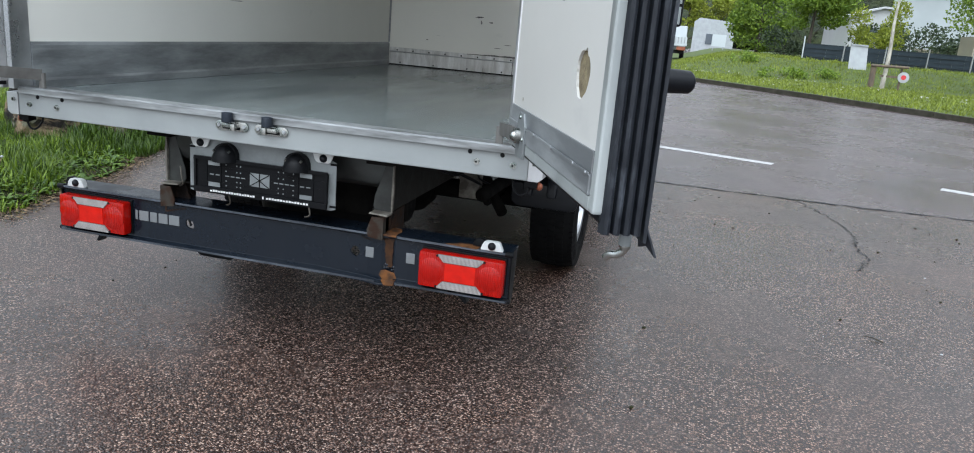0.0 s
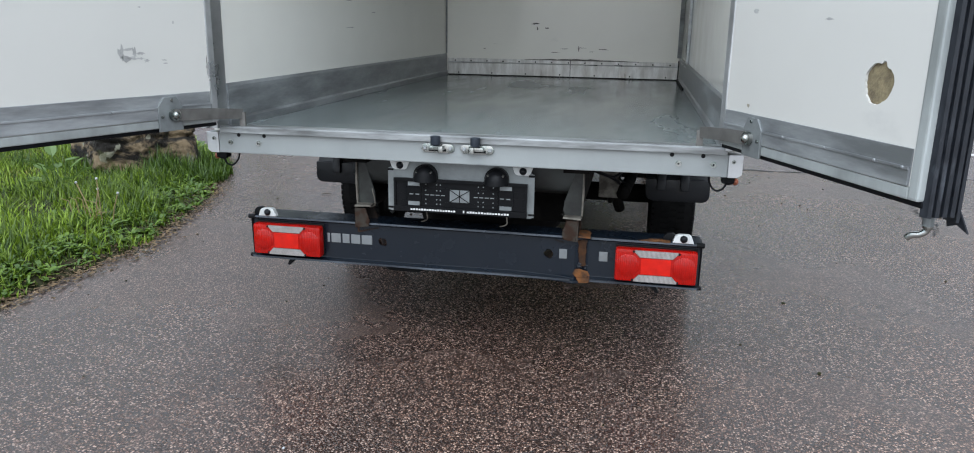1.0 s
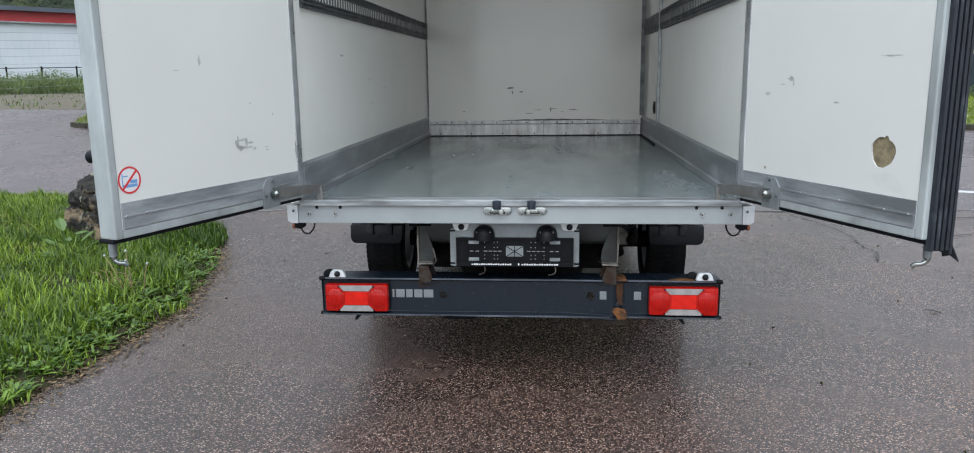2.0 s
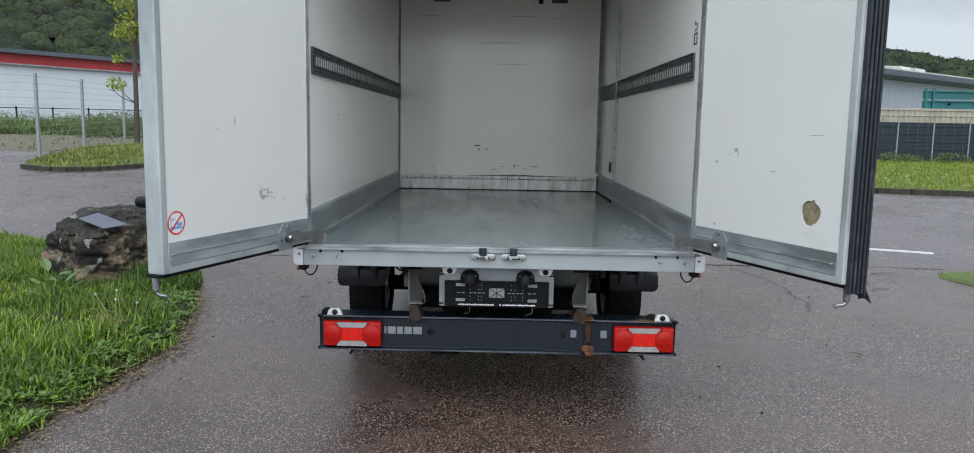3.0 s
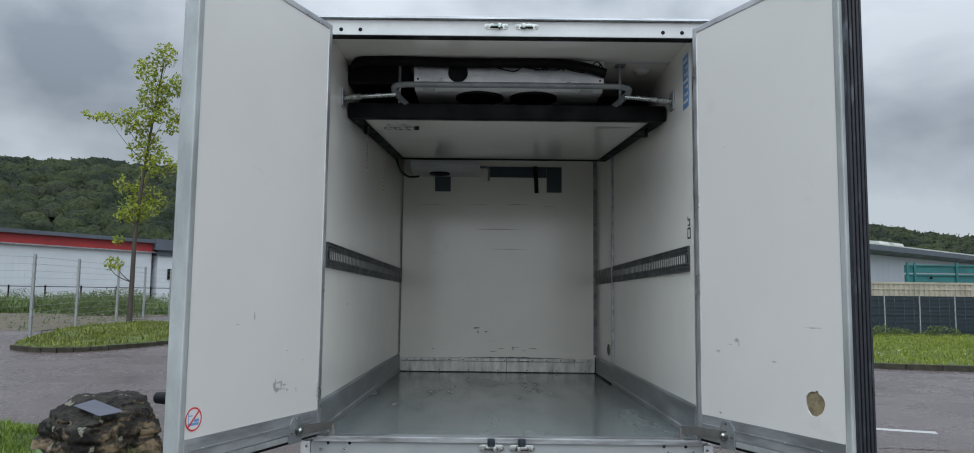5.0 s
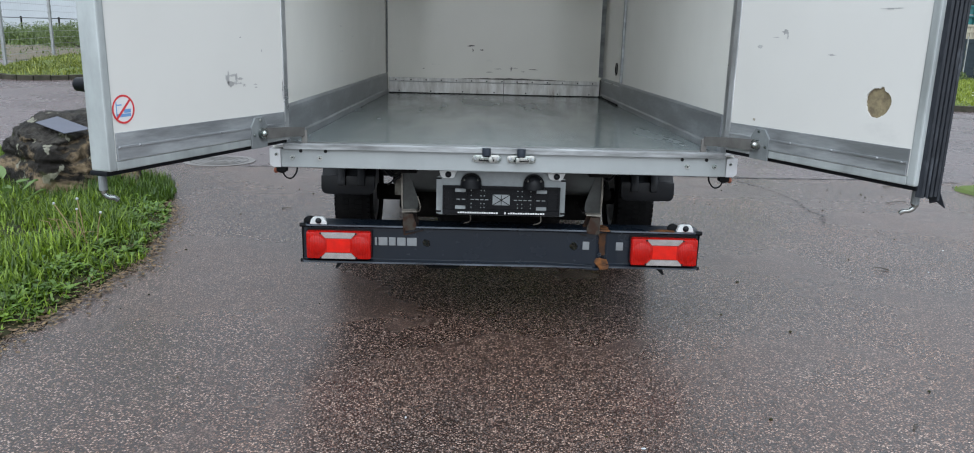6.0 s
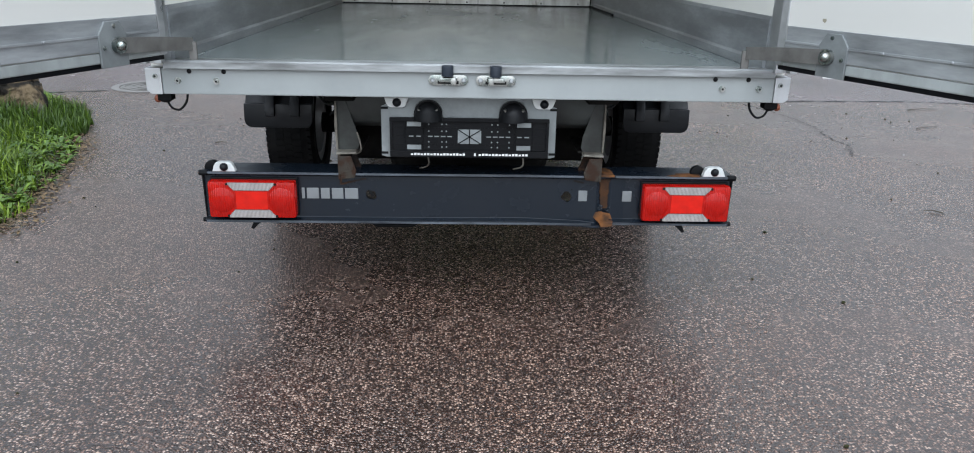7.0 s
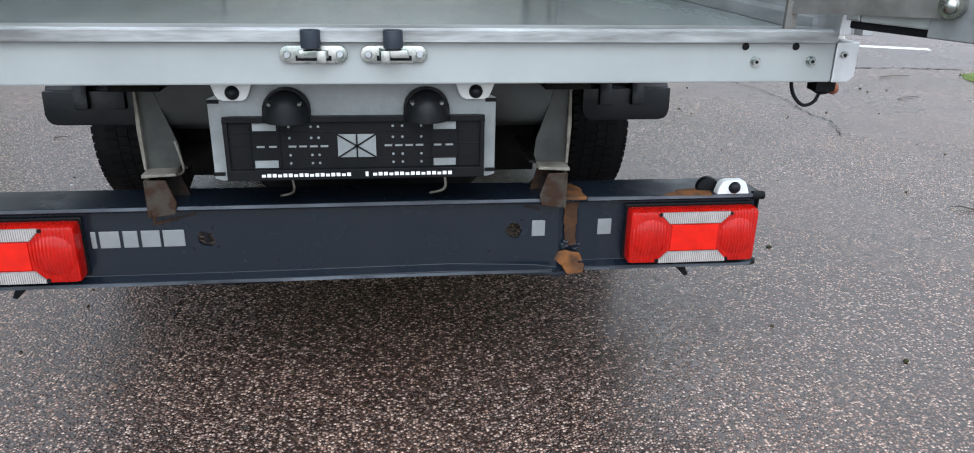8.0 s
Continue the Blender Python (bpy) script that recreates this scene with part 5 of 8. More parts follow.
def tail_lamp(x0, x1):
    c, z0, z1 = (x0 + x1) / 2, 0.329, 0.462
    zc = (z0 + z1) / 2
    w = (x1 - x0) / 2
    lamp = part("tail_lamp", Shape().box(x0 - 0.001, x1 + 0.001, 0.083, 0.0905, z0 - 0.004, z1 + 0.004), M_BLACK, T, "red and clear rear lamp cluster", 0.006)
    part("lens_red", Shape().box(x0, x1, 0.036, 0.083, z0, z1), M_RED, lamp, "red ribbed lens", 0.012, "auto")
    for s_ in (-1, 1):
        part("lens_clear", Shape().prism([(c - w * 0.53, zc + s_ * 0.064), (c + w * 0.53, zc + s_ * 0.064), (c + w * 0.53, zc + s_ * 0.056), (c + w * 0.4, zc + s_ * 0.035), (c - w * 0.4, zc + s_ * 0.035), (c - w * 0.53, zc + s_ * 0.056)][::s_], 0.0335, 0.0375, "y"), M_CLEAR_DARK, lamp, "clear ribbed lens", 0.0012)
        ribs = Shape()
        for k in range(34):
            t = (k + 0.5) / 34 * 2 - 1
            z_in = 0.037 if abs(t) < 0.76 else 0.037 + (abs(t) - 0.76) / 0.24 * 0.021
            ribs.box(c + t * w * 0.52 - 0.0014, c + t * w * 0.52 + 0.0014, 0.0326, 0.0336, zc + min(s_ * z_in, s_ * 0.063), zc + max(s_ * z_in, s_ * 0.063))
        part("lens_ribs", ribs, M_CLEAR, lamp, "pale upright ribs of the clear lens")
        part("lens_round", Shape().lathe([(0.0, 0.0), (0.009, 0.0), (0.0085, 0.012), (0.007, 0.023), (0.0045, 0.034), (0.0012, 0.044), (0.0, 0.046)], (c + s_ * w * 0.68, 0.0362, zc), (0, -1, 0), 24), M_RED, lamp, "", 0, "auto")
    part("reflector", Shape().box(c - w * 0.36, c + w * 0.36, 0.0338, 0.0375, zc - 0.032, zc + 0.032), M_RED_MID, lamp, "bright red reflector", 0.001)
    for sx, sz in ((-1, 1), (1, 1), (-1, -1), (1, -1)):
        part("screw", Shape().cone((c + sx * w * 0.55, 0.036, zc + sz * 0.058), (c + sx * w * 0.55, 0.033, zc + sz * 0.058), 0.005, 0.004, 8), M_BLACK, lamp)
    return lamp


for x0_, x1_ in ((-0.92, -0.615), (0.617, 0.932)):
    tail_lamp(x0_, x1_).location.y = 0.02


def bump_stop(x, y, z, parent, drop=False):
    """A white steel tab with a round black rubber stud in it."""
    k = -1 if drop else 1
    deep = 0.006 if drop else 0.024
    p = part("stud_tab", Shape().prism([(x - 0.042, z), (x - 0.036, z + k * 0.02), (x - 0.03, z + k * 0.03), (x - 0.02, z + k * 0.034), (x + 0.018, z + k * 0.034), (x + 0.027, z + k * 0.03), (x + 0.033, z + k * 0.018), (x + 0.04, z)][::k], y, y + deep, "y"), M_WHITE, parent, "white steel tab", 0.003)
    part("stud", Shape().dome((0, 0, 0), 0.015, 0.015, 0.014, 14, m=Matrix.Translation((x, y + 0.001, z + k * 0.017)) @ TO_BACK), M_RUBBER, p, "black rubber stud", 0, "auto")


for x in (-0.865, 0.875):
    bump_stop(x, 0.07, 0.489, beam)
    part("stop_disc", Shape().cone((x - 0.052, 0.1, 0.494), (x - 0.05, 0.122, 0.494), 0.027, 0.027, 22), M_BLACK, beam, "black rubber stop", 0.004, "auto")

# plate bracket, plate holder and lamps
bracket = part("plate_bracket", Shape().prism([(-0.307, 0.565), (-0.29, 0.56), (0.275, 0.56), (0.291, 0.565), (0.291, 0.735), (0.27, 0.745), (0.27, 0.79), (-0.285, 0.79), (-0.285, 0.745), (-0.307, 0.735)], 0.05, 0.054, "y"), M_GALV, T, "galvanised plate bracket", 0.001)
for x, z in ((-0.295, 0.73), (0.28, 0.73), (-0.297, 0.575), (0.281, 0.575)):
    part("slot", Shape().box(x - 0.012, x + 0.012, 0.0485, 0.0505, z - 0.004, z + 0.004), M_BLACK, bracket)
for x in (-0.252, 0.246):
    bump_stop(x, 0.035, 0.768, bracket, True)
hs = Shape().prism([(-0.275, 0.583), (-0.268, 0.573), (0.256, 0.573), (0.263, 0.583), (0.263, 0.692), (0.256, 0.7), (-0.268, 0.7), (-0.275, 0.692)], 0.036, 0.0495, "y")
holder = part("plate_holder", hs, M_BLACK, bracket, "empty black number plate holder", 0.003)
rim = Shape()
rim.box(-0.277, 0.265, 0.028, 0.036, 0.690, 0.702).box(-0.277, 0.265, 0.026, 0.036, 0.566, 0.588)
rim.box(-0.277, -0.268, 0.028, 0.036, 0.588, 0.690).box(0.256, 0.265, 0.028, 0.036, 0.588, 0.690)
for x in (-0.225, -0.165, 0.15, 0.21):
    rim.box(x - 0.0015, x + 0.0015, 0.033, 0.036, 0.59, 0.689)
for z in (0.61, 0.64, 0.668):
    rim.box(-0.267, -0.05, 0.034, 0.036, z - 0.001, z + 0.001)
    rim.box(0.04, 0.255, 0.034, 0.036, z - 0.001, z + 0.001)
part("holder_frame", rim, M_BLACK, bracket, "", 0.0012)
part("window_panel", Shape().box(-0.046, 0.034, 0.0345, 0.036, 0.612, 0.662), M_GALV, bracket, "bare steel shown through the holder")
xb = Shape().box(-0.0075, -0.0045, 0.032, 0.0345, 0.612, 0.662)
for s_ in (-1, 1):
    xb.add([(-0.046, 0.032, 0.637 - s_ * 0.023), (-0.046, 0.032, 0.637 - s_ * 0.027), (0.034, 0.032, 0.637 + s_ * 0.023), (0.034, 0.032, 0.637 + s_ * 0.027)], [(0, 1, 2, 3)])
part("cross_web", xb, M_BLACK, bracket)
for x0, x1, z in ((-0.219, -0.171, 0.679), (0.156, 0.204, 0.679), (-0.219, -0.171, 0.599), (0.156, 0.204, 0.599)):
    part("clip_window", Shape().box(x0, x1, 0.0345, 0.036, z - 0.008, z + 0.008), M_GALV, bracket)
dots = [(-0.205 + 0.0, 0.637), (-0.18, 0.637), (0.165, 0.637), (0.19, 0.637)] + [(x, 0.637) for x in (-0.14, -0.118, -0.096, -0.074, 0.06, 0.082, 0.104, 0.126)]
SLOT = mesh_of("slot_hole", Shape().box(-0.008, 0.008, -0.001, 0.0, -0.0022, 0.0022), M_GALV)
repeats("slot_hole", SLOT, bracket, [Matrix.Translation((x, 0.0358, z)) for x, z in dots])
PIN = mesh_of("pin_hole", Shape().cone((0, 0, 0), (0, -0.001, 0), 0.0028, 0.0028, 8), M_GALV)
repeats("pin_hole", PIN, bracket, [Matrix.Translation((x, 0.0358, z)) for x in (-0.145, -0.1, -0.085, 0.07, 0.09, 0.13) for z in (0.618, 0.655, 0.6, 0.679)])
# the dealer's writing as plain bars
for x0, x1, n_ in ((-0.206, -0.018, 17), (0.026, 0.198, 15)):
    pitch = (x1 - x0) / n_
    for k in range(n_):
        tall = 0.0075 if k % 3 else 0.0058
        part("print_bar", Shape().box(x0 + k * pitch, x0 + (k + 0.72) * pitch, 0.0252, 0.0262, 0.573, 0.573 + tall), M_PRINT, bracket, "white print")
part("print_bar", Shape().box(0.01, 0.016, 0.0252, 0.0262, 0.572, 0.582), M_PRINT, bracket, "white print")
for x in (-0.147, 0.142):
    o = [(x + 0.049 * math.cos(math.pi * k / 12), 0.70 + 0.06 * math.sin(math.pi * k / 12) ** 0.7) for k in range(13)] + [(x - 0.047, 0.692), (x + 0.047, 0.692)]
    lp = part("plate_lamp", Shape().dome((x, 0.04, 0.694), 0.05, 0.056, 0.064, 28).prism(o[::-1], 0.03, 0.05, "y"), M_BLACK, bracket, "black domed plate lamp", 0, "auto")
    for sx in (-0.03, 0.03):
        part("screw", Shape().cone((x + sx, 0.012, 0.735), (x + sx, 0.004, 0.732), 0.005, 0.004, 8), M_CHROME, bracket)

# frame rails with their grubby rear ends
for s_ in (-1, 1):
    o = [(s_ * x, z) for x, z in ((0.39, 0.555), (0.46, 0.555), (0.466, 0.562), (0.466, 0.74), (0.46, 0.748), (0.39, 0.748), (0.39, 0.742), (0.456, 0.74), (0.46, 0.735), (0.46, 0.565), (0.455, 0.561), (0.39, 0.561))]
    rail = part("frame_rail", Shape().prism(o[::s_], 0.16, 5.2, "y"), M_RAIL_SHADE, T, "grimy chassis rail, darkened as if in shade", 0, "auto")
    web = [(0.474, 0.748), (0.479, 0.65), (0.472, 0.556), (0.405, 0.558), (0.397, 0.577), (0.401, 0.615), (0.423, 0.68), (0.444, 0.748)]
    # web coloured dark and flange pale, to paint in shaded and lit faces
    part("gusset_web", Shape().prism([(s_ * x, z) for x, z in web][::s_], 0.15, 0.156, "y"), M_GUSSET_SHADE, rail, "grimy gusset plate, darkened as if in shade", 0.002)
    part("gusset_lip", Shape().prism([(s_ * 0.474, 0.552), (s_ * 0.474, 0.56), (s_ * 0.404, 0.562), (s_ * 0.4, 0.556)][::s_], 0.1, 0.15, "y").prism([(s_ * 0.471, 0.56), (s_ * 0.477, 0.56), (s_ * 0.481, 0.65), (s_ * 0.477, 0.745), (s_ * 0.472, 0.745)][::s_], 0.136, 0.15, "y"), M_RAIL, rail, "grimy flange coloured pale as if lit", 0.002)
    part("hanger_plate", Shape().prism([(s_ * 0.474, 0.55), (s_ * 0.462, 0.44), (s_ * 0.40, 0.44), (s_ * 0.396, 0.49), (s_ * 0.415, 0.55)][::s_], 0.17, 0.178, "y"), M_RUST, rail, "rusted hanger plate", 0.002)
    part("bumper_hanger", Shape().box(*sorted((s_ * 0.466, s_ * 0.458)), 0.11, 0.3, 0.44, 0.556).prism([(s_ * 0.458, 0.447), (s_ * 0.458, 0.44), (s_ * 0.372, 0.462), (s_ * 0.372, 0.468)][::s_], 0.11, 0.26, "y").prism([(s_ * 0.466, 0.556), (s_ * 0.458, 0.556), (s_ * 0.40, 0.49), (s_ * 0.41, 0.485)][::s_], 0.2, 0.21, "y"), M_RUST, rail, "rusty bumper hanger")
    part("hanger_face", Shape().prism([(s_ * 0.464, 0.552), (s_ * 0.457, 0.468), (s_ * 0.408, 0.474), (s_ * 0.402, 0.5), (s_ * 0.42, 0.552)][::s_], 0.082, 0.088, "y").box(*sorted((s_ * 0.458, s_ * 0.466)), 0.082, 0.14, 0.468, 0.552), M_HANGER, rail, "pale hanger plate with rusted edges", 0.002)
    for y in (0.9, 1.8, 2.7):
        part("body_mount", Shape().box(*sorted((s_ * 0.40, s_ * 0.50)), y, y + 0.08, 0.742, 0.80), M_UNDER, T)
part("tail_panel", Shape().prism([(0.16, 0.79), (0.15, 0.70), (0.17, 0.655), (0.22, 0.632), (0.3, 0.632), (0.3, 0.79)], -0.455, 0.455, "x"), M_TANK, T, "pale rear cross member, darkened as if in shade", 0.01, "auto")
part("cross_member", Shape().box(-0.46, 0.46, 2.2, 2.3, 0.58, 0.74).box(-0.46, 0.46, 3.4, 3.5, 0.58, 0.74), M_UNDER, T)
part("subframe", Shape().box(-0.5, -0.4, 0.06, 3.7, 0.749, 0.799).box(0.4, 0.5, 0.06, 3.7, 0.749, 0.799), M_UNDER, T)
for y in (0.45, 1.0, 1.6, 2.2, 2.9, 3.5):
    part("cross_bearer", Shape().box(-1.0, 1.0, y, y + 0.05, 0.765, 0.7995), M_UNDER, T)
# spare wheel slung under the tail
sp = part("spare_tyre", Shape().lathe([(-0.1, 0.2), (-0.105, 0.3), (-0.09, 0.335), (-0.05, 0.345), (0.05, 0.345), (0.09, 0.335), (0.105, 0.3), (0.1, 0.2)], (0, 0.72, 0.47), (0, 0, 1), 40), M_TYRE, T, "black spare tyre slung flat", 0, "auto")
part("spare_rim", Shape().lathe([(-0.08, 0.05), (-0.08, 0.2), (0.08, 0.2), (0.08, 0.05)], (0, 0.72, 0.47), (0, 0, 1), 32), M_RIM, sp)
# carrier bar, plus a wide box added to black out the void behind the tail
part("carrier_and_void_board", Shape().box(-0.03, 0.03, 0.4, 1.1, 0.345, 0.36).box(-0.44, 0.44, 0.385, 0.42, 0.47, 0.635), M_UNDER, T)
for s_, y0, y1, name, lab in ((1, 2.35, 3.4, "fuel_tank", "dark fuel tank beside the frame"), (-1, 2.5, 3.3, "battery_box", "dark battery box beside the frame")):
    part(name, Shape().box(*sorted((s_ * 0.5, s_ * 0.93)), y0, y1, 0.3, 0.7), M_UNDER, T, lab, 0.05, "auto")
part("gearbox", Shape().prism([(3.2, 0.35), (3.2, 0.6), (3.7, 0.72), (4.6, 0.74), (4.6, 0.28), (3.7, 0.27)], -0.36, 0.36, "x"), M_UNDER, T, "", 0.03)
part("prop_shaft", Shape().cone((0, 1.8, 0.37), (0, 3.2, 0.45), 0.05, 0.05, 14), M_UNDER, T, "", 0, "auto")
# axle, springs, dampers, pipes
part("rear_axle", Shape().cone((-0.8, 1.68, 0.345), (0.8, 1.68, 0.345), 0.055, 0.055, 16).dome((0, 1.68, 0.345), 0.17, 0.19, 0.17, 18, False), M_UNDER, T, "grimy rear axle, blackened for the shade", 0, "auto")
for s_ in (-1, 1):
    sp_ = Shape()
    for i in range(3):
        sp_.tube([(s_ * 0.55, 0.95 + 0.12 * i, 0.50 - 0.03 * i), (s_ * 0.55, 1.3, 0.42 - 0.022 * i), (s_ * 0.55, 1.68, 0.405 - 0.02 * i), (s_ * 0.55, 2.05, 0.42 - 0.022 * i), (s_ * 0.55, 2.4 - 0.12 * i, 0.50 - 0.03 * i)], 0.018, 6)
    part("leaf_spring", sp_, M_UNDER, T, "grimy leaf spring, blackened for the shade")
    part("damper", Shape().cone((s_ * 0.6, 1.45, 0.3), (s_ * 0.5, 1.1, 0.68), 0.03, 0.03, 12).cone((s_ * 0.5, 1.1, 0.68), (s_ * 0.48, 1.04, 0.74), 0.014, 0.014, 8), M_UNDER, T)
    part("spring_shackle", Shape().box(*sorted((s_ * 0.5, s_ * 0.6)), 0.93, 0.98, 0.47, 0.66), M_RAIL, T, "", 0.006)
    part("brake_hose", Shape().tube([tuple(p) for p in spline([(s_ * 0.44, 0.7, 0.66), (s_ * 0.56, 0.8, 0.6), (s_ * 0.6, 0.95, 0.54), (s_ * 0.52, 1.2, 0.5), (s_ * 0.6, 1.55, 0.42)], 5)], 0.008, 6), M_BLACK, T, "", 0, True)
    part("brake_hose", Shape().tube([tuple(p) for p in spline([(s_ * 0.47, 0.5, 0.7), (s_ * 0.58, 0.6, 0.64), (s_ * 0.65, 0.7, 0.7), (s_ * 0.6, 0.9, 0.58), (s_ * 0.66, 1.1, 0.5)], 5)], 0.006, 6), M_BLACK, T, "", 0, True)
part("exhaust_pipe", Shape().tube([tuple(p) for p in spline([(0.3, 3.6, 0.4), (0.62, 3.0, 0.42), (0.68, 2.4, 0.5), (0.66, 1.4, 0.52), (0.62, 0.9, 0.5)], 5)], 0.032, 12), M_UNDER, T, "exhaust pipe, blackened for the shade", 0, True)
for x, y0, z0 in ((-0.16, 0.07, 0.565), (0.17, 0.07, 0.565), (-0.4, 0.12, 0.6)):
    part("loose_wire", Shape().tube([tuple(p) for p in spline([(x, y0, z0 + 0.03), (x + 0.012, y0 - 0.01, z0 - 0.01), (x + 0.01, y0, z0 - 0.04), (x - 0.02, y0 + 0.02, z0 - 0.055)], 4)], 0.003, 5), M_RAIL, T, "", 0, True)
# marker lamps and wires that hang from the sill's ends
for s_ in (-1, 1):
    lamp = part("marker_lamp", Shape().box(*sorted((s_ * 0.985, s_ * 1.03)), 0.0, 0.04, 0.752, 0.779).dome((s_ * 1.01, 0.02, 0.757), 0.022, 0.022, -0.014, 12), M_BLACK, T, "small broken marker lamp", 0.003)
    part("bulb", Shape().dome((s_ * 1.034, 0.015, 0.757), 0.012, 0.012, 0.014, 10, False), M_COPPER, lamp, "orange bulb", 0, True)
    part("hanging_wire", Shape().tube([tuple(p) for p in spline([(s_ * 0.94, 0.03, 0.779), (s_ * 0.945, 0.02, 0.745), (s_ * 0.965, 0.01, 0.722), (s_ * 0.99, 0.01, 0.728), (s_ * 1.005, 0.015, 0.752)], 5)], 0.004, 6), M_BLACK, lamp, "", 0, True)


def wheel(x_out, side, y, dual=False):
    w, r = 0.235, 0.348
    a, b = x_out - side * w, x_out
    c = (a + b) / 2
    prof = [(-0.118, 0.22), (-0.122, 0.29), (-0.112, 0.325), (-0.095, 0.341), (-0.06, r - 0.002), (0.06, r - 0.002), (0.095, 0.341), (0.112, 0.325), (0.122, 0.29), (0.118, 0.22)]
    wh = part("wheel", Shape().lathe([(-0.1, 0.17), (-0.1, 0.222), (-0.06, 0.2), (0.06, 0.2), (0.1, 0.222), (0.1, 0.17), (0.06, 0.16), (0.05, 0.08), (0.075, 0.06), (0.075, 0.005), (0.03, 0.005), (0.03, 0.15), (-0.06, 0.16)], (c, y, r), (side, 0, 0), 36), M_RIM, T, "silver steel road wheel", 0, "auto")
    ty = Shape().lathe(prof, (c, y, r), (side, 0, 0), 64)
    for k in range(64):
        t0 = 2 * math.pi * k / 64
        m = Matrix.Translation((c, y, r)) @ Matrix.Rotation(t0, 4, "X")
        for x0, x1, sk in ((-0.112, -0.07, 0.006), (-0.062, -0.022, -0.004), (-0.015, 0.018, 0.005), (0.025, 0.064, -0.005), (0.072, 0.112, 0.006)):
            rr = 0.345 if abs(x0 + x1) < 0.1 else 0.336
            ty.box(x0, x1, -0.0125 + sk, 0.0125 + sk, rr - 0.012, rr + 0.005, m)
    part("tyre", ty, M_TYRE, wh, "worn black tyre with block tread")
    repeats("wheel_nut", NUT, wh, [Matrix.Translation((c + side * 0.076, y + 0.045 * math.cos(k * 1.0472), r + 0.045 * math.sin(k * 1.0472))) @ Matrix.Rotation(radians(90 * side), 4, "Y") for k in range(6)])
    for k in range(10):
        t0 = 2 * math.pi * k / 10
        part("hand_hole", Shape().cone((c + side * 0.058, y + 0.12 * math.cos(t0), r + 0.12 * math.sin(t0)), (c + side * 0.062, y + 0.12 * math.cos(t0), r + 0.12 * math.sin(t0)), 0.017, 0.017, 10), M_BLACK, wh)


NUT = mesh_of("wheel_nut", Shape().cone((0, 0, 0), (0, 0, 0.016), 0.011, 0.009, 6), M_CHROME)
for s_ in (-1, 1):
    wheel(1.006 if s_ > 0 else -1.036, s_, 1.68)
    wheel(s_ * 0.985, s_, 5.0)


def mud_flap(side):
    """A moulded mudguard behind the tyre: curved over the wheel, with two upright ribs."""
    pts = [(1.04, 0.5), (1.06, 0.56), (1.14, 0.68), (1.32, 0.75), (1.66, 0.77), (1.96, 0.75), (2.1, 0.66), (2.14, 0.5)]
    o = pts + [(y + (0.02 if y < 1.66 else -0.02), z - 0.012) for y, z in pts[::-1]]
    g = part("mudguard", Shape().prism(o, *sorted((side * 0.73, side * 1.045)), "x"), M_GUARD, T, "black moulded mudguard", 0.004)
    for x in (0.785, 0.9):
        part("guard_rib", Shape().prism([(1.044, 0.5), (1.062, 0.56), (1.13, 0.68), (1.07, 0.68), (1.012, 0.56), (1.004, 0.505)], side * x, side * (x + 0.045), "x"), M_GUARD, g, "", 0.008, "auto")
    skirt = [(0.73, 0.56), (0.73, 0.49), (0.735, 0.468), (0.747, 0.453), (0.765, 0.447), (1.012, 0.447), (1.03, 0.452), (1.042, 0.465), (1.047, 0.485), (1.045, 0.56)]
    part("guard_skirt", Shape().prism([(side * x, z) for x, z in skirt][::side], 1.03, 1.05, "y"), M_GUARD, g, "black skirt with rounded corners", 0.006, "auto")
    part("guard_stay", Shape().cone((side * 0.47, 1.3, 0.66), (side * 0.7, 1.3, 0.7), 0.014, 0.014, 8), M_UNDER, T)


mud_flap(-1)
mud_flap(1)

# the cab ahead of the box, with its mirrors
cab = part("cab", Shape().prism([(3.86, 0.5), (3.86, 2.2), (4.15, 2.28), (4.75, 2.2), (5.45, 1.42), (5.75, 1.2), (5.82, 0.6), (5.78, 0.42), (5.42, 0.42), (5.4, 0.6), (5.2, 0.76), (4.8, 0.76), (4.6, 0.6), (4.58, 0.42), (3.86, 0.42)][::-1], -0.98, 0.98, "x"), M_WHITE, T, "white driver's cab", 0.05, "auto")
part("windscreen", Shape().add([(-0.86, 4.84, 2.12), (0.86, 4.84, 2.12), (0.9, 5.4, 1.49), (-0.9, 5.4, 1.49)], [(0, 1, 2, 3)]), M_GLASS, cab)
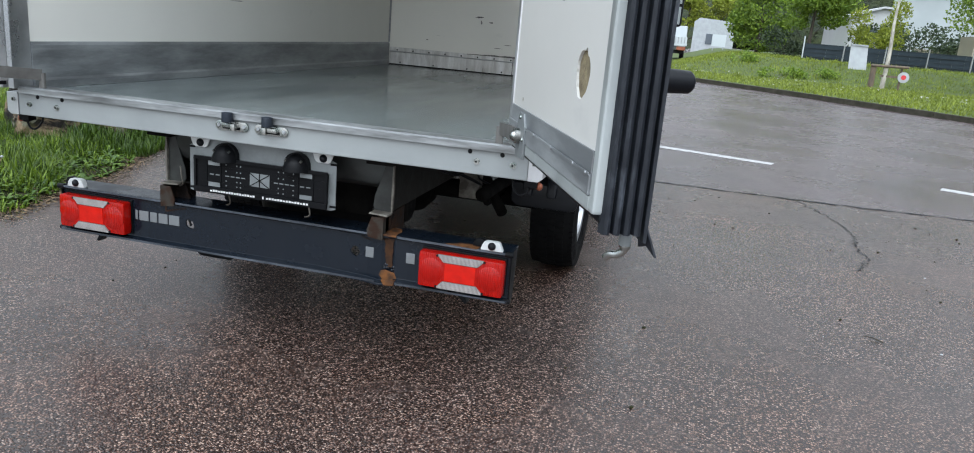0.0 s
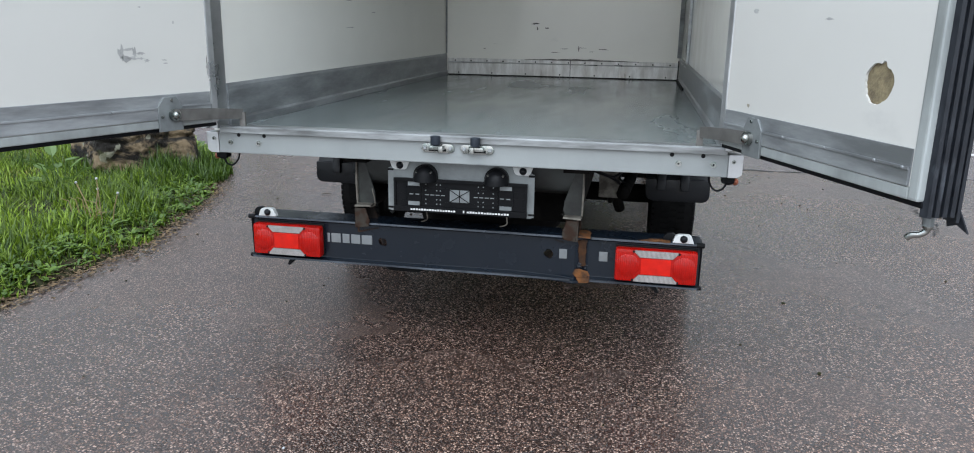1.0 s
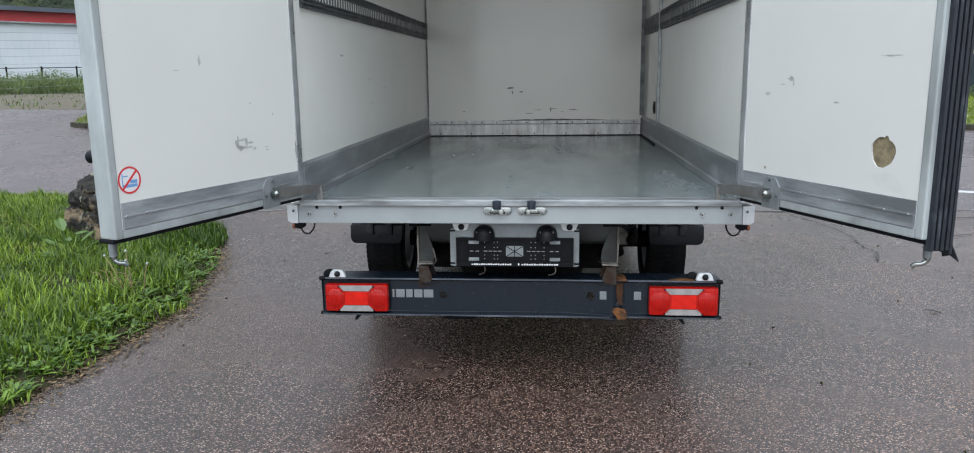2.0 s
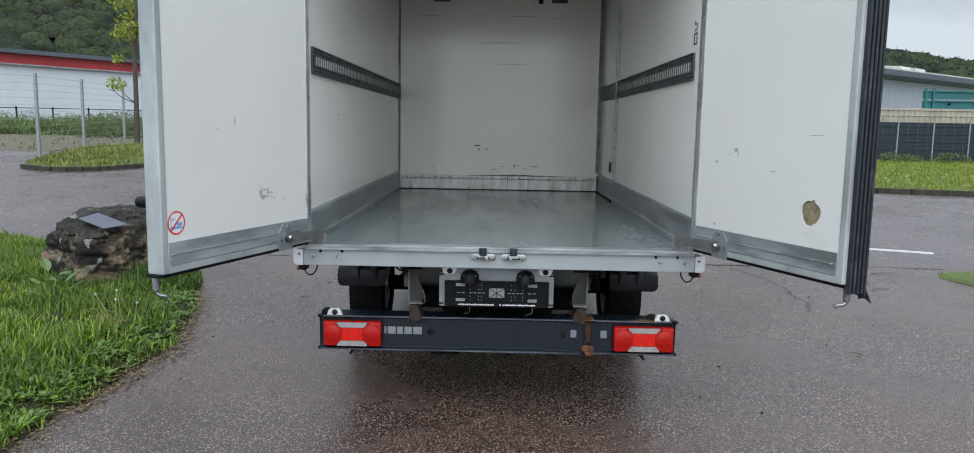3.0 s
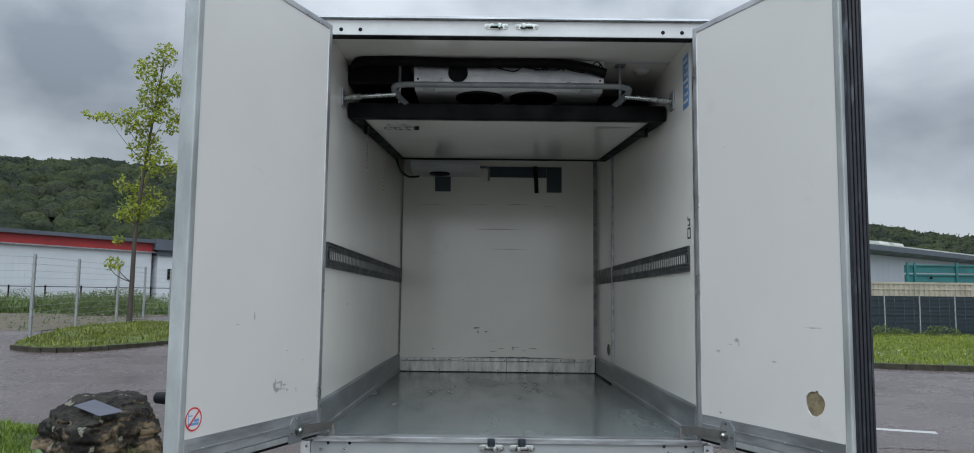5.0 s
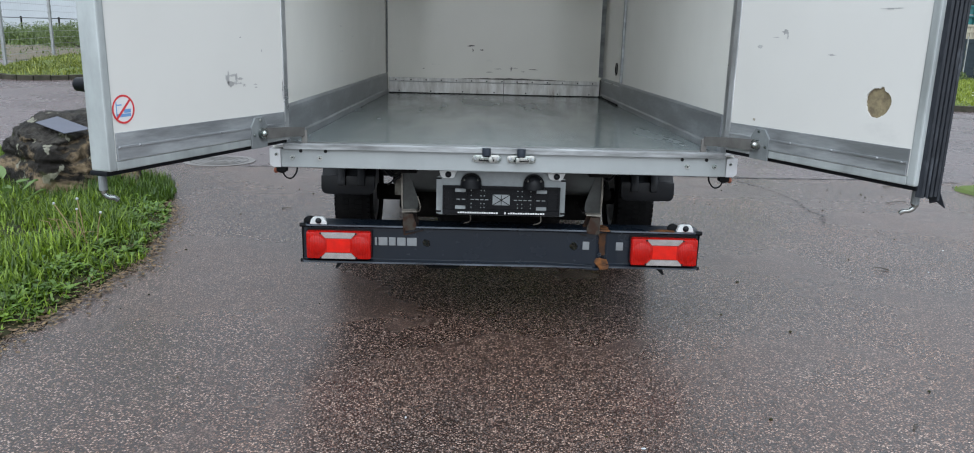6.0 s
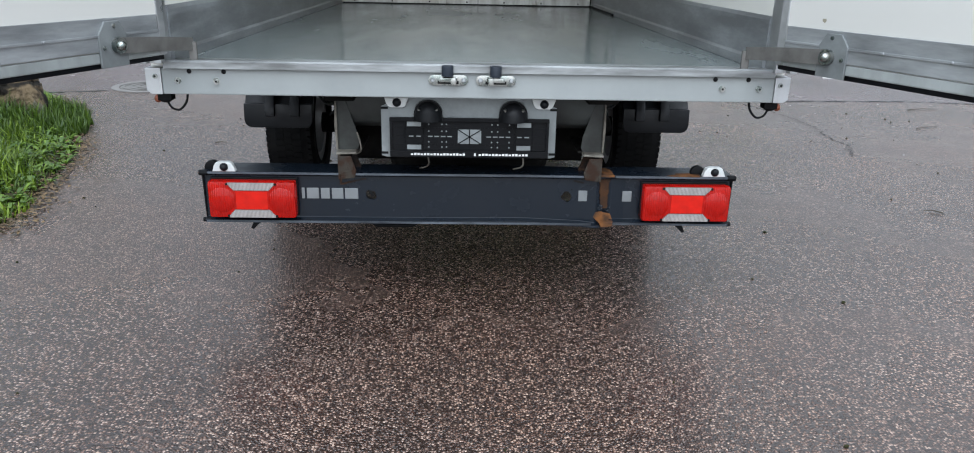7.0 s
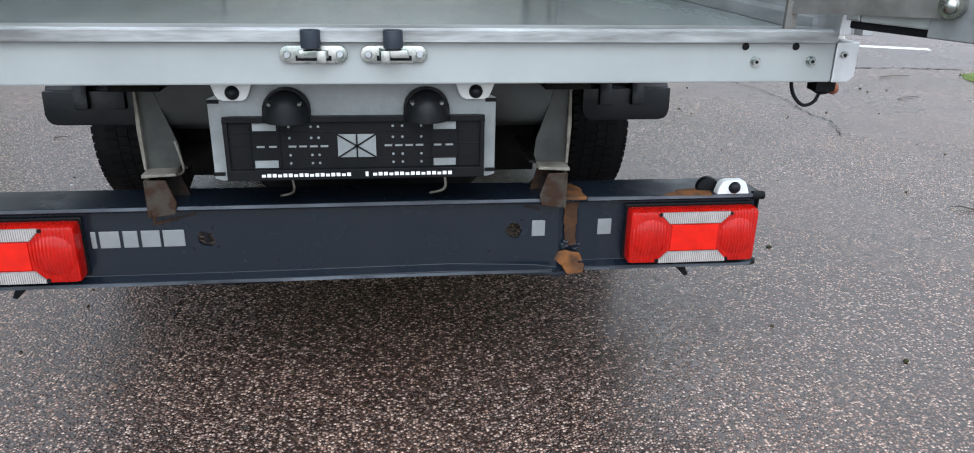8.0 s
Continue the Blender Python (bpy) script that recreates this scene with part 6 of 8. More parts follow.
for s_ in (-1, 1):
    part("side_window", Shape().prism([(4.2, 1.45), (4.2, 2.08), (4.7, 2.06), (5.15, 1.55), (5.15, 1.45)], s_ * 0.981, s_ * 0.984, "x"), M_GLASS, cab)
    mir = part("wing_mirror", Shape().box(*sorted((s_ * 1.14, s_ * 1.33)), 4.78, 4.9, 1.38, 1.82), M_BLACK, cab, "black wing mirror housing", 0.03, "auto")
    part("mirror_glass", Shape().box(*sorted((s_ * 1.155, s_ * 1.315)), 4.773, 4.779, 1.575, 1.8).box(*sorted((s_ * 1.155, s_ * 1.315)), 4.773, 4.779, 1.4, 1.55), M_MIRROR, cab, "mirror glass")
    part("mirror_arm", Shape().tube([(s_ * 0.97, 4.88, 1.5), (s_ * 1.07, 4.87, 1.52), (s_ * 1.16, 4.85, 1.55)], 0.02, 10).tube([(s_ * 0.97, 4.88, 1.72), (s_ * 1.07, 4.87, 1.71), (s_ * 1.16, 4.85, 1.7)], 0.02, 10), M_BLACK, cab, "", 0, True)

# ---- inside the box: raised partition, cooling units, plates and stickers ----
def raised_partition():
    """The movable partition swung up under the roof: a white board in a black rubber seal, hung from rods."""
    yf, yr, zf, zr = 0.62, 3.0, 2.69, 2.875
    tilt = math.atan2(zr - zf, yr - yf)
    m = Matrix.Translation((0, yf, zf)) @ Matrix.Rotation(tilt, 4, "X")
    L = math.hypot(yr - yf, zr - zf)
    board = part("partition", Shape().box(-0.9, 0.9, 0.05, L - 0.05, 0.012, 0.06, m), M_PANEL, T, "white partition board raised under the roof")
    part("partition_seal", Shape().box(-0.975, 0.975, -0.02, 0.06, 0.0, 0.095, m), M_SEAL, board, "thick black rubber seal", 0.012, "auto")
    part("partition_seal", Shape().box(-0.97, 0.97, L - 0.05, L, 0.0, 0.06, m), M_SEAL, board, "black rubber seal", 0.008)
    for s_ in (-1, 1):
        part("partition_seal", Shape().box(*sorted((s_ * 0.895, s_ * 0.975)), 0.06, L - 0.05, 0.0, 0.06, m), M_SEAL, board, "black rubber seal", 0.008)
        part("seal_hook", Shape().box(*sorted((s_ * 0.905, s_ * 0.93)), 0.3, 0.36, -0.05, 0.0, m), M_BLACK, board)
    # catch on the board's underside
    part("board_catch", Shape().cone((-0.8, 0.32, -0.01), (-0.6, 0.32, -0.01), 0.008, 0.008, 8, m=m).box(-0.78, -0.76, 0.3, 0.345, -0.02, 0.012, m).box(-0.68, -0.66, 0.3, 0.345, -0.02, 0.012, m).cone((-0.74, 0.40, -0.004), (-0.62, 0.40, -0.004), 0.006, 0.006, 8, m=m), M_CHROME, board, "steel sliding catch")
    part("catch_knob", Shape().cone((-0.6, 0.32, -0.01), (-0.57, 0.32, -0.01), 0.013, 0.013, 10, m=m), M_RUST, board, "dark red catch knob")
    part("board_label", Shape().box(0.6, 0.82, 0.3, 0.36, 0.009, 0.0118, m), M_ALU_DULL, board, "grey label plate")
    # bent tube handle and telescopic rods to the walls
    z, y = 2.845, 0.42
    part("handle_tube", Shape().tube([tuple(p) for p in spline([(-0.62, y + 0.2, z - 0.06), (-0.67, y + 0.06, z - 0.03), (-0.65, y, z), (-0.4, y - 0.01, z + 0.004), (0.4, y - 0.01, z + 0.004), (0.69, y, z), (0.71, y + 0.06, z - 0.03), (0.66, y + 0.2, z - 0.06)], 5)], 0.018, 10), M_GALV, board, "galvanised tube handle", 0, True)
    for s_ in (-1, 1):
        o = 0.03 if s_ > 0 else 0.0
        part("lock_rod", Shape().cone((s_ * (0.665 + o), 0.46, 2.80), (s_ * 0.87, 0.46, 2.785), 0.015, 0.015, 12).cone((s_ * 0.87, 0.46, 2.785), (s_ * 0.984, 0.46, 2.775), 0.019, 0.019, 12), M_CHROME, board, "bright telescopic rod", 0, "auto")
        part("rod_plate", Shape().box(*sorted((s_ * 0.973, s_ * 0.9848)), 0.415, 0.505, 2.72, 2.83), M_ALU_DULL, board, "steel wall plate", 0.003)
        part("hanger", Shape().cone((s_ * (0.66 + o), 0.58, 2.78), (s_ * (0.66 + o), 0.58, 3.028), 0.009, 0.009, 8).box(s_ * (0.66 + o) - 0.03, s_ * (0.66 + o) + 0.03, 0.55, 0.61, 3.02, 3.0285), M_ALU_DULL, board, "thin steel hanger")
    # a black sheet paints in the shadow between board and roof
    part("board_top_shade", Shape().box(-0.89, 0.89, 0.061, L - 0.06, 0.0605, 0.066, m), M_SEAL, board, "upper face painted black for the shadow")


raised_partition()


def cooling_unit():
    u = part("cooling_unit", Shape().prism([(0.5, 3.029), (0.5, 2.885), (0.56, 2.852), (1.1, 2.852), (1.1, 3.029)], -0.565, 0.58, "x"), M_WHITE, T, "white roof cooling unit", 0.006)
    part("front_panel", Shape().box(-0.562, 0.577, 0.488, 0.499, 2.885, 3.027), M_ALU, u, "bright metal front panel", 0.002)
    part("front_port", Shape().cone((-0.3, 0.4885, 2.945), (-0.3, 0.483, 2.945), 0.06, 0.06, 20), M_SEAL, u, "dark round port")
    for sx in (-0.54, 0.555):
        for z in (2.905, 3.0):
            part("screw", Shape().cone((sx, 0.488, z), (sx, 0.484, z), 0.007, 0.006, 8), M_BLACK, u)
    for x in (-0.172, 0.165):
        part("fan", Shape().lathe([(0.0, 0.13), (0.012, 0.135), (0.012, 0.148), (0.0, 0.15)], (x, 0.7, 2.852), (0, 0, -1), 28), M_BLACK, u, "black fan ring", 0, "auto")
        part("fan_grille", Shape().cone((x, 0.7, 2.8515), (x, 0.7, 2.848), 0.13, 0.13, 24), M_SEAL, u, "dark fan opening")
        for k in range(4):
            part("fan_blade", Shape().add([(x, 0.7, 2.8465), (x + 0.12 * math.cos(k * 1.571), 0.7 + 0.12 * math.sin(k * 1.571), 2.8465), (x + 0.11 * math.cos(k * 1.571 + 0.7), 0.7 + 0.11 * math.sin(k * 1.571 + 0.7), 2.847)], [(0, 1, 2)]), M_UNDER, u)
    for s_ in (-1, 1):
        part("unit_bracket", Shape().box(s_ * 0.47 - 0.04, s_ * 0.47 + 0.04, 0.46, 0.56, 2.84, 2.895), M_WHITE, u, "", 0.006)
    part("insulated_pipe", Shape().tube([tuple(p) for p in spline([(-0.95, 1.2, 2.99), (-0.93, 0.55, 3.0), (-0.75, 0.46, 3.005), (-0.3, 0.455, 2.995), (0.2, 0.46, 3.0), (0.42, 0.455, 2.985), (0.585, 0.47, 2.945)], 6)], 0.03, 10), M_SEAL, u, "black lagged pipe", 0, True)
    part("insulated_pipe", Shape().box(-0.983, -0.6, 0.6, 2.6, 2.9, 3.027), M_SEAL, u, "black lagged duct", 0.02)
    part("insulated_pipe", Shape().box(0.6, 0.983, 1.2, 2.6, 2.9, 3.0), M_SEAL, u, "black lagged duct", 0.02)
    rng = random.Random(8)
    for k in range(7):
        x = rng.uniform(0.0, 0.45)
        part("cable", Shape().tube([tuple(p) for p in spline([(x - 0.15, 0.46, 2.985), (x, 0.44, 2.96 + rng.uniform(-0.03, 0.02)), (x + 0.08, 0.45, 3.01), (x + 0.13, 0.445, 2.95)], 5)], 0.004, 5), M_BLACK, u, "thin black cable", 0, True)
    # a second unit low on the front wall
    w = part("cooling_unit", Shape().prism([(3.3, 2.93), (3.3, 2.88), (3.42, 2.845), (3.699, 2.83), (3.699, 2.95), (3.4, 2.95)], -0.87, -0.2, "x"), M_WHITE, T, "white wall cooling unit", 0.006)
    part("fan", Shape().cone((-0.6, 3.55, 2.842), (-0.6, 3.55, 2.828), 0.105, 0.1, 24), M_BLACK, w, "dark fan opening")
    part("pipe_bundle", Shape().tube([tuple(p) for p in spline([(-0.97, 3.0, 2.9), (-0.96, 3.3, 2.83), (-0.9, 3.45, 2.79), (-0.8, 3.5, 2.8)], 5)], 0.011, 8), M_RUBBER, w, "black pipe bundle", 0, True)


cooling_unit()
for x0, x1, z0, z1 in ((-0.655, -0.495, 2.68, 2.83), (0.478, 0.63, 2.68, 2.94), (-0.12, 0.4765, 2.83, 2.94)):
    pp = part("wall_plate", Shape().box(x0, x1, DEEP - 0.012, DEEP - 0.001, z0, z1), M_PLATE, T, "blue-grey steel plate on the front wall", 0.002)
part("wall_strap", Shape().tube([(0.36, DEEP - 0.02, 2.94), (0.37, DEEP - 0.03, 2.8), (0.375, DEEP - 0.025, 2.67)], 0.022, 8), M_RUBBER, T, "black hanging strap", 0, True)
part("wall_tube", Shape().tube([(-0.2, DEEP - 0.02, 2.93), (-0.13, DEEP - 0.02, 2.93), (-0.11, DEEP - 0.02, 2.91), (-0.11, DEEP - 0.02, 2.79)], 0.012, 8), M_GALV, T, "", 0, True)
part("roof_seam", Shape().box(-IN + 0.001, IN - 0.001, 0.5, 0.54, CEIL - 0.004, CEIL - 0.0005), M_WHITE, T, "", 0.001)
# printed sheets and marks on the walls
sheet = part("wall_sticker", Shape().box(IN - 0.002, IN - 0.0005, 0.1, 0.22, 2.66, 2.96), M_STICK_BLUE, T, "faded blue instruction sticker")
for i in range(7):
    part("print_bar", Shape().box(IN - 0.0035, IN - 0.002, 0.115, 0.205 - 0.02 * (i % 3), 2.69 + i * 0.038, 2.703 + i * 0.038), M_PRINT, sheet, "line of white print")
M_MARK = worn("green_ink", (0.02, 0.06, 0.045), (0.03, 0.09, 0.06), 0.5, 0, 20, 60, 0.4, relief=0)
mark = Shape()
for y0, y1, z0, z1 in ((0.105, 0.165, 1.93, 1.938), (0.105, 0.165, 1.982, 1.99), (0.105, 0.115, 1.938, 1.982), (0.155, 0.165, 1.938, 1.982)):
    mark.box(IN - 0.002, IN - 0.0005, y0, y1, z0, z1)
part("wall_mark", mark, M_BLACK, T, "small black frame printed on the wall")
mark = Shape()
for y0, y1, z0, z1 in ((0.11, 0.16, 2.0, 2.008), (0.11, 0.12, 2.008, 2.03), (0.11, 0.16, 2.03, 2.038), (0.15, 0.16, 2.038, 2.052)):
    mark.box(IN - 0.002, IN - 0.0005, y0, y1, z0, z1)
part("wall_mark", mark, M_MARK, T, "small green print on the wall")
for y, z0, z1 in ((1.42, 2.5, 2.735), (2.3, 2.47, 2.755)):
    strip = part("wall_sticker", Shape().box(-IN + 0.0005, -IN + 0.0015, y - 0.022, y + 0.022, z0, z1), M_PRINT, T, "narrow white sticker with red print")
    for k in range(8):
        z = z0 + 0.012 + k * (z1 - z0 - 0.02) / 8
        part("print_bar", Shape().box(-IN + 0.0015, -IN + 0.003, y - 0.017 + 0.006 * (k % 3), y + 0.017, z, z + 0.016), M_STICK_RED, strip, "short bar of red print")


# sticker on the open door: a red ring with a slash over a blue pictogram
def ring_sticker(m, u, z, r):
    ring, k = Shape(), 36
    for i in range(k):
        a, b = 2 * math.pi * i / k, 2 * math.pi * (i + 1) / k
        ring.add([(u + rr * math.cos(t), -0.0015, z + rr * math.sin(t)) for t in (a, b) for rr in (r * 0.86, r)], [(0, 1, 3, 2)], m)
    c = math.sqrt(0.5)
    o = 0.0028
    ring.add([(u + r * 0.9 * c - o, -0.0017, z - r * 0.9 * c - o), (u + r * 0.9 * c + o, -0.0017, z - r * 0.9 * c + o), (u - r * 0.9 * c + o, -0.0017, z + r * 0.9 * c + o), (u - r * 0.9 * c - o, -0.0017, z + r * 0.9 * c - o)], [(0, 1, 2, 3)], m)
    disc = part("warning_sticker", Shape().cone((u, -0.0001, z), (u, -0.001, z), r * 0.98, r * 0.98, 36, m=m), M_PRINT, left_door, "round warning sticker with a red slash")
    part("sticker_ring", ring, M_STICK_RED, left_door, "red ring and slash")
    part("sticker_picture", Shape().box(u + 0.026, u + 0.03, -0.0013, -0.001, z - 0.02, z + 0.025, m).box(u - 0.03, u + 0.03, -0.0013, -0.001, z - 0.024, z - 0.014, m).box(u - 0.03, u - 0.002, -0.0013, -0.001, z - 0.012, z + 0.0, m).box(u + 0.006, u + 0.026, -0.0013, -0.001, z + 0.012, z + 0.016, m), M_STICK_BLUE, left_door, "blue pictogram")


ring_sticker(left_m, 0.902, 1.11, 0.046)

cl = part("ceiling_lamp", Shape().cone((0.835, 0.67, 3.0295), (0.835, 0.67, 3.012), 0.055, 0.05, 24), M_WHITE, T, "small round white ceiling lamp", 0.004, "auto")
part("lamp_dome", Shape().dome((0.835, 0.67, 3.012), 0.042, 0.042, -0.014, 20), M_WHITE, cl, "", 0, "auto")

# ---- plants ----
def leaf_cloud(blobs, count, size, seed, hollow=0.35):
    """Small folded leaves scattered through ellipsoids, thinner towards the middle, with gaps."""
    rng = np.random.default_rng(seed)
    weight = np.array([b[3] * b[4] * b[5] for b in blobs]) ** 0.7
    pick = rng.choice(len(blobs), count, p=weight / weight.sum())
    b = np.array(blobs)[pick]
    d = rng.normal(size=(count, 3))
    d /= np.linalg.norm(d, axis=1)[:, None]
    r = hollow + (1.08 - hollow) * rng.random((count, 1)) ** 0.6
    c = b[:, :3] + d * r * b[:, 3:6]
    keep = np.array([noise.noise((p[0] * 1.1 / (size * 6), p[1] * 1.1 / (size * 6), p[2] * 1.1 / (size * 6))) > -0.22 for p in c.tolist()])
    c = c[keep]
    n = len(c)
    a = rng.normal(size=(n, 3))
    a /= np.linalg.norm(a, axis=1)[:, None]
    up = rng.normal(size=(n, 3)) + (0, 0, 0.4)
    e = np.cross(a, up)
    e /= np.linalg.norm(e, axis=1)[:, None] + 1e-9
    s = size * rng.uniform(0.55, 1.25, (n, 1))
    fold = np.cross(a, e) * s * 0.18
    v = np.stack([c - a * s * 0.5, c - e * s * 0.3 + fold, c + a * s * 0.5, c + e * s * 0.3 + fold], 1).reshape(-1, 3)
    k = np.arange(n)[:, None] * 4
    f = np.concatenate([k + [0, 1, 2], k + [0, 2, 3]]).tolist()
    return v.tolist(), f


def crown_mesh(name, blobs, count, size, seed, material):
    v, f = leaf_cloud(blobs, count, size, seed)
    me = bpy.data.meshes.new(name)
    me.from_pydata(v, [], f)
    me.materials.append(material)
    return me


def tree(base, trunk, radius, blobs, leaves, size, bark, leaf, label, seed, limbs=12):
    """Tapered trunk along a line, limbs that reach into the crown, and a crown of small leaves."""
    rng = random.Random(seed)
    x, y = base
    z = ground_z(x, y)
    thing = tagged(empty("tree", (x, y, z)), label, "tree")
    line = spline([(x + a, y + b, z + c) for a, b, c in trunk], 5)
    n = len(line)
    s = Shape().tube([(x, y, z - 0.1)] + [tuple(p) for p in line], [radius * 1.25] + [radius * (1 - 0.82 * i / (n - 1)) for i in range(n)], 9)
    stem = part("trunk", s, bark, thing, "", 0, True)
    for k in range(limbs):
        b = blobs[rng.randrange(len(blobs))]
        want = z + b[2] - 0.25 - 0.7 * math.hypot(b[0], b[1]) - rng.uniform(0, 0.3)
        i = min(range(n - 1), key=lambda j: abs(line[j].z - want))
        p, q = line[i], Vector((x + b[0], y + b[1], z + b[2])) + Vector((rng.uniform(-0.7, 0.7) * b[3], rng.uniform(-0.7, 0.7) * b[4], rng.uniform(-0.2, 0.7) * b[5]))
        mid = p.lerp(q, 0.5) + Vector((rng.uniform(-0.1, 0.1), rng.uniform(-0.1, 0.1), -0.08 * (q - p).length))
        r = radius * (0.26 - 0.17 * i / n)
        part("limb", Shape().tube([tuple(c) for c in spline([p, mid, q], 4)], [r * (1 - 0.1 * j) for j in range(9)], 5), bark, thing, "", 0, True)
    ob = new("crown", crown_mesh("crown", [(x + b[0], y + b[1], z + b[2], *b[3:]) for b in blobs], leaves, size, seed, leaf))
    ob.parent, ob.matrix_parent_inverse = thing, thing.matrix_basis.inverted()
    return thing


def shrub(base, blobs, leaves, size, leaf, label, seed):
    x, y = base
    z = ground_z(x, y)
    thing = tagged(empty("shrub", (x, y, z)), label, "shrub")
    rng = random.Random(seed)
    s = Shape()
    for k in range(7):
        b = blobs[rng.randrange(len(blobs))]
        s.tube([(x + 0.1 * k * 0.3, y, z - 0.05), (x + b[0] * 0.5, y + b[1] * 0.5, z + b[2] * 0.5), (x + b[0], y + b[1], z + b[2])], [0.03, 0.022, 0.01], 5)
    part("stems", s, M_BARK, thing)
    ob = new("crown", crown_mesh("crown", [(x + b[0], y + b[1], z + b[2], *b[3:]) for b in blobs], leaves, size, seed, leaf))
    ob.parent, ob.matrix_parent_inverse = thing, thing.matrix_basis.inverted()
    return thing


# young street tree on the island
tree((-11.9, 21.4), [(0, 0, 0), (0.02, 0, 1.5), (0.05, 0, 3.4), (0.25, 0, 5.5), (0.5, 0, 7.6), (0.7, 0, 9.0)], 0.095,
     [(-0.15, 0, 3.9, 0.55, 0.5, 0.45), (0.4, 0, 4.2, 0.6, 0.5, 0.5), (-0.3, 0.1, 4.9, 0.6, 0.5, 0.5), (0.8, 0, 5.4, 0.55, 0.5, 0.4), (0.2, 0.2, 6.0, 0.6, 0.5, 0.5), (0.0, 0, 6.9, 0.7, 0.6, 0.5), (-0.9, 0, 7.1, 0.55, 0.4, 0.3), (-1.55, 0, 7.25, 0.4, 0.4, 0.3), (0.9, 0, 7.0, 0.5, 0.5, 0.5), (0.4, 0, 7.8, 0.6, 0.5, 0.5), (1.1, 0, 8.2, 0.6, 0.5, 0.4), (0.2, 0, 8.7, 0.5, 0.4, 0.4), (0.75, 0, 9.2, 0.4, 0.4, 0.4), (-0.5, 0, 2.9, 0.2, 0.2, 0.15), (-0.6, 0, 2.1, 0.3, 0.3, 0.25)],
     4600, 0.14, M_BARK, M_LEAF_YOUNG, "slender young street tree with fresh yellow-green leaves", 11, 26)
# trees on the meadow
tree((5.0, 45.0), [(0, 0, 0), (0.05, 0, 1.2), (0, 0, 3.0), (0.1, 0, 5.5)], 0.14,
     [(0, 0, 1.1, 1.5, 1.3, 0.9), (0, 0, 2.2, 1.7, 1.5, 1.2), (-0.7, 0, 3.9, 1.5, 1.4, 1.2), (0.7, 0, 4.2, 1.4, 1.4, 1.2), (0, 0, 5.4, 1.2, 1.2, 1.0), (-1.0, 0, 1.8, 0.9, 0.9, 0.8), (1.0, 0, 1.9, 0.9, 0.8, 0.8)], 12000, 0.2, M_BARK, M_LEAF, "dense green field maple on the meadow", 21)
tree((7.0, 39.5), [(0, 0, 0), (0.0, 0, 1.4), (0.05, 0, 3.0), (0.1, 0, 5.0)], 0.11,
     [(0.1, 0, 3.1, 1.4, 1.3, 0.9), (-0.8, 0, 3.0, 1.0, 1.0, 0.7), (1.0, 0, 3.0, 1.1, 1.0, 0.75), (0.2, 0, 4.2, 1.3, 1.2, 1.0), (0.1, 0, 5.2, 0.9, 0.9, 0.8), (0.9, 0, 2.1, 0.7, 0.7, 0.45), (-0.7, 0, 1.9, 0.6, 0.6, 0.4)], 13000, 0.17, M_BARK, M_LEAF, "young maple with bright spring leaves on the meadow", 22)
tree((8.6, 30.0), [(0, 0, 0), (0.03, 0, 1.4), (-0.02, 0, 3.0), (0.15, 0, 5.2)], 0.1,
     [(0.25, 0, 3.9, 0.5, 0.5, 0.4), (0.4, 0, 4.8, 0.9, 0.8, 0.6), (0.0, 0, 2.2, 0.18, 0.18, 0.15)], 900, 0.12, M_BIRCH, M_LEAF_YOUNG, "thin pale-barked young tree tied to a stake", 23, 7)
tree((12.1, 30.5), [(0, 0, 0), (0.0, 0, 1.6), (0.05, 0, 3.2), (0, 0, 5.0)], 0.11,
     [(-0.8, 0, 3.0, 0.9, 0.8, 0.6), (0.2, 0, 3.2, 1.1, 1.0, 0.8), (-0.2, 0, 4.2, 1.2, 1.1, 0.9), (0.3, 0, 2.5, 0.8, 0.7, 0.5), (-1.2, 0, 3.8, 0.7, 0.6, 0.6)], 4200, 0.14, M_BARK, M_LEAF, "leafy young maple on the meadow", 24)
tree((0.5, 93.0), [(0, 0, 0), (0.0, 0, 2.5), (0.05, 0, 5.2), (0, 0, 8.0)], 0.2,
     [(-1.5, 0, 4.5, 2.6, 1.5, 2.2), (1.8, 0, 5.2, 2.8, 1.6, 2.2), (0, 0, 7.0, 3.0, 1.8, 2.2), (4.5, 0, 5.0, 2.6, 1.4, 2.0)], 9000, 0.34, M_BARK, M_LEAF_YOUNG, "tall tree with thin spring leaves", 25)
shrub((9.5, 37.6), [(0, 0, 1.0, 0.9, 0.7, 0.9), (0.7, 0, 1.6, 0.7, 0.6, 0.9), (-0.6, 0, 1.9, 0.6, 0.5, 0.8), (0.9, 0, 2.5, 0.5, 0.5, 0.6)], 4200, 0.14, M_LEAF_YOUNG, "light green shrub before a dark fence", 31)
shrub((6.1, 41.5), [(0, 0, 0.8, 0.9, 0.7, 0.7), (0.8, 0, 0.7, 0.6, 0.6, 0.6), (-0.7, 0.3, 1.1, 0.6, 0.6, 0.6)], 2200, 0.14, M_LEAF_DARK, "dark low shrub under the maples", 32)
shrub((14.0, 47.0), [(0, 0, 1.5, 2.6, 1.0, 1.1), (-2.4, 0, 1.4, 1.6, 1.0, 1.0), (2.6, 0, 1.2, 1.6, 1.0, 0.9)], 5200, 0.2, M_LEAF_DARK, "long dark hedge behind the fence", 33)
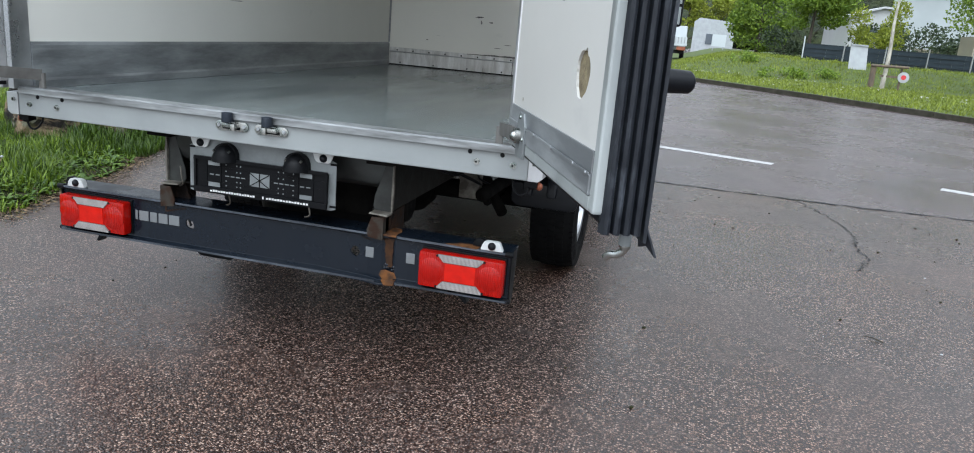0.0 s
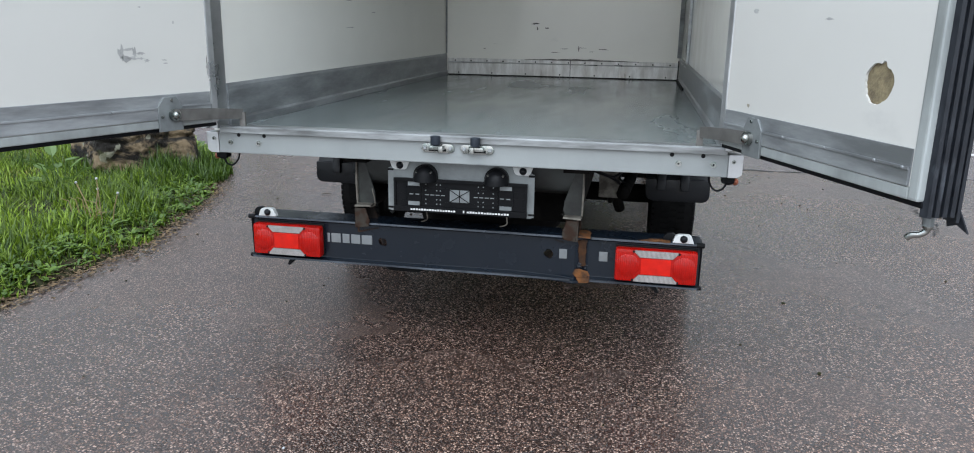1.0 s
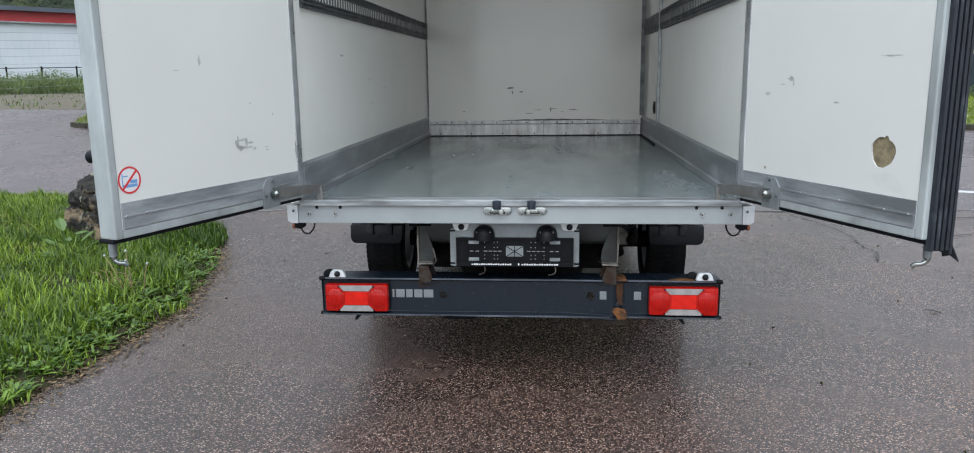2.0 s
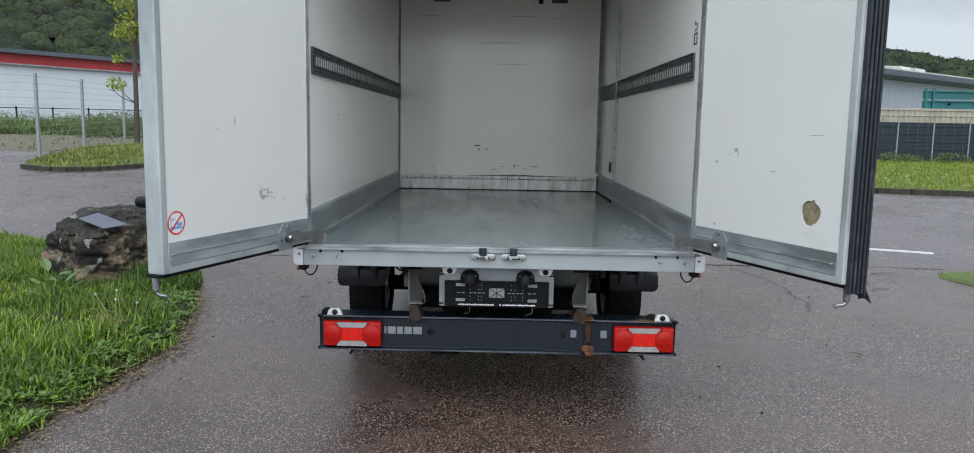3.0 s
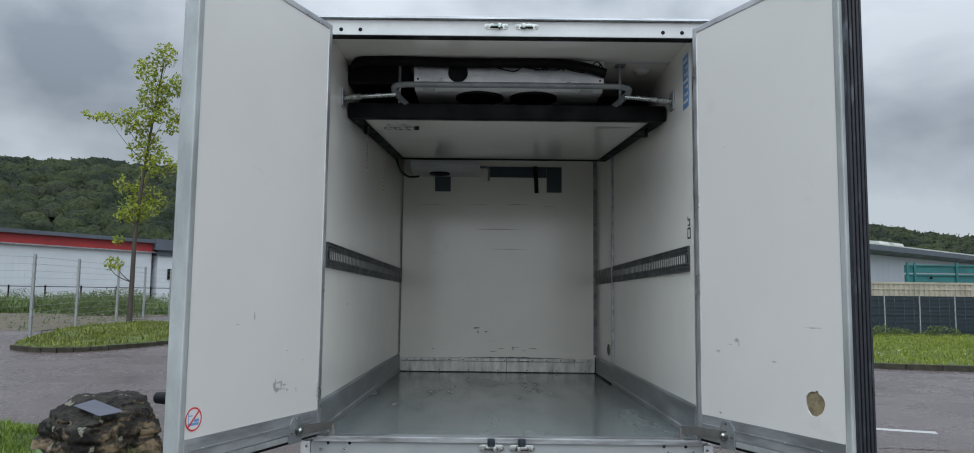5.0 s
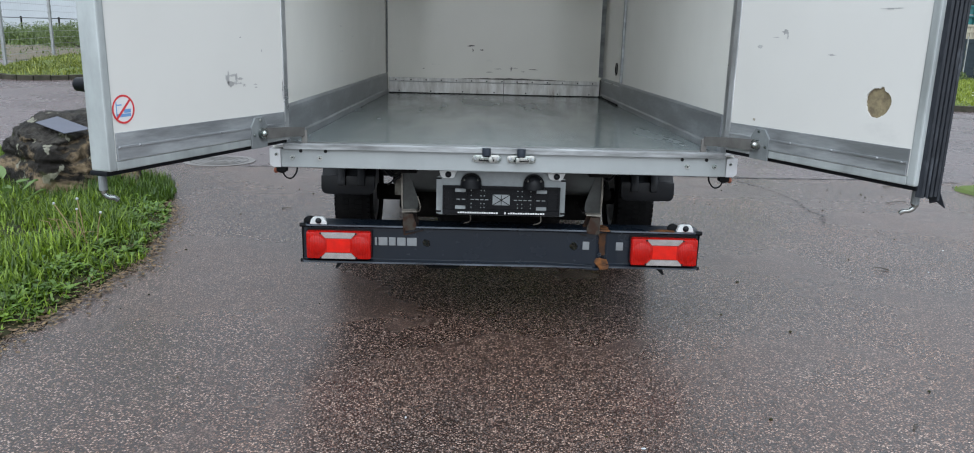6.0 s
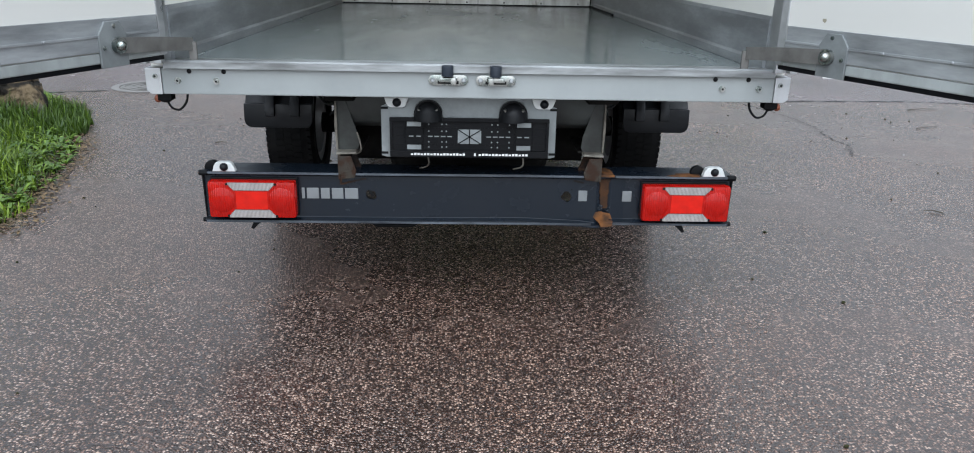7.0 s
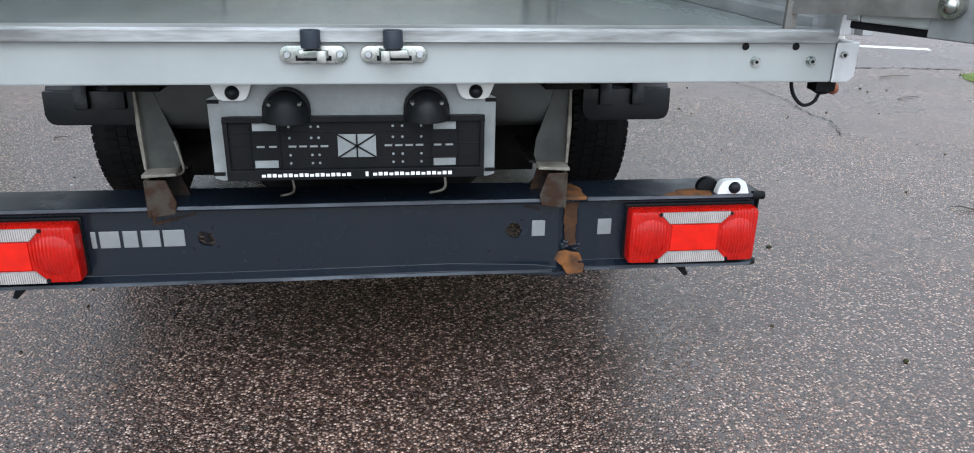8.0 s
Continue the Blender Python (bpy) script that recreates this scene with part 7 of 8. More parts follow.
for k, (x, y, w) in enumerate(((-17.5, 31.0, 1.6), (-21.0, 35.0, 2.2), (-26.0, 33.0, 2.4), (-31.0, 30.0, 2.2), (-19.0, 41.0, 2.4), (-24.0, 43.0, 2.8), (-36.0, 38.0, 3.0), (-30.0, 42.0, 3.0))):
    shrub((x, y), [(0, 0, 0.5, w, 0.9, 0.65), (w * 0.6, 0.3, 0.6, w * 0.5, 0.8, 0.7), (-w * 0.6, -0.3, 0.45, w * 0.5, 0.8, 0.6)], 5200, 0.09, M_SCRUB, "rank green scrub behind the wire fence", 40 + k)
for k, (x, y) in enumerate(((19.0, 33.2), (21.5, 33.0), (24.5, 33.3), (16.5, 33.8))):
    shrub((x, y), [(0, 0, 0.3, 0.9, 0.35, 0.32), (0.8, 0, 0.22, 0.6, 0.3, 0.25)], 1100, 0.1, M_SCRUB, "low weeds along the foot of the fence", 60 + k)
for k, (x, y) in enumerate(((4.6, 30.5), (5.4, 31.0), (6.6, 31.5), (3.6, 33.0))):
    shrub((x, y), [(0, 0, 0.25, 0.5, 0.4, 0.28), (0.4, 0, 0.2, 0.35, 0.3, 0.22)], 500, 0.13, M_LEAF, "clump of tall weeds in the meadow", 70 + k)

# grass
NEAR_GRASS = [p for p in LEFT_VERGE]
def mown(x, y):
    """The thin, yellowed turf beyond the lush strip along the asphalt."""
    return smooth_step(3.5, 4.3, -x + 0.35 * noise.noise((x * 2, y * 2, 3.0))) * smooth_step(-0.3, 0.5, y)


blades("grass_near", NEAR_GRASS, 78000, 0.135, M_GRASS, "lush wet green grass beside the asphalt", 1, 0.07, 0.05, 1.15, 0.0044, keep=lambda x, y: x > -6.6 and 0.35 * mown(x, y) < noise.noise((x * 31, y * 31, 8.0)) + 0.45)
blades("grass_yellowed", NEAR_GRASS, 9000, 0.075, M_GRASS_YELLOW, "thin yellowed turf before the boulder", 17, 0.07, 0.05, 1.5, 0.005, keep=lambda x, y: x > -6.6 and mown(x, y) > 0.4)
ROCK_FOOT = [tuple(p) for p in spline([(-4.5, 2.5), (-3.9, 2.2), (-3.3, 2.2), (-2.75, 2.45), (-2.7, 3.0), (-3.1, 3.5), (-3.6, 2.7), (-4.2, 2.9)], 4, True)]
blades("grass_tall", ROCK_FOOT, 5200, 0.26, M_GRASS_DEEP, "tall dark green grass round the foot of the boulder", 31, 0.07, 0.05, 0.8, 0.0045)
blades("grass_island", ISLAND, 15000, 0.15, M_GRASS_ISLAND, "patchy yellow-green grass on the island", 2, 0.1, 0.05, 1.3, 0.011)
blades("grass_small", SMALL_PATCH, 6000, 0.055, M_GRASS, "short grass patch", 3, 0.05, 0.02, 1.0, 0.006)
MEADOW_NEAR = RIGHT_KERB + [(-6.0, 44.0), (8.0, 47.0), (30.0, 36.0), (30.0, 14.2)]
blades("grass_meadow", MEADOW_NEAR, 150000, 0.14, M_GRASS_FAR, "long meadow grass behind the kerb", 4, 0.12, 0.0, 1.3, 0.0095)
blades("grass_dirt", LEFT_DIRT, 3000, 0.16, M_SCRUB, "sparse weeds on bare earth", 6, 0.02, 0.0, 1.0, 0.02)
blades("grass_field", LEFT_FIELD, 52000, 0.6, M_GRASS_FIELD, "rank grass behind the wire fence", 5, 0.1, 0.1, 1.2, 0.022, keep=lambda x, y: y < 46 and x > -46)


def weeds(count, seed):
    """Broad dandelion leaves in rosettes among the grass."""
    rng = random.Random(seed)
    v, f, made = [], [], 0
    while made < count:
        x, y = rng.uniform(-5.5, -2.2), rng.uniform(-3.0, 5.0)
        if not inside(x, y, LEFT_VERGE) or rng.random() > 0.35 + 0.5 * noise.noise((x, y, 5.0)) + (0.4 if edge_distance(x, y, LEFT_VERGE) < 0.5 else 0):
            continue
        made += 1
        z = 0.06 * smooth_step(-0.05, 0.3, edge_distance(x, y, LEFT_VERGE))
        for j in range(rng.randrange(5, 10)):
            a, L, w = rng.uniform(0, 6.283), rng.uniform(0.03, 0.085), rng.uniform(0.006, 0.014)
            dx, dy, up = math.cos(a), math.sin(a), rng.uniform(0.25, 0.9)
            k = len(v)
            for t, ww, h in ((0, 0.25, 0), (0.35, 0.8, 0.5), (0.7, 1.0, 0.75), (1.0, 0.1, 0.7)):
                v.append((x + dx * L * t - dy * w * ww, y + dy * L * t + dx * w * ww, z + up * L * h))
                v.append((x + dx * L * t + dy * w * ww, y + dy * L * t - dx * w * ww, z + up * L * h))
            f += [(k + i, k + i + 1, k + i + 3, k + i + 2) for i in (0, 2, 4)]
    return stuff("weed_leaves", v, f, M_WEED, "broad dandelion and dock leaves in the grass", "weeds")


weeds(2900, 9)


def litter(count, seed):
    """Brown dead leaves and crumbs of soil along the ragged edge of the verge."""
    rng = random.Random(seed)
    v, f = [], []
    n = len(LEFT_VERGE)
    near = [i for i in range(n) if LEFT_VERGE[i][0] > -3.6 and -1.4 < LEFT_VERGE[i][1] < 4.2]
    for _ in range(count):
        i = rng.choice(near)
        p, q = LEFT_VERGE[i], LEFT_VERGE[(i + 1) % n]
        t, o = rng.random(), rng.gauss(0.0, 0.07)
        x, y = p[0] + (q[0] - p[0]) * t + o + 0.02, p[1] + (q[1] - p[1]) * t
        s, a = rng.uniform(0.004, 0.02), rng.uniform(0, 6.283)
        z = 0.006 + 0.05 * smooth_step(0.0, -0.25, o) + rng.uniform(0, 0.008)
        k = len(v)
        for b, r in ((0, 1.0), (1.4, 0.55), (3.1, 0.9), (4.6, 0.5)):
            v.append((x + s * r * math.cos(a + b), y + s * r * math.sin(a + b), z + rng.uniform(-0.003, 0.006)))
        f.append((k, k + 1, k + 2, k + 3))
    return stuff("leaf_litter", v, f, M_LITTER, "brown dead leaves along the edge of the grass", "litter")


litter(2600, 19)


def grit(name, count, lo, hi, material, label, seed):
    """Loose crumbs scattered over the yard, each a small uneven lump."""
    rng = random.Random(seed)
    sh = Shape()
    for _ in range(count):
        x, y, r = rng.uniform(-2.0, 4.2), rng.uniform(-2.6, 4.4), rng.uniform(lo, hi)
        m = Matrix.Translation((x, y, r * 0.3)) @ Matrix.Rotation(rng.uniform(0, 6.28), 4, "Z") @ Matrix.Diagonal((1.0, rng.uniform(0.4, 0.9), rng.uniform(0.4, 0.7), 1.0))
        sh.dome((0, 0, 0), r, r, r, 6, False, m)
    return stuff(name, sh.v, sh.f, material, label, "litter")


def daisies(count, seed):
    """Small white flower heads standing in loose drifts among the meadow grass near the kerb."""
    rng = random.Random(seed)
    v, f = [], []
    while len(f) < count:
        p = rng.choice(RIGHT_KERB[9:])
        x, y = p[0] + rng.uniform(0.3, 5.0), p[1] + rng.uniform(0.3, 5.0)
        if not inside(x, y, MEADOW) or noise.noise((x * 0.9, y * 0.9, 2.0)) < 0.12:
            continue
        k, r, z = len(v), rng.uniform(0.014, 0.03), ground_z(x, y) + rng.uniform(0.2, 0.28)
        v += [(x + r * math.cos(a * 1.0472), y + r * math.sin(a * 1.0472), z + rng.uniform(-0.01, 0.01)) for a in range(6)]
        f.append(tuple(range(k, k + 6)))
    return stuff("daisies", v, f, M_PRINT, "small white daisies in the meadow grass", "flowers")


daisies(170, 51)
grit("dark_crumbs", 120, 0.004, 0.011, M_SOIL, "dark crumbs of soil strewn on the asphalt", 41)
grit("pale_chips", 26, 0.003, 0.009, M_BOARD, "pale chips strewn on the asphalt", 42)
for k, (x, y, a, L) in enumerate(((2.49, 1.2, 2.6, 0.09), (3.6, 3.4, 0.4, 0.25), (1.5, -0.9, 0.9, 0.06), (-1.7, 2.6, 0.2, 0.08), (4.0, 4.25, 0.2, 0.3))):
    c_, s__ = math.cos(a), math.sin(a)
    single("twig", Shape().tube([(x, y, 0.006), (x + 0.5 * L * c_, y + 0.5 * L * s__ + 0.01, 0.01), (x + L * c_, y + L * s__, 0.006)], [0.004, 0.003, 0.002], 6), M_BARK, "small dark twig lying on the asphalt", "twig", "twigs on the asphalt")
# dandelion clocks and dry stalks near the boulder
rng_ = random.Random(12)
for x, y, tip in ((-2.6, 1.18, (-2.79, 1.3, 0.293)), (-2.57, 1.22, (-2.64, 1.3, 0.326)), (-2.5, 1.22, (-2.5, 1.3, 0.241)), (-2.63, 1.24, (-2.67, 1.34, 0.25))):
    d = tagged(empty("dandelion", (x, y, 0.06)), "white dandelion seed head on a thin stalk", "weed", "dandelions by the boulder")
    mid_ = (0.55 * x + 0.45 * tip[0], 0.55 * y + 0.45 * tip[1], 0.05 + 0.6 * (tip[2] - 0.05))
    part("stalk", Shape().tube([(x, y, 0.05), mid_, tip], 0.0032, 5), M_DRY, d)
    part("seed_head", Shape().dome(tip, 0.009, 0.009, 0.009, 8, False), M_BOARD, d, "", 0, True)
for k in range(6):
    x, y = -2.6 + rng_.uniform(-0.12, 0.12), 1.2 + rng_.uniform(-0.1, 0.1)
    a = rng_.uniform(2.2, 3.6) if k < 5 else rng_.uniform(-0.5, 0.8)
    h = rng_.uniform(0.1, 0.2)
    single("dry_stalk", Shape().tube([(x, y, 0.04), (x + 0.07 * math.cos(a), y + 0.03, 0.05 + h * 0.8), (x + 0.16 * math.cos(a), y + 0.05, 0.05 + h * 0.85)], [0.004, 0.003, 0.0015], 5), M_DRY, "dry straw-coloured stalk in the grass", "weed", "dry stalks by the verge")


dock = tagged(empty("dock_plant", (-3.44, 1.9, 0.08)), "broad-leaved green dock plant before the boulder", "plant")
for k in range(11):
    a, L, w = rng_.uniform(0, 6.283), rng_.uniform(0.09, 0.15), rng_.uniform(0.028, 0.045)
    ca, sa, h0 = math.cos(a), math.sin(a), rng_.uniform(0.06, 0.24)
    x0, y0 = -3.44 + 0.05 * ca, 1.9 + 0.05 * sa
    lf = Shape().tube([(x0, y0, 0.08), (x0 + 0.04 * ca, y0 + 0.04 * sa, 0.08 + h0)], 0.004, 5)
    pts, rise = [], rng_.uniform(0.0, 0.09)
    for t, ww, dz in ((0, 0.25, 0), (0.25, 0.9, 0.3 * rise), (0.5, 1.0, 0.6 * rise), (0.78, 0.65, 0.85 * rise), (1.0, 0.05, 0.9 * rise)):
        cx, cy, cz = x0 + (0.04 + L * t) * ca, y0 + (0.04 + L * t) * sa, 0.08 + h0 + dz
        pts += [(cx - sa * w * ww, cy + ca * w * ww, cz + 0.012), (cx, cy, cz), (cx + sa * w * ww, cy - ca * w * ww, cz + 0.012)]
    lf.add(pts, [f for i in range(4) for f in ((3 * i, 3 * i + 1, 3 * i + 4, 3 * i + 3), (3 * i + 1, 3 * i + 2, 3 * i + 5, 3 * i + 4))])
    part("leaf", lf, M_DOCK, dock)

# ---- boulder with a slate sheet on it ----
def boulder():
    """A block of layered sandstone with one corner to the road: sloping dark top, ledge, broken tan foot."""
    bm = bmesh.new()
    bmesh.ops.create_icosphere(bm, subdivisions=6, radius=1.0)
    mid = Vector((-3.6, 2.98, 0.28))
    planes = [((-0.61, -0.79, 0.12), (-3.82, 2.68, 0.2)), ((0.74, -0.66, 0.14), (-3.26, 2.72, 0.2)), ((-0.85, 0.5, 0.1), (-4.12, 3.05, 0.2)), ((0.75, 0.66, 0.15), (-3.15, 3.25, 0.2)), ((-0.2, 0.97, 0.2), (-3.7, 3.55, 0.2)), ((0.05, -0.46, 0.88), (-3.48, 2.5, 0.43)), ((0, 0, 1), (0, 0, 0.675)), ((-0.45, -0.35, 0.82), (-3.95, 2.82, 0.5)), ((0.6, -0.1, 0.8), (-3.2, 3.05, 0.55)), ((0.1, -1, 0.0), (-3.5, 2.44, 0.3)), ((0, 0, -1), (0, 0, -0.1))]
    planes = [(Vector(n).normalized(), Vector(p)) for n, p in planes]
    planes = [(n, n.dot(p - mid)) for n, p in planes]
    for v in bm.verts:
        p = v.co.copy()
        k = sum((max(n.dot(p), 0.0) / d) ** 14 for n, d in planes) ** (-1 / 14)
        q = p * k
        wob = 0.07 * noise.noise(p * 2.3 + Vector((3, 1, 2))) + 0.05 * (0.5 - 2 * abs(noise.noise(p * 5.0))) + 0.03 * (0.5 - 2 * abs(noise.noise(p * 12.0 + Vector((4, 4, 4))))) + 0.018 * noise.noise(p * 25) + 0.01 * noise.noise(p * 50)
        q *= 1 + wob
        h = q.z + 0.05 * noise.noise(Vector((p.x * 2.0, p.y * 2.0, 3.0)))
        cutting = 0.6 + 1.2 * noise.noise(Vector((p.x * 2.2, p.y * 2.2, 8.0)))
        # the harder beds stand proud, soft ones are washed back
        cut = math.exp(-((h - 0.07) / 0.018) ** 2) * 0.10 * cutting + math.exp(-((h - 0.22) / 0.014) ** 2) * 0.09 * cutting + math.exp(-((h - 0.33) / 0.012) ** 2) * 0.05
        q.x *= 1 - cut
        q.y *= 1 - cut
        v.co = mid + q
    me = bpy.data.meshes.new("boulder")
    bm.to_mesh(me)
    bm.free()
    me.polygons.foreach_set("use_smooth", [True] * len(me.polygons))
    me.materials.append(M_ROCK)
    return tagged(new("boulder", me), "dark weathered sandstone boulder with mossy cracks", "boulder")


boulder()
# a stiff grey sheet lies on the sloping top
c4 = [Vector((-3.71, 2.79, 0.625)), Vector((-3.41, 2.65, 0.56)), Vector((-3.22, 2.70, 0.595)), Vector((-3.56, 2.85, 0.672))]
up = Vector((0, -0.2, 0.98)) * 0.005
single("paper_sheet", Shape().add([tuple(p) for p in c4] + [tuple(p + up) for p in c4], [(3, 2, 1, 0), (4, 5, 6, 7), (0, 1, 5, 4), (1, 2, 6, 5), (2, 3, 7, 6), (3, 0, 4, 7)]), M_SLATE, "grey wet sheet lying on the boulder", "sheet")


# ---- fences ----
def wire_fence():
    a, b = Vector((-10.6, 8.8)), Vector((-12.6, 17.1))
    pts = [Vector((-15.2, 29.8)) + Vector((-0.6, 4.2)), Vector((-15.2, 29.8)), Vector((-14.4, 25.7)), Vector((-13.66, 21.4)), Vector((-12.6, 17.1)), Vector((-13.6, 13.4)), Vector((-19.0, 12.5)), Vector((-25.0, 12.2))]
    thing = tagged(empty("wire_fence", (pts[0].x, pts[0].y, ground_z(*pts[0]))), "galvanised wire-mesh fence with square posts", "fence")
    H = 2.2
    for p in pts:
        z = ground_z(*p)
        s = Shape().box(p.x - 0.035, p.x + 0.035, p.y - 0.035, p.y + 0.035, z - 0.1, z + H + 0.06)
        for k in range(11):
            s.box(p.x - 0.045, p.x + 0.045, p.y - 0.045, p.y + 0.045, z + 0.15 + k * 0.2, z + 0.19 + k * 0.2)
        part("post", s, M_FENCE, thing, "", 0.004)
    for p, q in zip(pts, pts[1:]):
        d = q - p
        L = d.length
        zp, zq = ground_z(*p), ground_z(*q)
        m = Matrix.Translation((p.x, p.y, zp)) @ Matrix.Rotation(math.atan2(d.y, d.x), 4, "Z") @ Matrix.Rotation(-math.atan2(zq - zp, L), 4, "Y")
        s = Shape()
        for k in range(12):
            z = 0.06 + k * (H - 0.08) / 11
            for o in (-0.008, 0.008):
                s.box(0.04, L - 0.04, o - 0.003, o + 0.003, z - 0.003, z + 0.003, m)
        n = int(L / 0.1)
        for k in range(0, n, 2):
            s.box(0.05 + k * 0.1 - 0.0007, 0.05 + k * 0.1 + 0.0007, -0.0007, 0.0007, 0.06, H, m)
        part("mesh_panel", s, M_FENCE, thing)


wire_fence()
yard = tagged(empty("steel_fence", (-25, 46, 0.7)), "low dark steel fence before a white hall", "fence")
for i in range(14):
    x, y = -44.0 + i * 2.2, 46.0 + 0.55 * i
    part("post", Shape().box(x - 0.04, x + 0.04, y - 0.04, y + 0.04, 0.6, 2.3), M_UNDER, yard)
part("rail", Shape().tube([(-44, 46, 2.2), (-15.4, 53.15, 2.2)], 0.025, 6).tube([(-44, 46, 1.2), (-15.4, 53.15, 1.2)], 0.025, 6), M_UNDER, yard)


def slat_fence():
    """Mesh fence woven with dark slats: each bay has ten woven strips between two posts."""
    a, b, bay = Vector((6.4, 36.4)), Vector((46.0, 33.4)), 1.72
    d = b - a
    n = int(d.length / bay)
    thing = tagged(empty("slat_fence", (a.x, a.y, 0)), "dark green slat-woven fence with zinc posts", "fence")
    m0 = Matrix.Rotation(math.atan2(d.y, d.x), 4, "Z")
    strip = Shape()
    for k in range(7):
        x0 = 0.03 + k * (bay - 0.06) / 7
        o = 0.008 if k % 2 else -0.008
        strip.box(x0, x0 + (bay - 0.06) / 7, o - 0.003, o + 0.003, 0.0, 0.199)
    strips = [mesh_of("slat", strip, M_SLATFENCE)]
    post = mesh_of("post", Shape().box(-0.022, 0.022, -0.05, -0.012, 0, 2.08), M_FENCE)
    wire = mesh_of("wire", Shape().box(0, bay, -0.006, 0.006, -0.007, 0.007), M_WIRE)
    for i in range(n):
        p = a + d.normalized() * (i * bay)
        m = Matrix.Translation((p.x, p.y, 0.1 - 0.4 * smooth_step(17.0, 12.0, p.x))) @ m0
        repeats("slat", strips[0], thing, [m @ Matrix.Translation((0, 0.012 * (-1) ** k, k * 0.192 + 0.03)) for k in range(10)])
        repeats("wire", wire, thing, [m @ Matrix.Translation((0, -0.03, k * 0.192 + 0.03)) for k in range(11)])
        repeats("post", post, thing, [m])


slat_fence()


# ---- buildings and yard things far off ----
def frame_at(x0, y0, x1, y1, z=0.0):
    d = Vector((x1 - x0, y1 - y0))
    return Matrix.Translation((x0, y0, z)) @ Matrix.Rotation(math.atan2(d.y, d.x), 4, "Z"), d.length


def white_hall():
    m, L = frame_at(-52.5, 34.0, -31.2, 67.0, 0.4)
    thing = tagged(empty("industrial_hall", (-40, 52, 0.55)), "long white hall with a red fascia under a grey roof", "building")
    part("wall", Shape().box(0, L, 0.2, 14, 0, 5.3, m), M_WALL_WHITE, thing, "white panel wall")
    part("fascia", Shape().box(-0.2, L + 0.1, 0.0, 14.2, 5.3, 6.1, m), M_RED_BAND, thing, "dark red fascia")
    part("roof", Shape().box(-0.5, L + 0.5, -0.45, 14.6, 6.1, 6.42, m), M_ROOF, thing, "grey roof edge")
    part("gutter", Shape().box(-0.5, L + 0.5, -0.1, 0.0, 5.22, 5.32, m), M_ALU_DULL, thing)
    m2, L2 = frame_at(-30.9, 67.4, -27.4, 72.0, 0.4)
    part("annexe", Shape().box(0, L2, 0.0, 8, 0, 5.0, m2), M_WALL_WHITE, thing, "white annexe")
    part("annexe_roof", Shape().box(-0.6, L2 + 0.5, -0.6, 8.3, 5.5, 6.5, m2).box(-0.2, L2 + 0.2, -0.2, 8.1, 5.0, 5.5, m2), M_ROOF, thing, "dark grey annexe roof")
    part("sign_board", Shape().box(1.0, 3.2, -0.1, -0.02, 2.8, 3.8, m2), M_UNDER, thing, "dark sign board")


white_hall()


def grey_hall():
    m, L = frame_at(27.0, 57.4, 56.0, 80.6, 0.0)
    thing = tagged(empty("industrial_hall", (40, 70, 0)), "pale grey hall with a dark eave and a light sheet roof", "building")
    part("wall", Shape().box(0, L, 0.6, 16, 0, 6.1, m), M_WALL_GREY, thing, "pale grey panel wall")
    part("gable_wall", Shape().prism([(0.6, 0), (0.6, 6.05), (8.0, 7.55), (16.0, 6.75), (16.0, 0)], -0.03, -0.004, "x", m), M_WALL_WHITE, thing, "white panelled gable end")
    part("eave", Shape().prism([(-0.5, 6.3), (-0.5, 6.75), (0.7, 6.9), (0.7, 6.0)], -0.6, L + 0.5, "x", m), M_ROOF, thing, "dark blue-grey eave")
    part("roof", Shape().prism([(-0.3, 6.78), (-0.3, 6.84), (8.0, 7.7), (16.3, 6.9), (16.3, 6.8)], -0.6, L + 0.5, "x", m), M_ROOF_PALE, thing, "pale weathered sheet roof")
    for i in range(int(L / 0.6)):
        part("roof_rib", Shape().prism([(-0.32, 6.84), (-0.32, 6.9), (8.0, 7.76), (8.0, 7.7)], i * 0.6, i * 0.6 + 0.12, "x", m), M_ROOF_PALE, thing)
    for u in (3.0, 6.2, 13.0, 16.0):
        part("roof_light", Shape().prism([(1.5, 7.0), (1.8, 7.5), (4.0, 7.7), (4.3, 7.3)], u, u + 2.0, "x", m), M_ROOF_PALE, thing, "domed roof light", 0.05)
    for i in range(1, int(L / 1.1)):
        part("panel_joint", Shape().box(i * 1.1 - 0.01, i * 1.1 + 0.01, 0.592, 0.6, 0, 6.0, m), M_WALL_GREY, thing)


grey_hall()


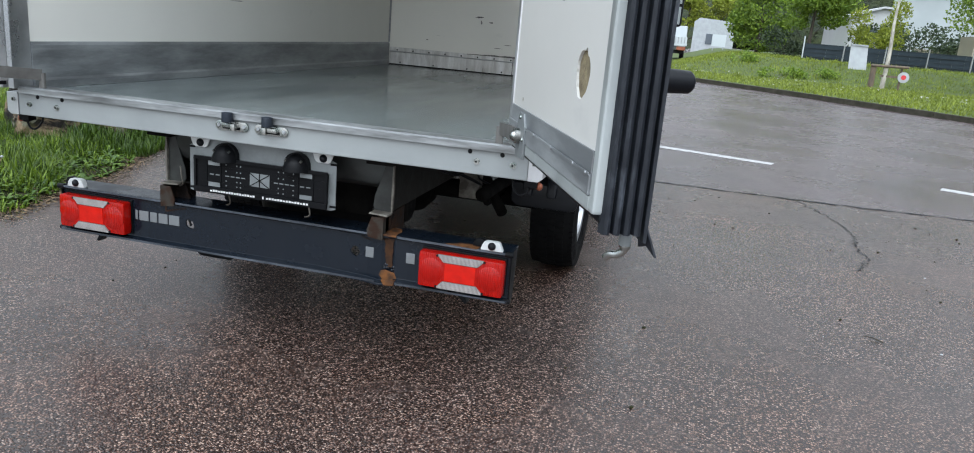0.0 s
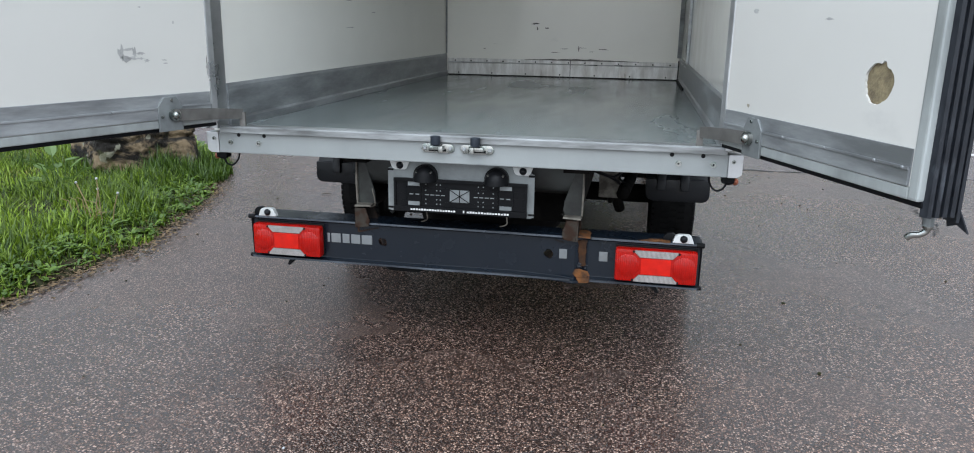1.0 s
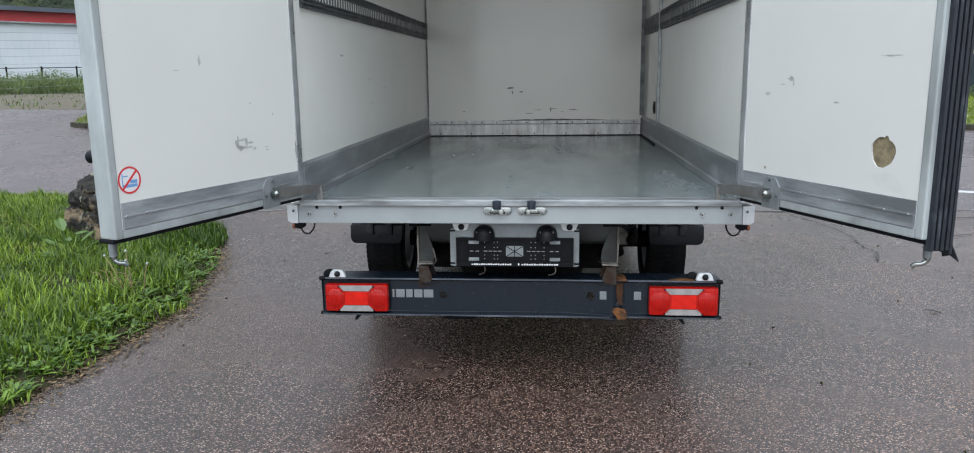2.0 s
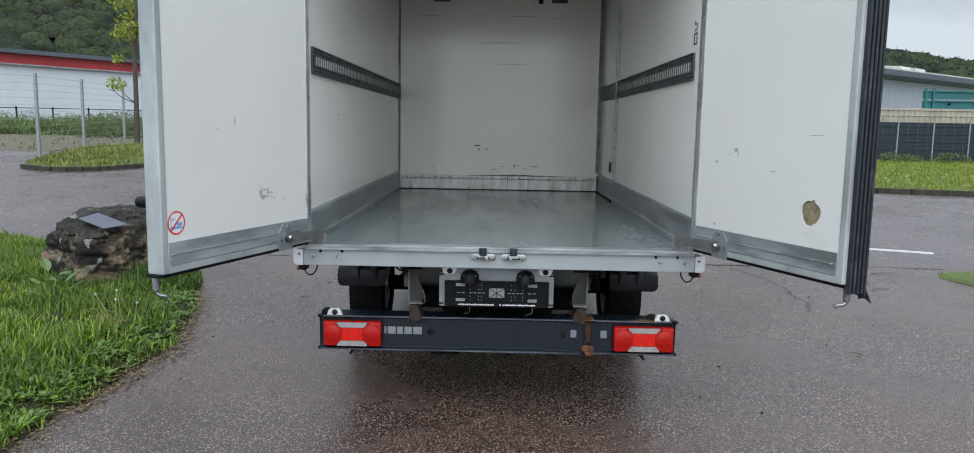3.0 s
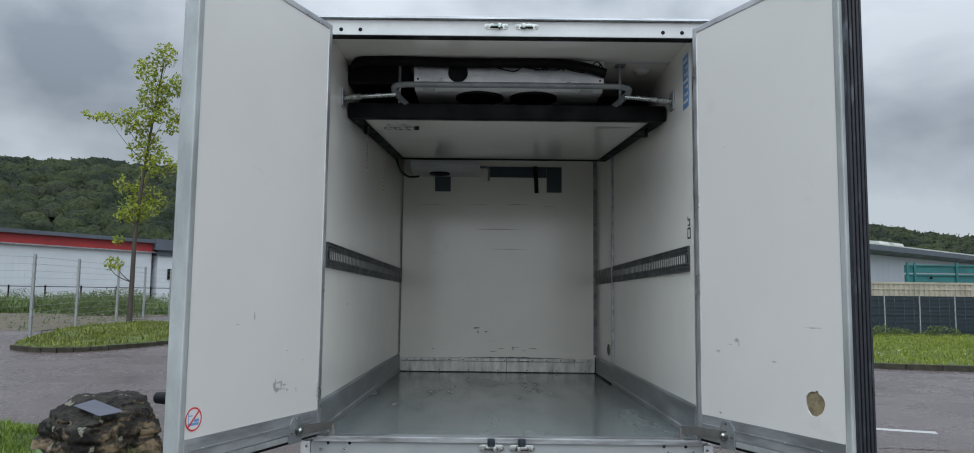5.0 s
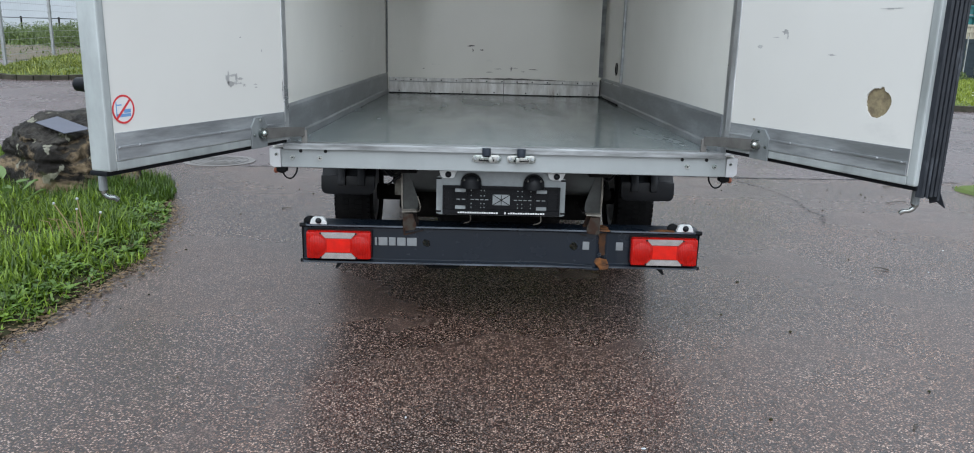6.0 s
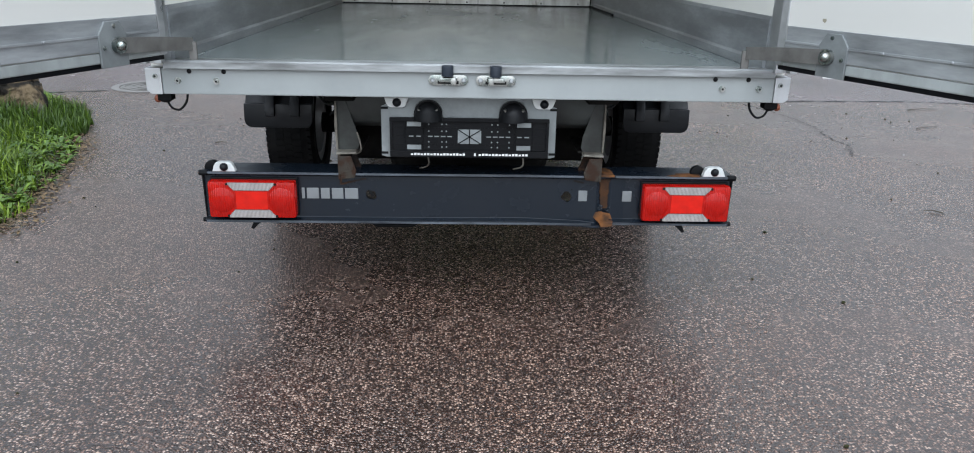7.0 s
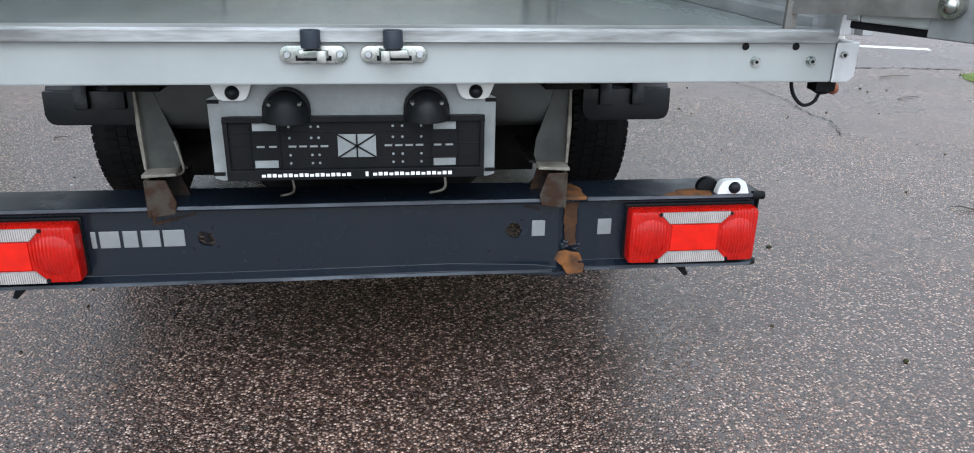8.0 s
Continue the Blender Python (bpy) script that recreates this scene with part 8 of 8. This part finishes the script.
def container(x0, x1, y, z1, mat, label, teal=False):
    thing = tagged(empty("container", (x0, y, 0)), label, "container")
    n = int((x1 - x0) / 0.28)
    front = []
    for i in range(n):
        a = x0 + 0.15 + i * (x1 - x0 - 0.3) / n
        front += [(a, y), (a + 0.03, y - 0.035), (a + 0.15, y - 0.035), (a + 0.18, y)]
    s = Shape().prism(front + [(x1 - 0.1, y), (x1 - 0.1, y + 2.4), (x0 + 0.1, y + 2.4), (x0 + 0.1, y)], 0.15, z1 - 0.1, "z")
    part("shell", s, mat, thing)
    part("top_rail", Shape().box(x0, x1, y - 0.06, y + 0.06, z1 - 0.12, z1).box(x0, x1, y - 0.06, y + 0.06, z1 - 0.42, z1 - 0.36), mat, thing, "", 0.01)
    for x in (x0, x1 - 0.15):
        part("corner_post", Shape().box(x, x + 0.15, y - 0.06, y + 0.09, 0.12, z1), mat, thing, "", 0.01)
    return thing


container(14.0, 20.1, 38.6, 2.7, M_CREAM, "cream steel container behind the fence")
container(20.3, 32.3, 38.2, 2.85, M_CREAM, "long cream steel container behind the fence")
skip = tagged(empty("skip_frame", (25, 38.5, 2.85)), "stack of teal steel frames on a container", "steel frames")
for z in (2.86, 3.38):
    part("side_beam", Shape().box(22.9, 30.0, 38.3, 38.5, z, z + 0.42).box(22.9, 30.0, 38.22, 38.3, z + 0.36, z + 0.44), M_TEAL, skip, "teal steel side beam", 0.01)
for x in (22.9, 23.3, 25.6, 28.0, 29.8):
    part("stanchion", Shape().box(x, x + 0.1, 38.2, 38.32, 2.86, 3.95), M_TEAL, skip, "", 0.008)
for x in (24.2, 26.8):
    part("hook", Shape().cone((x, 38.2, 3.1), (x, 38.1, 3.1), 0.07, 0.05, 10), M_UNDER, skip)

hall2 = tagged(empty("warehouse", (17, 84, 0)), "white gabled warehouse behind trees", "building")
part("wall", Shape().prism([(15.8, 0), (15.8, 4.9), (18.4, 5.8), (31.0, 5.0), (31.0, 0)][::-1], 80, 96, "y"), M_BRIGHT_WALL, hall2, "white panel wall")
part("roof", Shape().prism([(15.4, 4.8), (15.4, 4.92), (18.4, 6.0), (31.4, 5.15), (31.4, 5.0), (18.4, 5.82)][::-1], 79.6, 96.4, "y"), M_BRIGHT_WALL, hall2)
for i in range(5):
    part("window", Shape().box(17.0 + i * 2.4, 18.2 + i * 2.4, 79.93, 79.99, 3.0, 4.0), M_ROOF, hall2, "grey window")
house = tagged(empty("white_shed", (3, 82, 0)), "small white building behind trees", "building")
part("wall", Shape().prism([(1.3, 0), (1.3, 3.3), (1.8, 3.7), (5.3, 3.5), (5.3, 0)][::-1], 80, 88, "y"), M_BOARD, house)
part("window", Shape().box(2.6, 3.4, 79.93, 79.99, 1.2, 2.2), M_ROOF, house, "dark window")
low = tagged(empty("low_wall", (16, 50, 0)), "cream low storage wall behind the fence", "wall")
part("slab", Shape().box(14.3, 21.4, 50, 50.3, 0, 1.9), M_CREAM, low)
part("coping", Shape().box(14.2, 21.5, 49.95, 50.35, 1.9, 2.0), M_CREAM, low)

# yard things on the meadow
board = tagged(empty("white_board", (8, 33, 0.1)), "leaning white board beside the fence", "board")
part("panel", Shape().add([(8.62, 33.0, 0.1), (9.34, 33.0, 0.1), (9.24, 33.25, 1.62), (8.58, 33.25, 1.58), (8.62, 33.05, 0.1), (9.34, 33.05, 0.1), (9.24, 33.3, 1.62), (8.58, 33.3, 1.58)], [(0, 1, 2, 3), (7, 6, 5, 4), (0, 4, 5, 1), (1, 5, 6, 2), (2, 6, 7, 3), (3, 7, 4, 0)], Matrix.Translation((-0.75, 0, 0.1))), M_BOARD, board)
part("batten", Shape().box(7.83, 8.5, 33.2, 33.42, 1.68, 1.74), M_ALU_DULL, board)
stake = tagged(empty("tree_stake", (8.2, 30, 0.1)), "weathered wooden tree stake with a crossbar", "stake")
part("post", Shape().cone((8.2, 30.0, 0.0), (8.19, 30.0, 1.02), 0.11, 0.1, 10), M_WOOD, stake, "thick grey-brown post", 0, "auto")
part("crossbar", Shape().cone((8.07, 29.9, 0.98), (9.38, 29.9, 1.0), 0.05, 0.05, 8).box(8.45, 9.2, 29.93, 29.97, 0.58, 0.66), M_WOOD, stake, "", 0, "auto")
part("prop", Shape().cone((9.17, 30.0, 0.0), (9.17, 30.0, 0.96), 0.045, 0.045, 8), M_WOOD, stake)
disc = tagged(empty("target_disc", (9.25, 29.85, 0.63)), "round white disc with a red centre on a stake", "sign")
part("face", Shape().cone((9.25, 29.88, 0.63), (9.25, 29.86, 0.63), 0.2, 0.2, 24), M_BOARD, disc, "white disc")
part("centre", Shape().cone((9.25, 29.858, 0.63), (9.25, 29.852, 0.63), 0.09, 0.09, 16), M_STICK_RED, disc, "red centre")
pole = tagged(empty("marker_pole", (6.33, 36, 0.1)), "short white marker pole on the meadow", "pole")
part("shaft", Shape().cone((6.36, 36, 0.0), (6.33, 36, 1.95), 0.03, 0.025, 8), M_WALL_WHITE, pole)
part("foot", Shape().box(6.1, 6.65, 35.8, 36.2, 0.1, 0.4), M_CONCRETE, pole)
sg = tagged(empty("notice_board", (3.3, 60, 0)), "white notice board on two posts", "sign")
part("panel", Shape().box(2.8, 3.82, 59.95, 60, 1.1, 1.98), M_WALL_WHITE, sg)
for x in (2.9, 3.65):
    part("post", Shape().box(x, x + 0.07, 60, 60.06, 0, 1.9), M_ALU_DULL, sg)


def parked_truck():
    t = tagged(empty("parked_truck", (0.2, 46, 0)), "parked white flatbed truck seen from behind", "truck")
    part("bed", Shape().box(-1.1, 1.1, 45, 49, 1.0, 1.12).box(-1.1, 1.1, 45, 45.05, 1.12, 1.5), M_WALL_WHITE, t, "pale flatbed with a ribbed tail board", 0.01)
    for i in range(12):
        part("board_rib", Shape().box(-1.05 + i * 0.18, -0.99 + i * 0.18, 44.97, 45, 1.12, 1.5), M_ALU_DULL, t)
    part("cab", Shape().prism([(49.1, 0.6), (49.1, 2.2), (50.3, 2.2), (51.0, 1.4), (51.2, 0.6)][::-1], -1.0, 1.0, "x"), M_WALL_WHITE, t, "", 0.04)
    part("under_bar", Shape().box(-1.0, 1.0, 45.1, 45.2, 0.55, 0.75), M_UNDER, t)
    for s_ in (-1, 1):
        part("tail_lamp", Shape().box(*sorted((s_ * 0.55, s_ * 1.05)), 45.0, 45.09, 0.75, 0.95), M_COPPER, t, "orange-red tail lamp", 0.01)
        for y in (46.2, 50.4):
            part("tyre", Shape().lathe([(-0.11, 0.2), (-0.11, 0.33), (0.11, 0.33), (0.11, 0.2)], (s_ * 0.85, y, 0.33), (1, 0, 0), 20), M_TYRE, t)


parked_truck()


# ---- wooded hills ----
HILL = [(-90, 42), (-60, 40), (-33, 36.2), (-27, 38), (-20, 37), (-5, 26), (8, 17), (15, 16.5), (20, 25), (25, 25.2), (27.7, 22.5), (30.3, 20.2), (32.6, 18.8), (45, 17), (70, 24), (90, 30)]


def hill_height(az):
    for (a, p), (b, q) in zip(HILL, HILL[1:]):
        if a <= az <= b:
            t = smooth_step(a, b, az)
            return p + (q - p) * t
    return 25


def hills():
    v, f = [], []
    azs, rs = [-90 + 3 * i for i in range(61)], [120, 150, 180, 210, 240, 270]
    for az in azs:
        for r in rs:
            h = (hill_height(az) - 3.0) * smooth_step(118, 245, r) + 1.5 * noise.noise((az * 0.3, r * 0.02, 0))
            v.append((r * math.sin(radians(az)), r * math.cos(radians(az)), h - (0.5 if r > 120 else 1.5)))
    n = len(rs)
    for i in range(len(azs) - 1):
        f += [(i * n + j, (i + 1) * n + j, (i + 1) * n + j + 1, i * n + j + 1) for j in range(n - 1)]
    stuff("hillside", v, f, M_CANOPY, "wooded hillside behind the yard", "hill", "structure")
    rng = np.random.default_rng(17)
    pts = []
    while len(pts) < 5200:
        az = rng.uniform(-40, 42)
        if -19 < az < 3:
            continue
        r = 125 + 125 * rng.random() ** 0.8
        h = (hill_height(az) - 3.0) * smooth_step(118, 245, r)
        size = rng.uniform(1.5, 3.5) * (0.8 if az > 0 else 1.0)
        pts.append((r * math.sin(radians(az)), r * math.cos(radians(az)), h, size))
    P = np.array(pts)
    # each crown is a lumpy ball of many bulges, with loose sprays of leaves round it
    bm = bmesh.new()
    bmesh.ops.create_icosphere(bm, subdivisions=2, radius=1.0)
    unit = np.array([tuple(q.co) for q in bm.verts if q.co.z > -0.5])
    index = {q.index: k for k, q in enumerate([q for q in bm.verts if q.co.z > -0.5])}
    faces = np.array([[index[q.index] for q in face.verts] for face in bm.faces if all(q.index in index for q in face.verts)])
    bm.free()
    shapes = []
    for k in range(24):
        lump = np.array([1 + 0.34 * noise.noise(Vector(q) * 2.1 + Vector((k * 7.3, 0, 0))) + 0.26 * noise.noise(Vector(q) * 5.0 + Vector((0, k * 5.1, 0))) + 0.16 * noise.noise(Vector(q) * 11.0) for q in unit])
        shapes.append(unit * lump[:, None])
    kind = rng.integers(0, 24, len(P))
    S = np.array(shapes)[kind] * P[:, None, 3:4] * np.array((1, 1, 1.05))
    S = (S + P[:, None, :3] + P[:, None, 3:4] * np.array((0, 0, 0.6))).reshape(-1, 3)
    F = (faces[None] + (np.arange(len(P)) * len(unit))[:, None, None]).reshape(-1, 3)
    per = 60
    pick = rng.integers(0, len(unit), (len(P), per))
    c = S.reshape(len(P), len(unit), 3)[np.arange(len(P))[:, None], pick].reshape(-1, 3) + 0.16 * rng.normal(size=(len(P) * per, 3))
    a = rng.normal(size=c.shape)
    a /= np.linalg.norm(a, axis=1)[:, None]
    e = np.cross(a, rng.normal(size=c.shape))
    e /= np.linalg.norm(e, axis=1)[:, None] + 1e-9
    s = rng.uniform(0.12, 0.3, (len(c), 1))
    v = np.concatenate([S, np.stack([c - a * s, c - e * s * 0.8, c + a * s, c + e * s * 0.8], 1).reshape(-1, 3)])
    f = F.tolist() + (np.arange(len(c))[:, None] * 4 + [0, 1, 2, 3] + len(S)).tolist()
    wood = stuff("hill_trees", v.tolist(), f, M_CANOPY, "dense mixed woodland in spring leaf", "woodland")
    wood.data.polygons.foreach_set("use_smooth", [True] * len(wood.data.polygons))


hills()
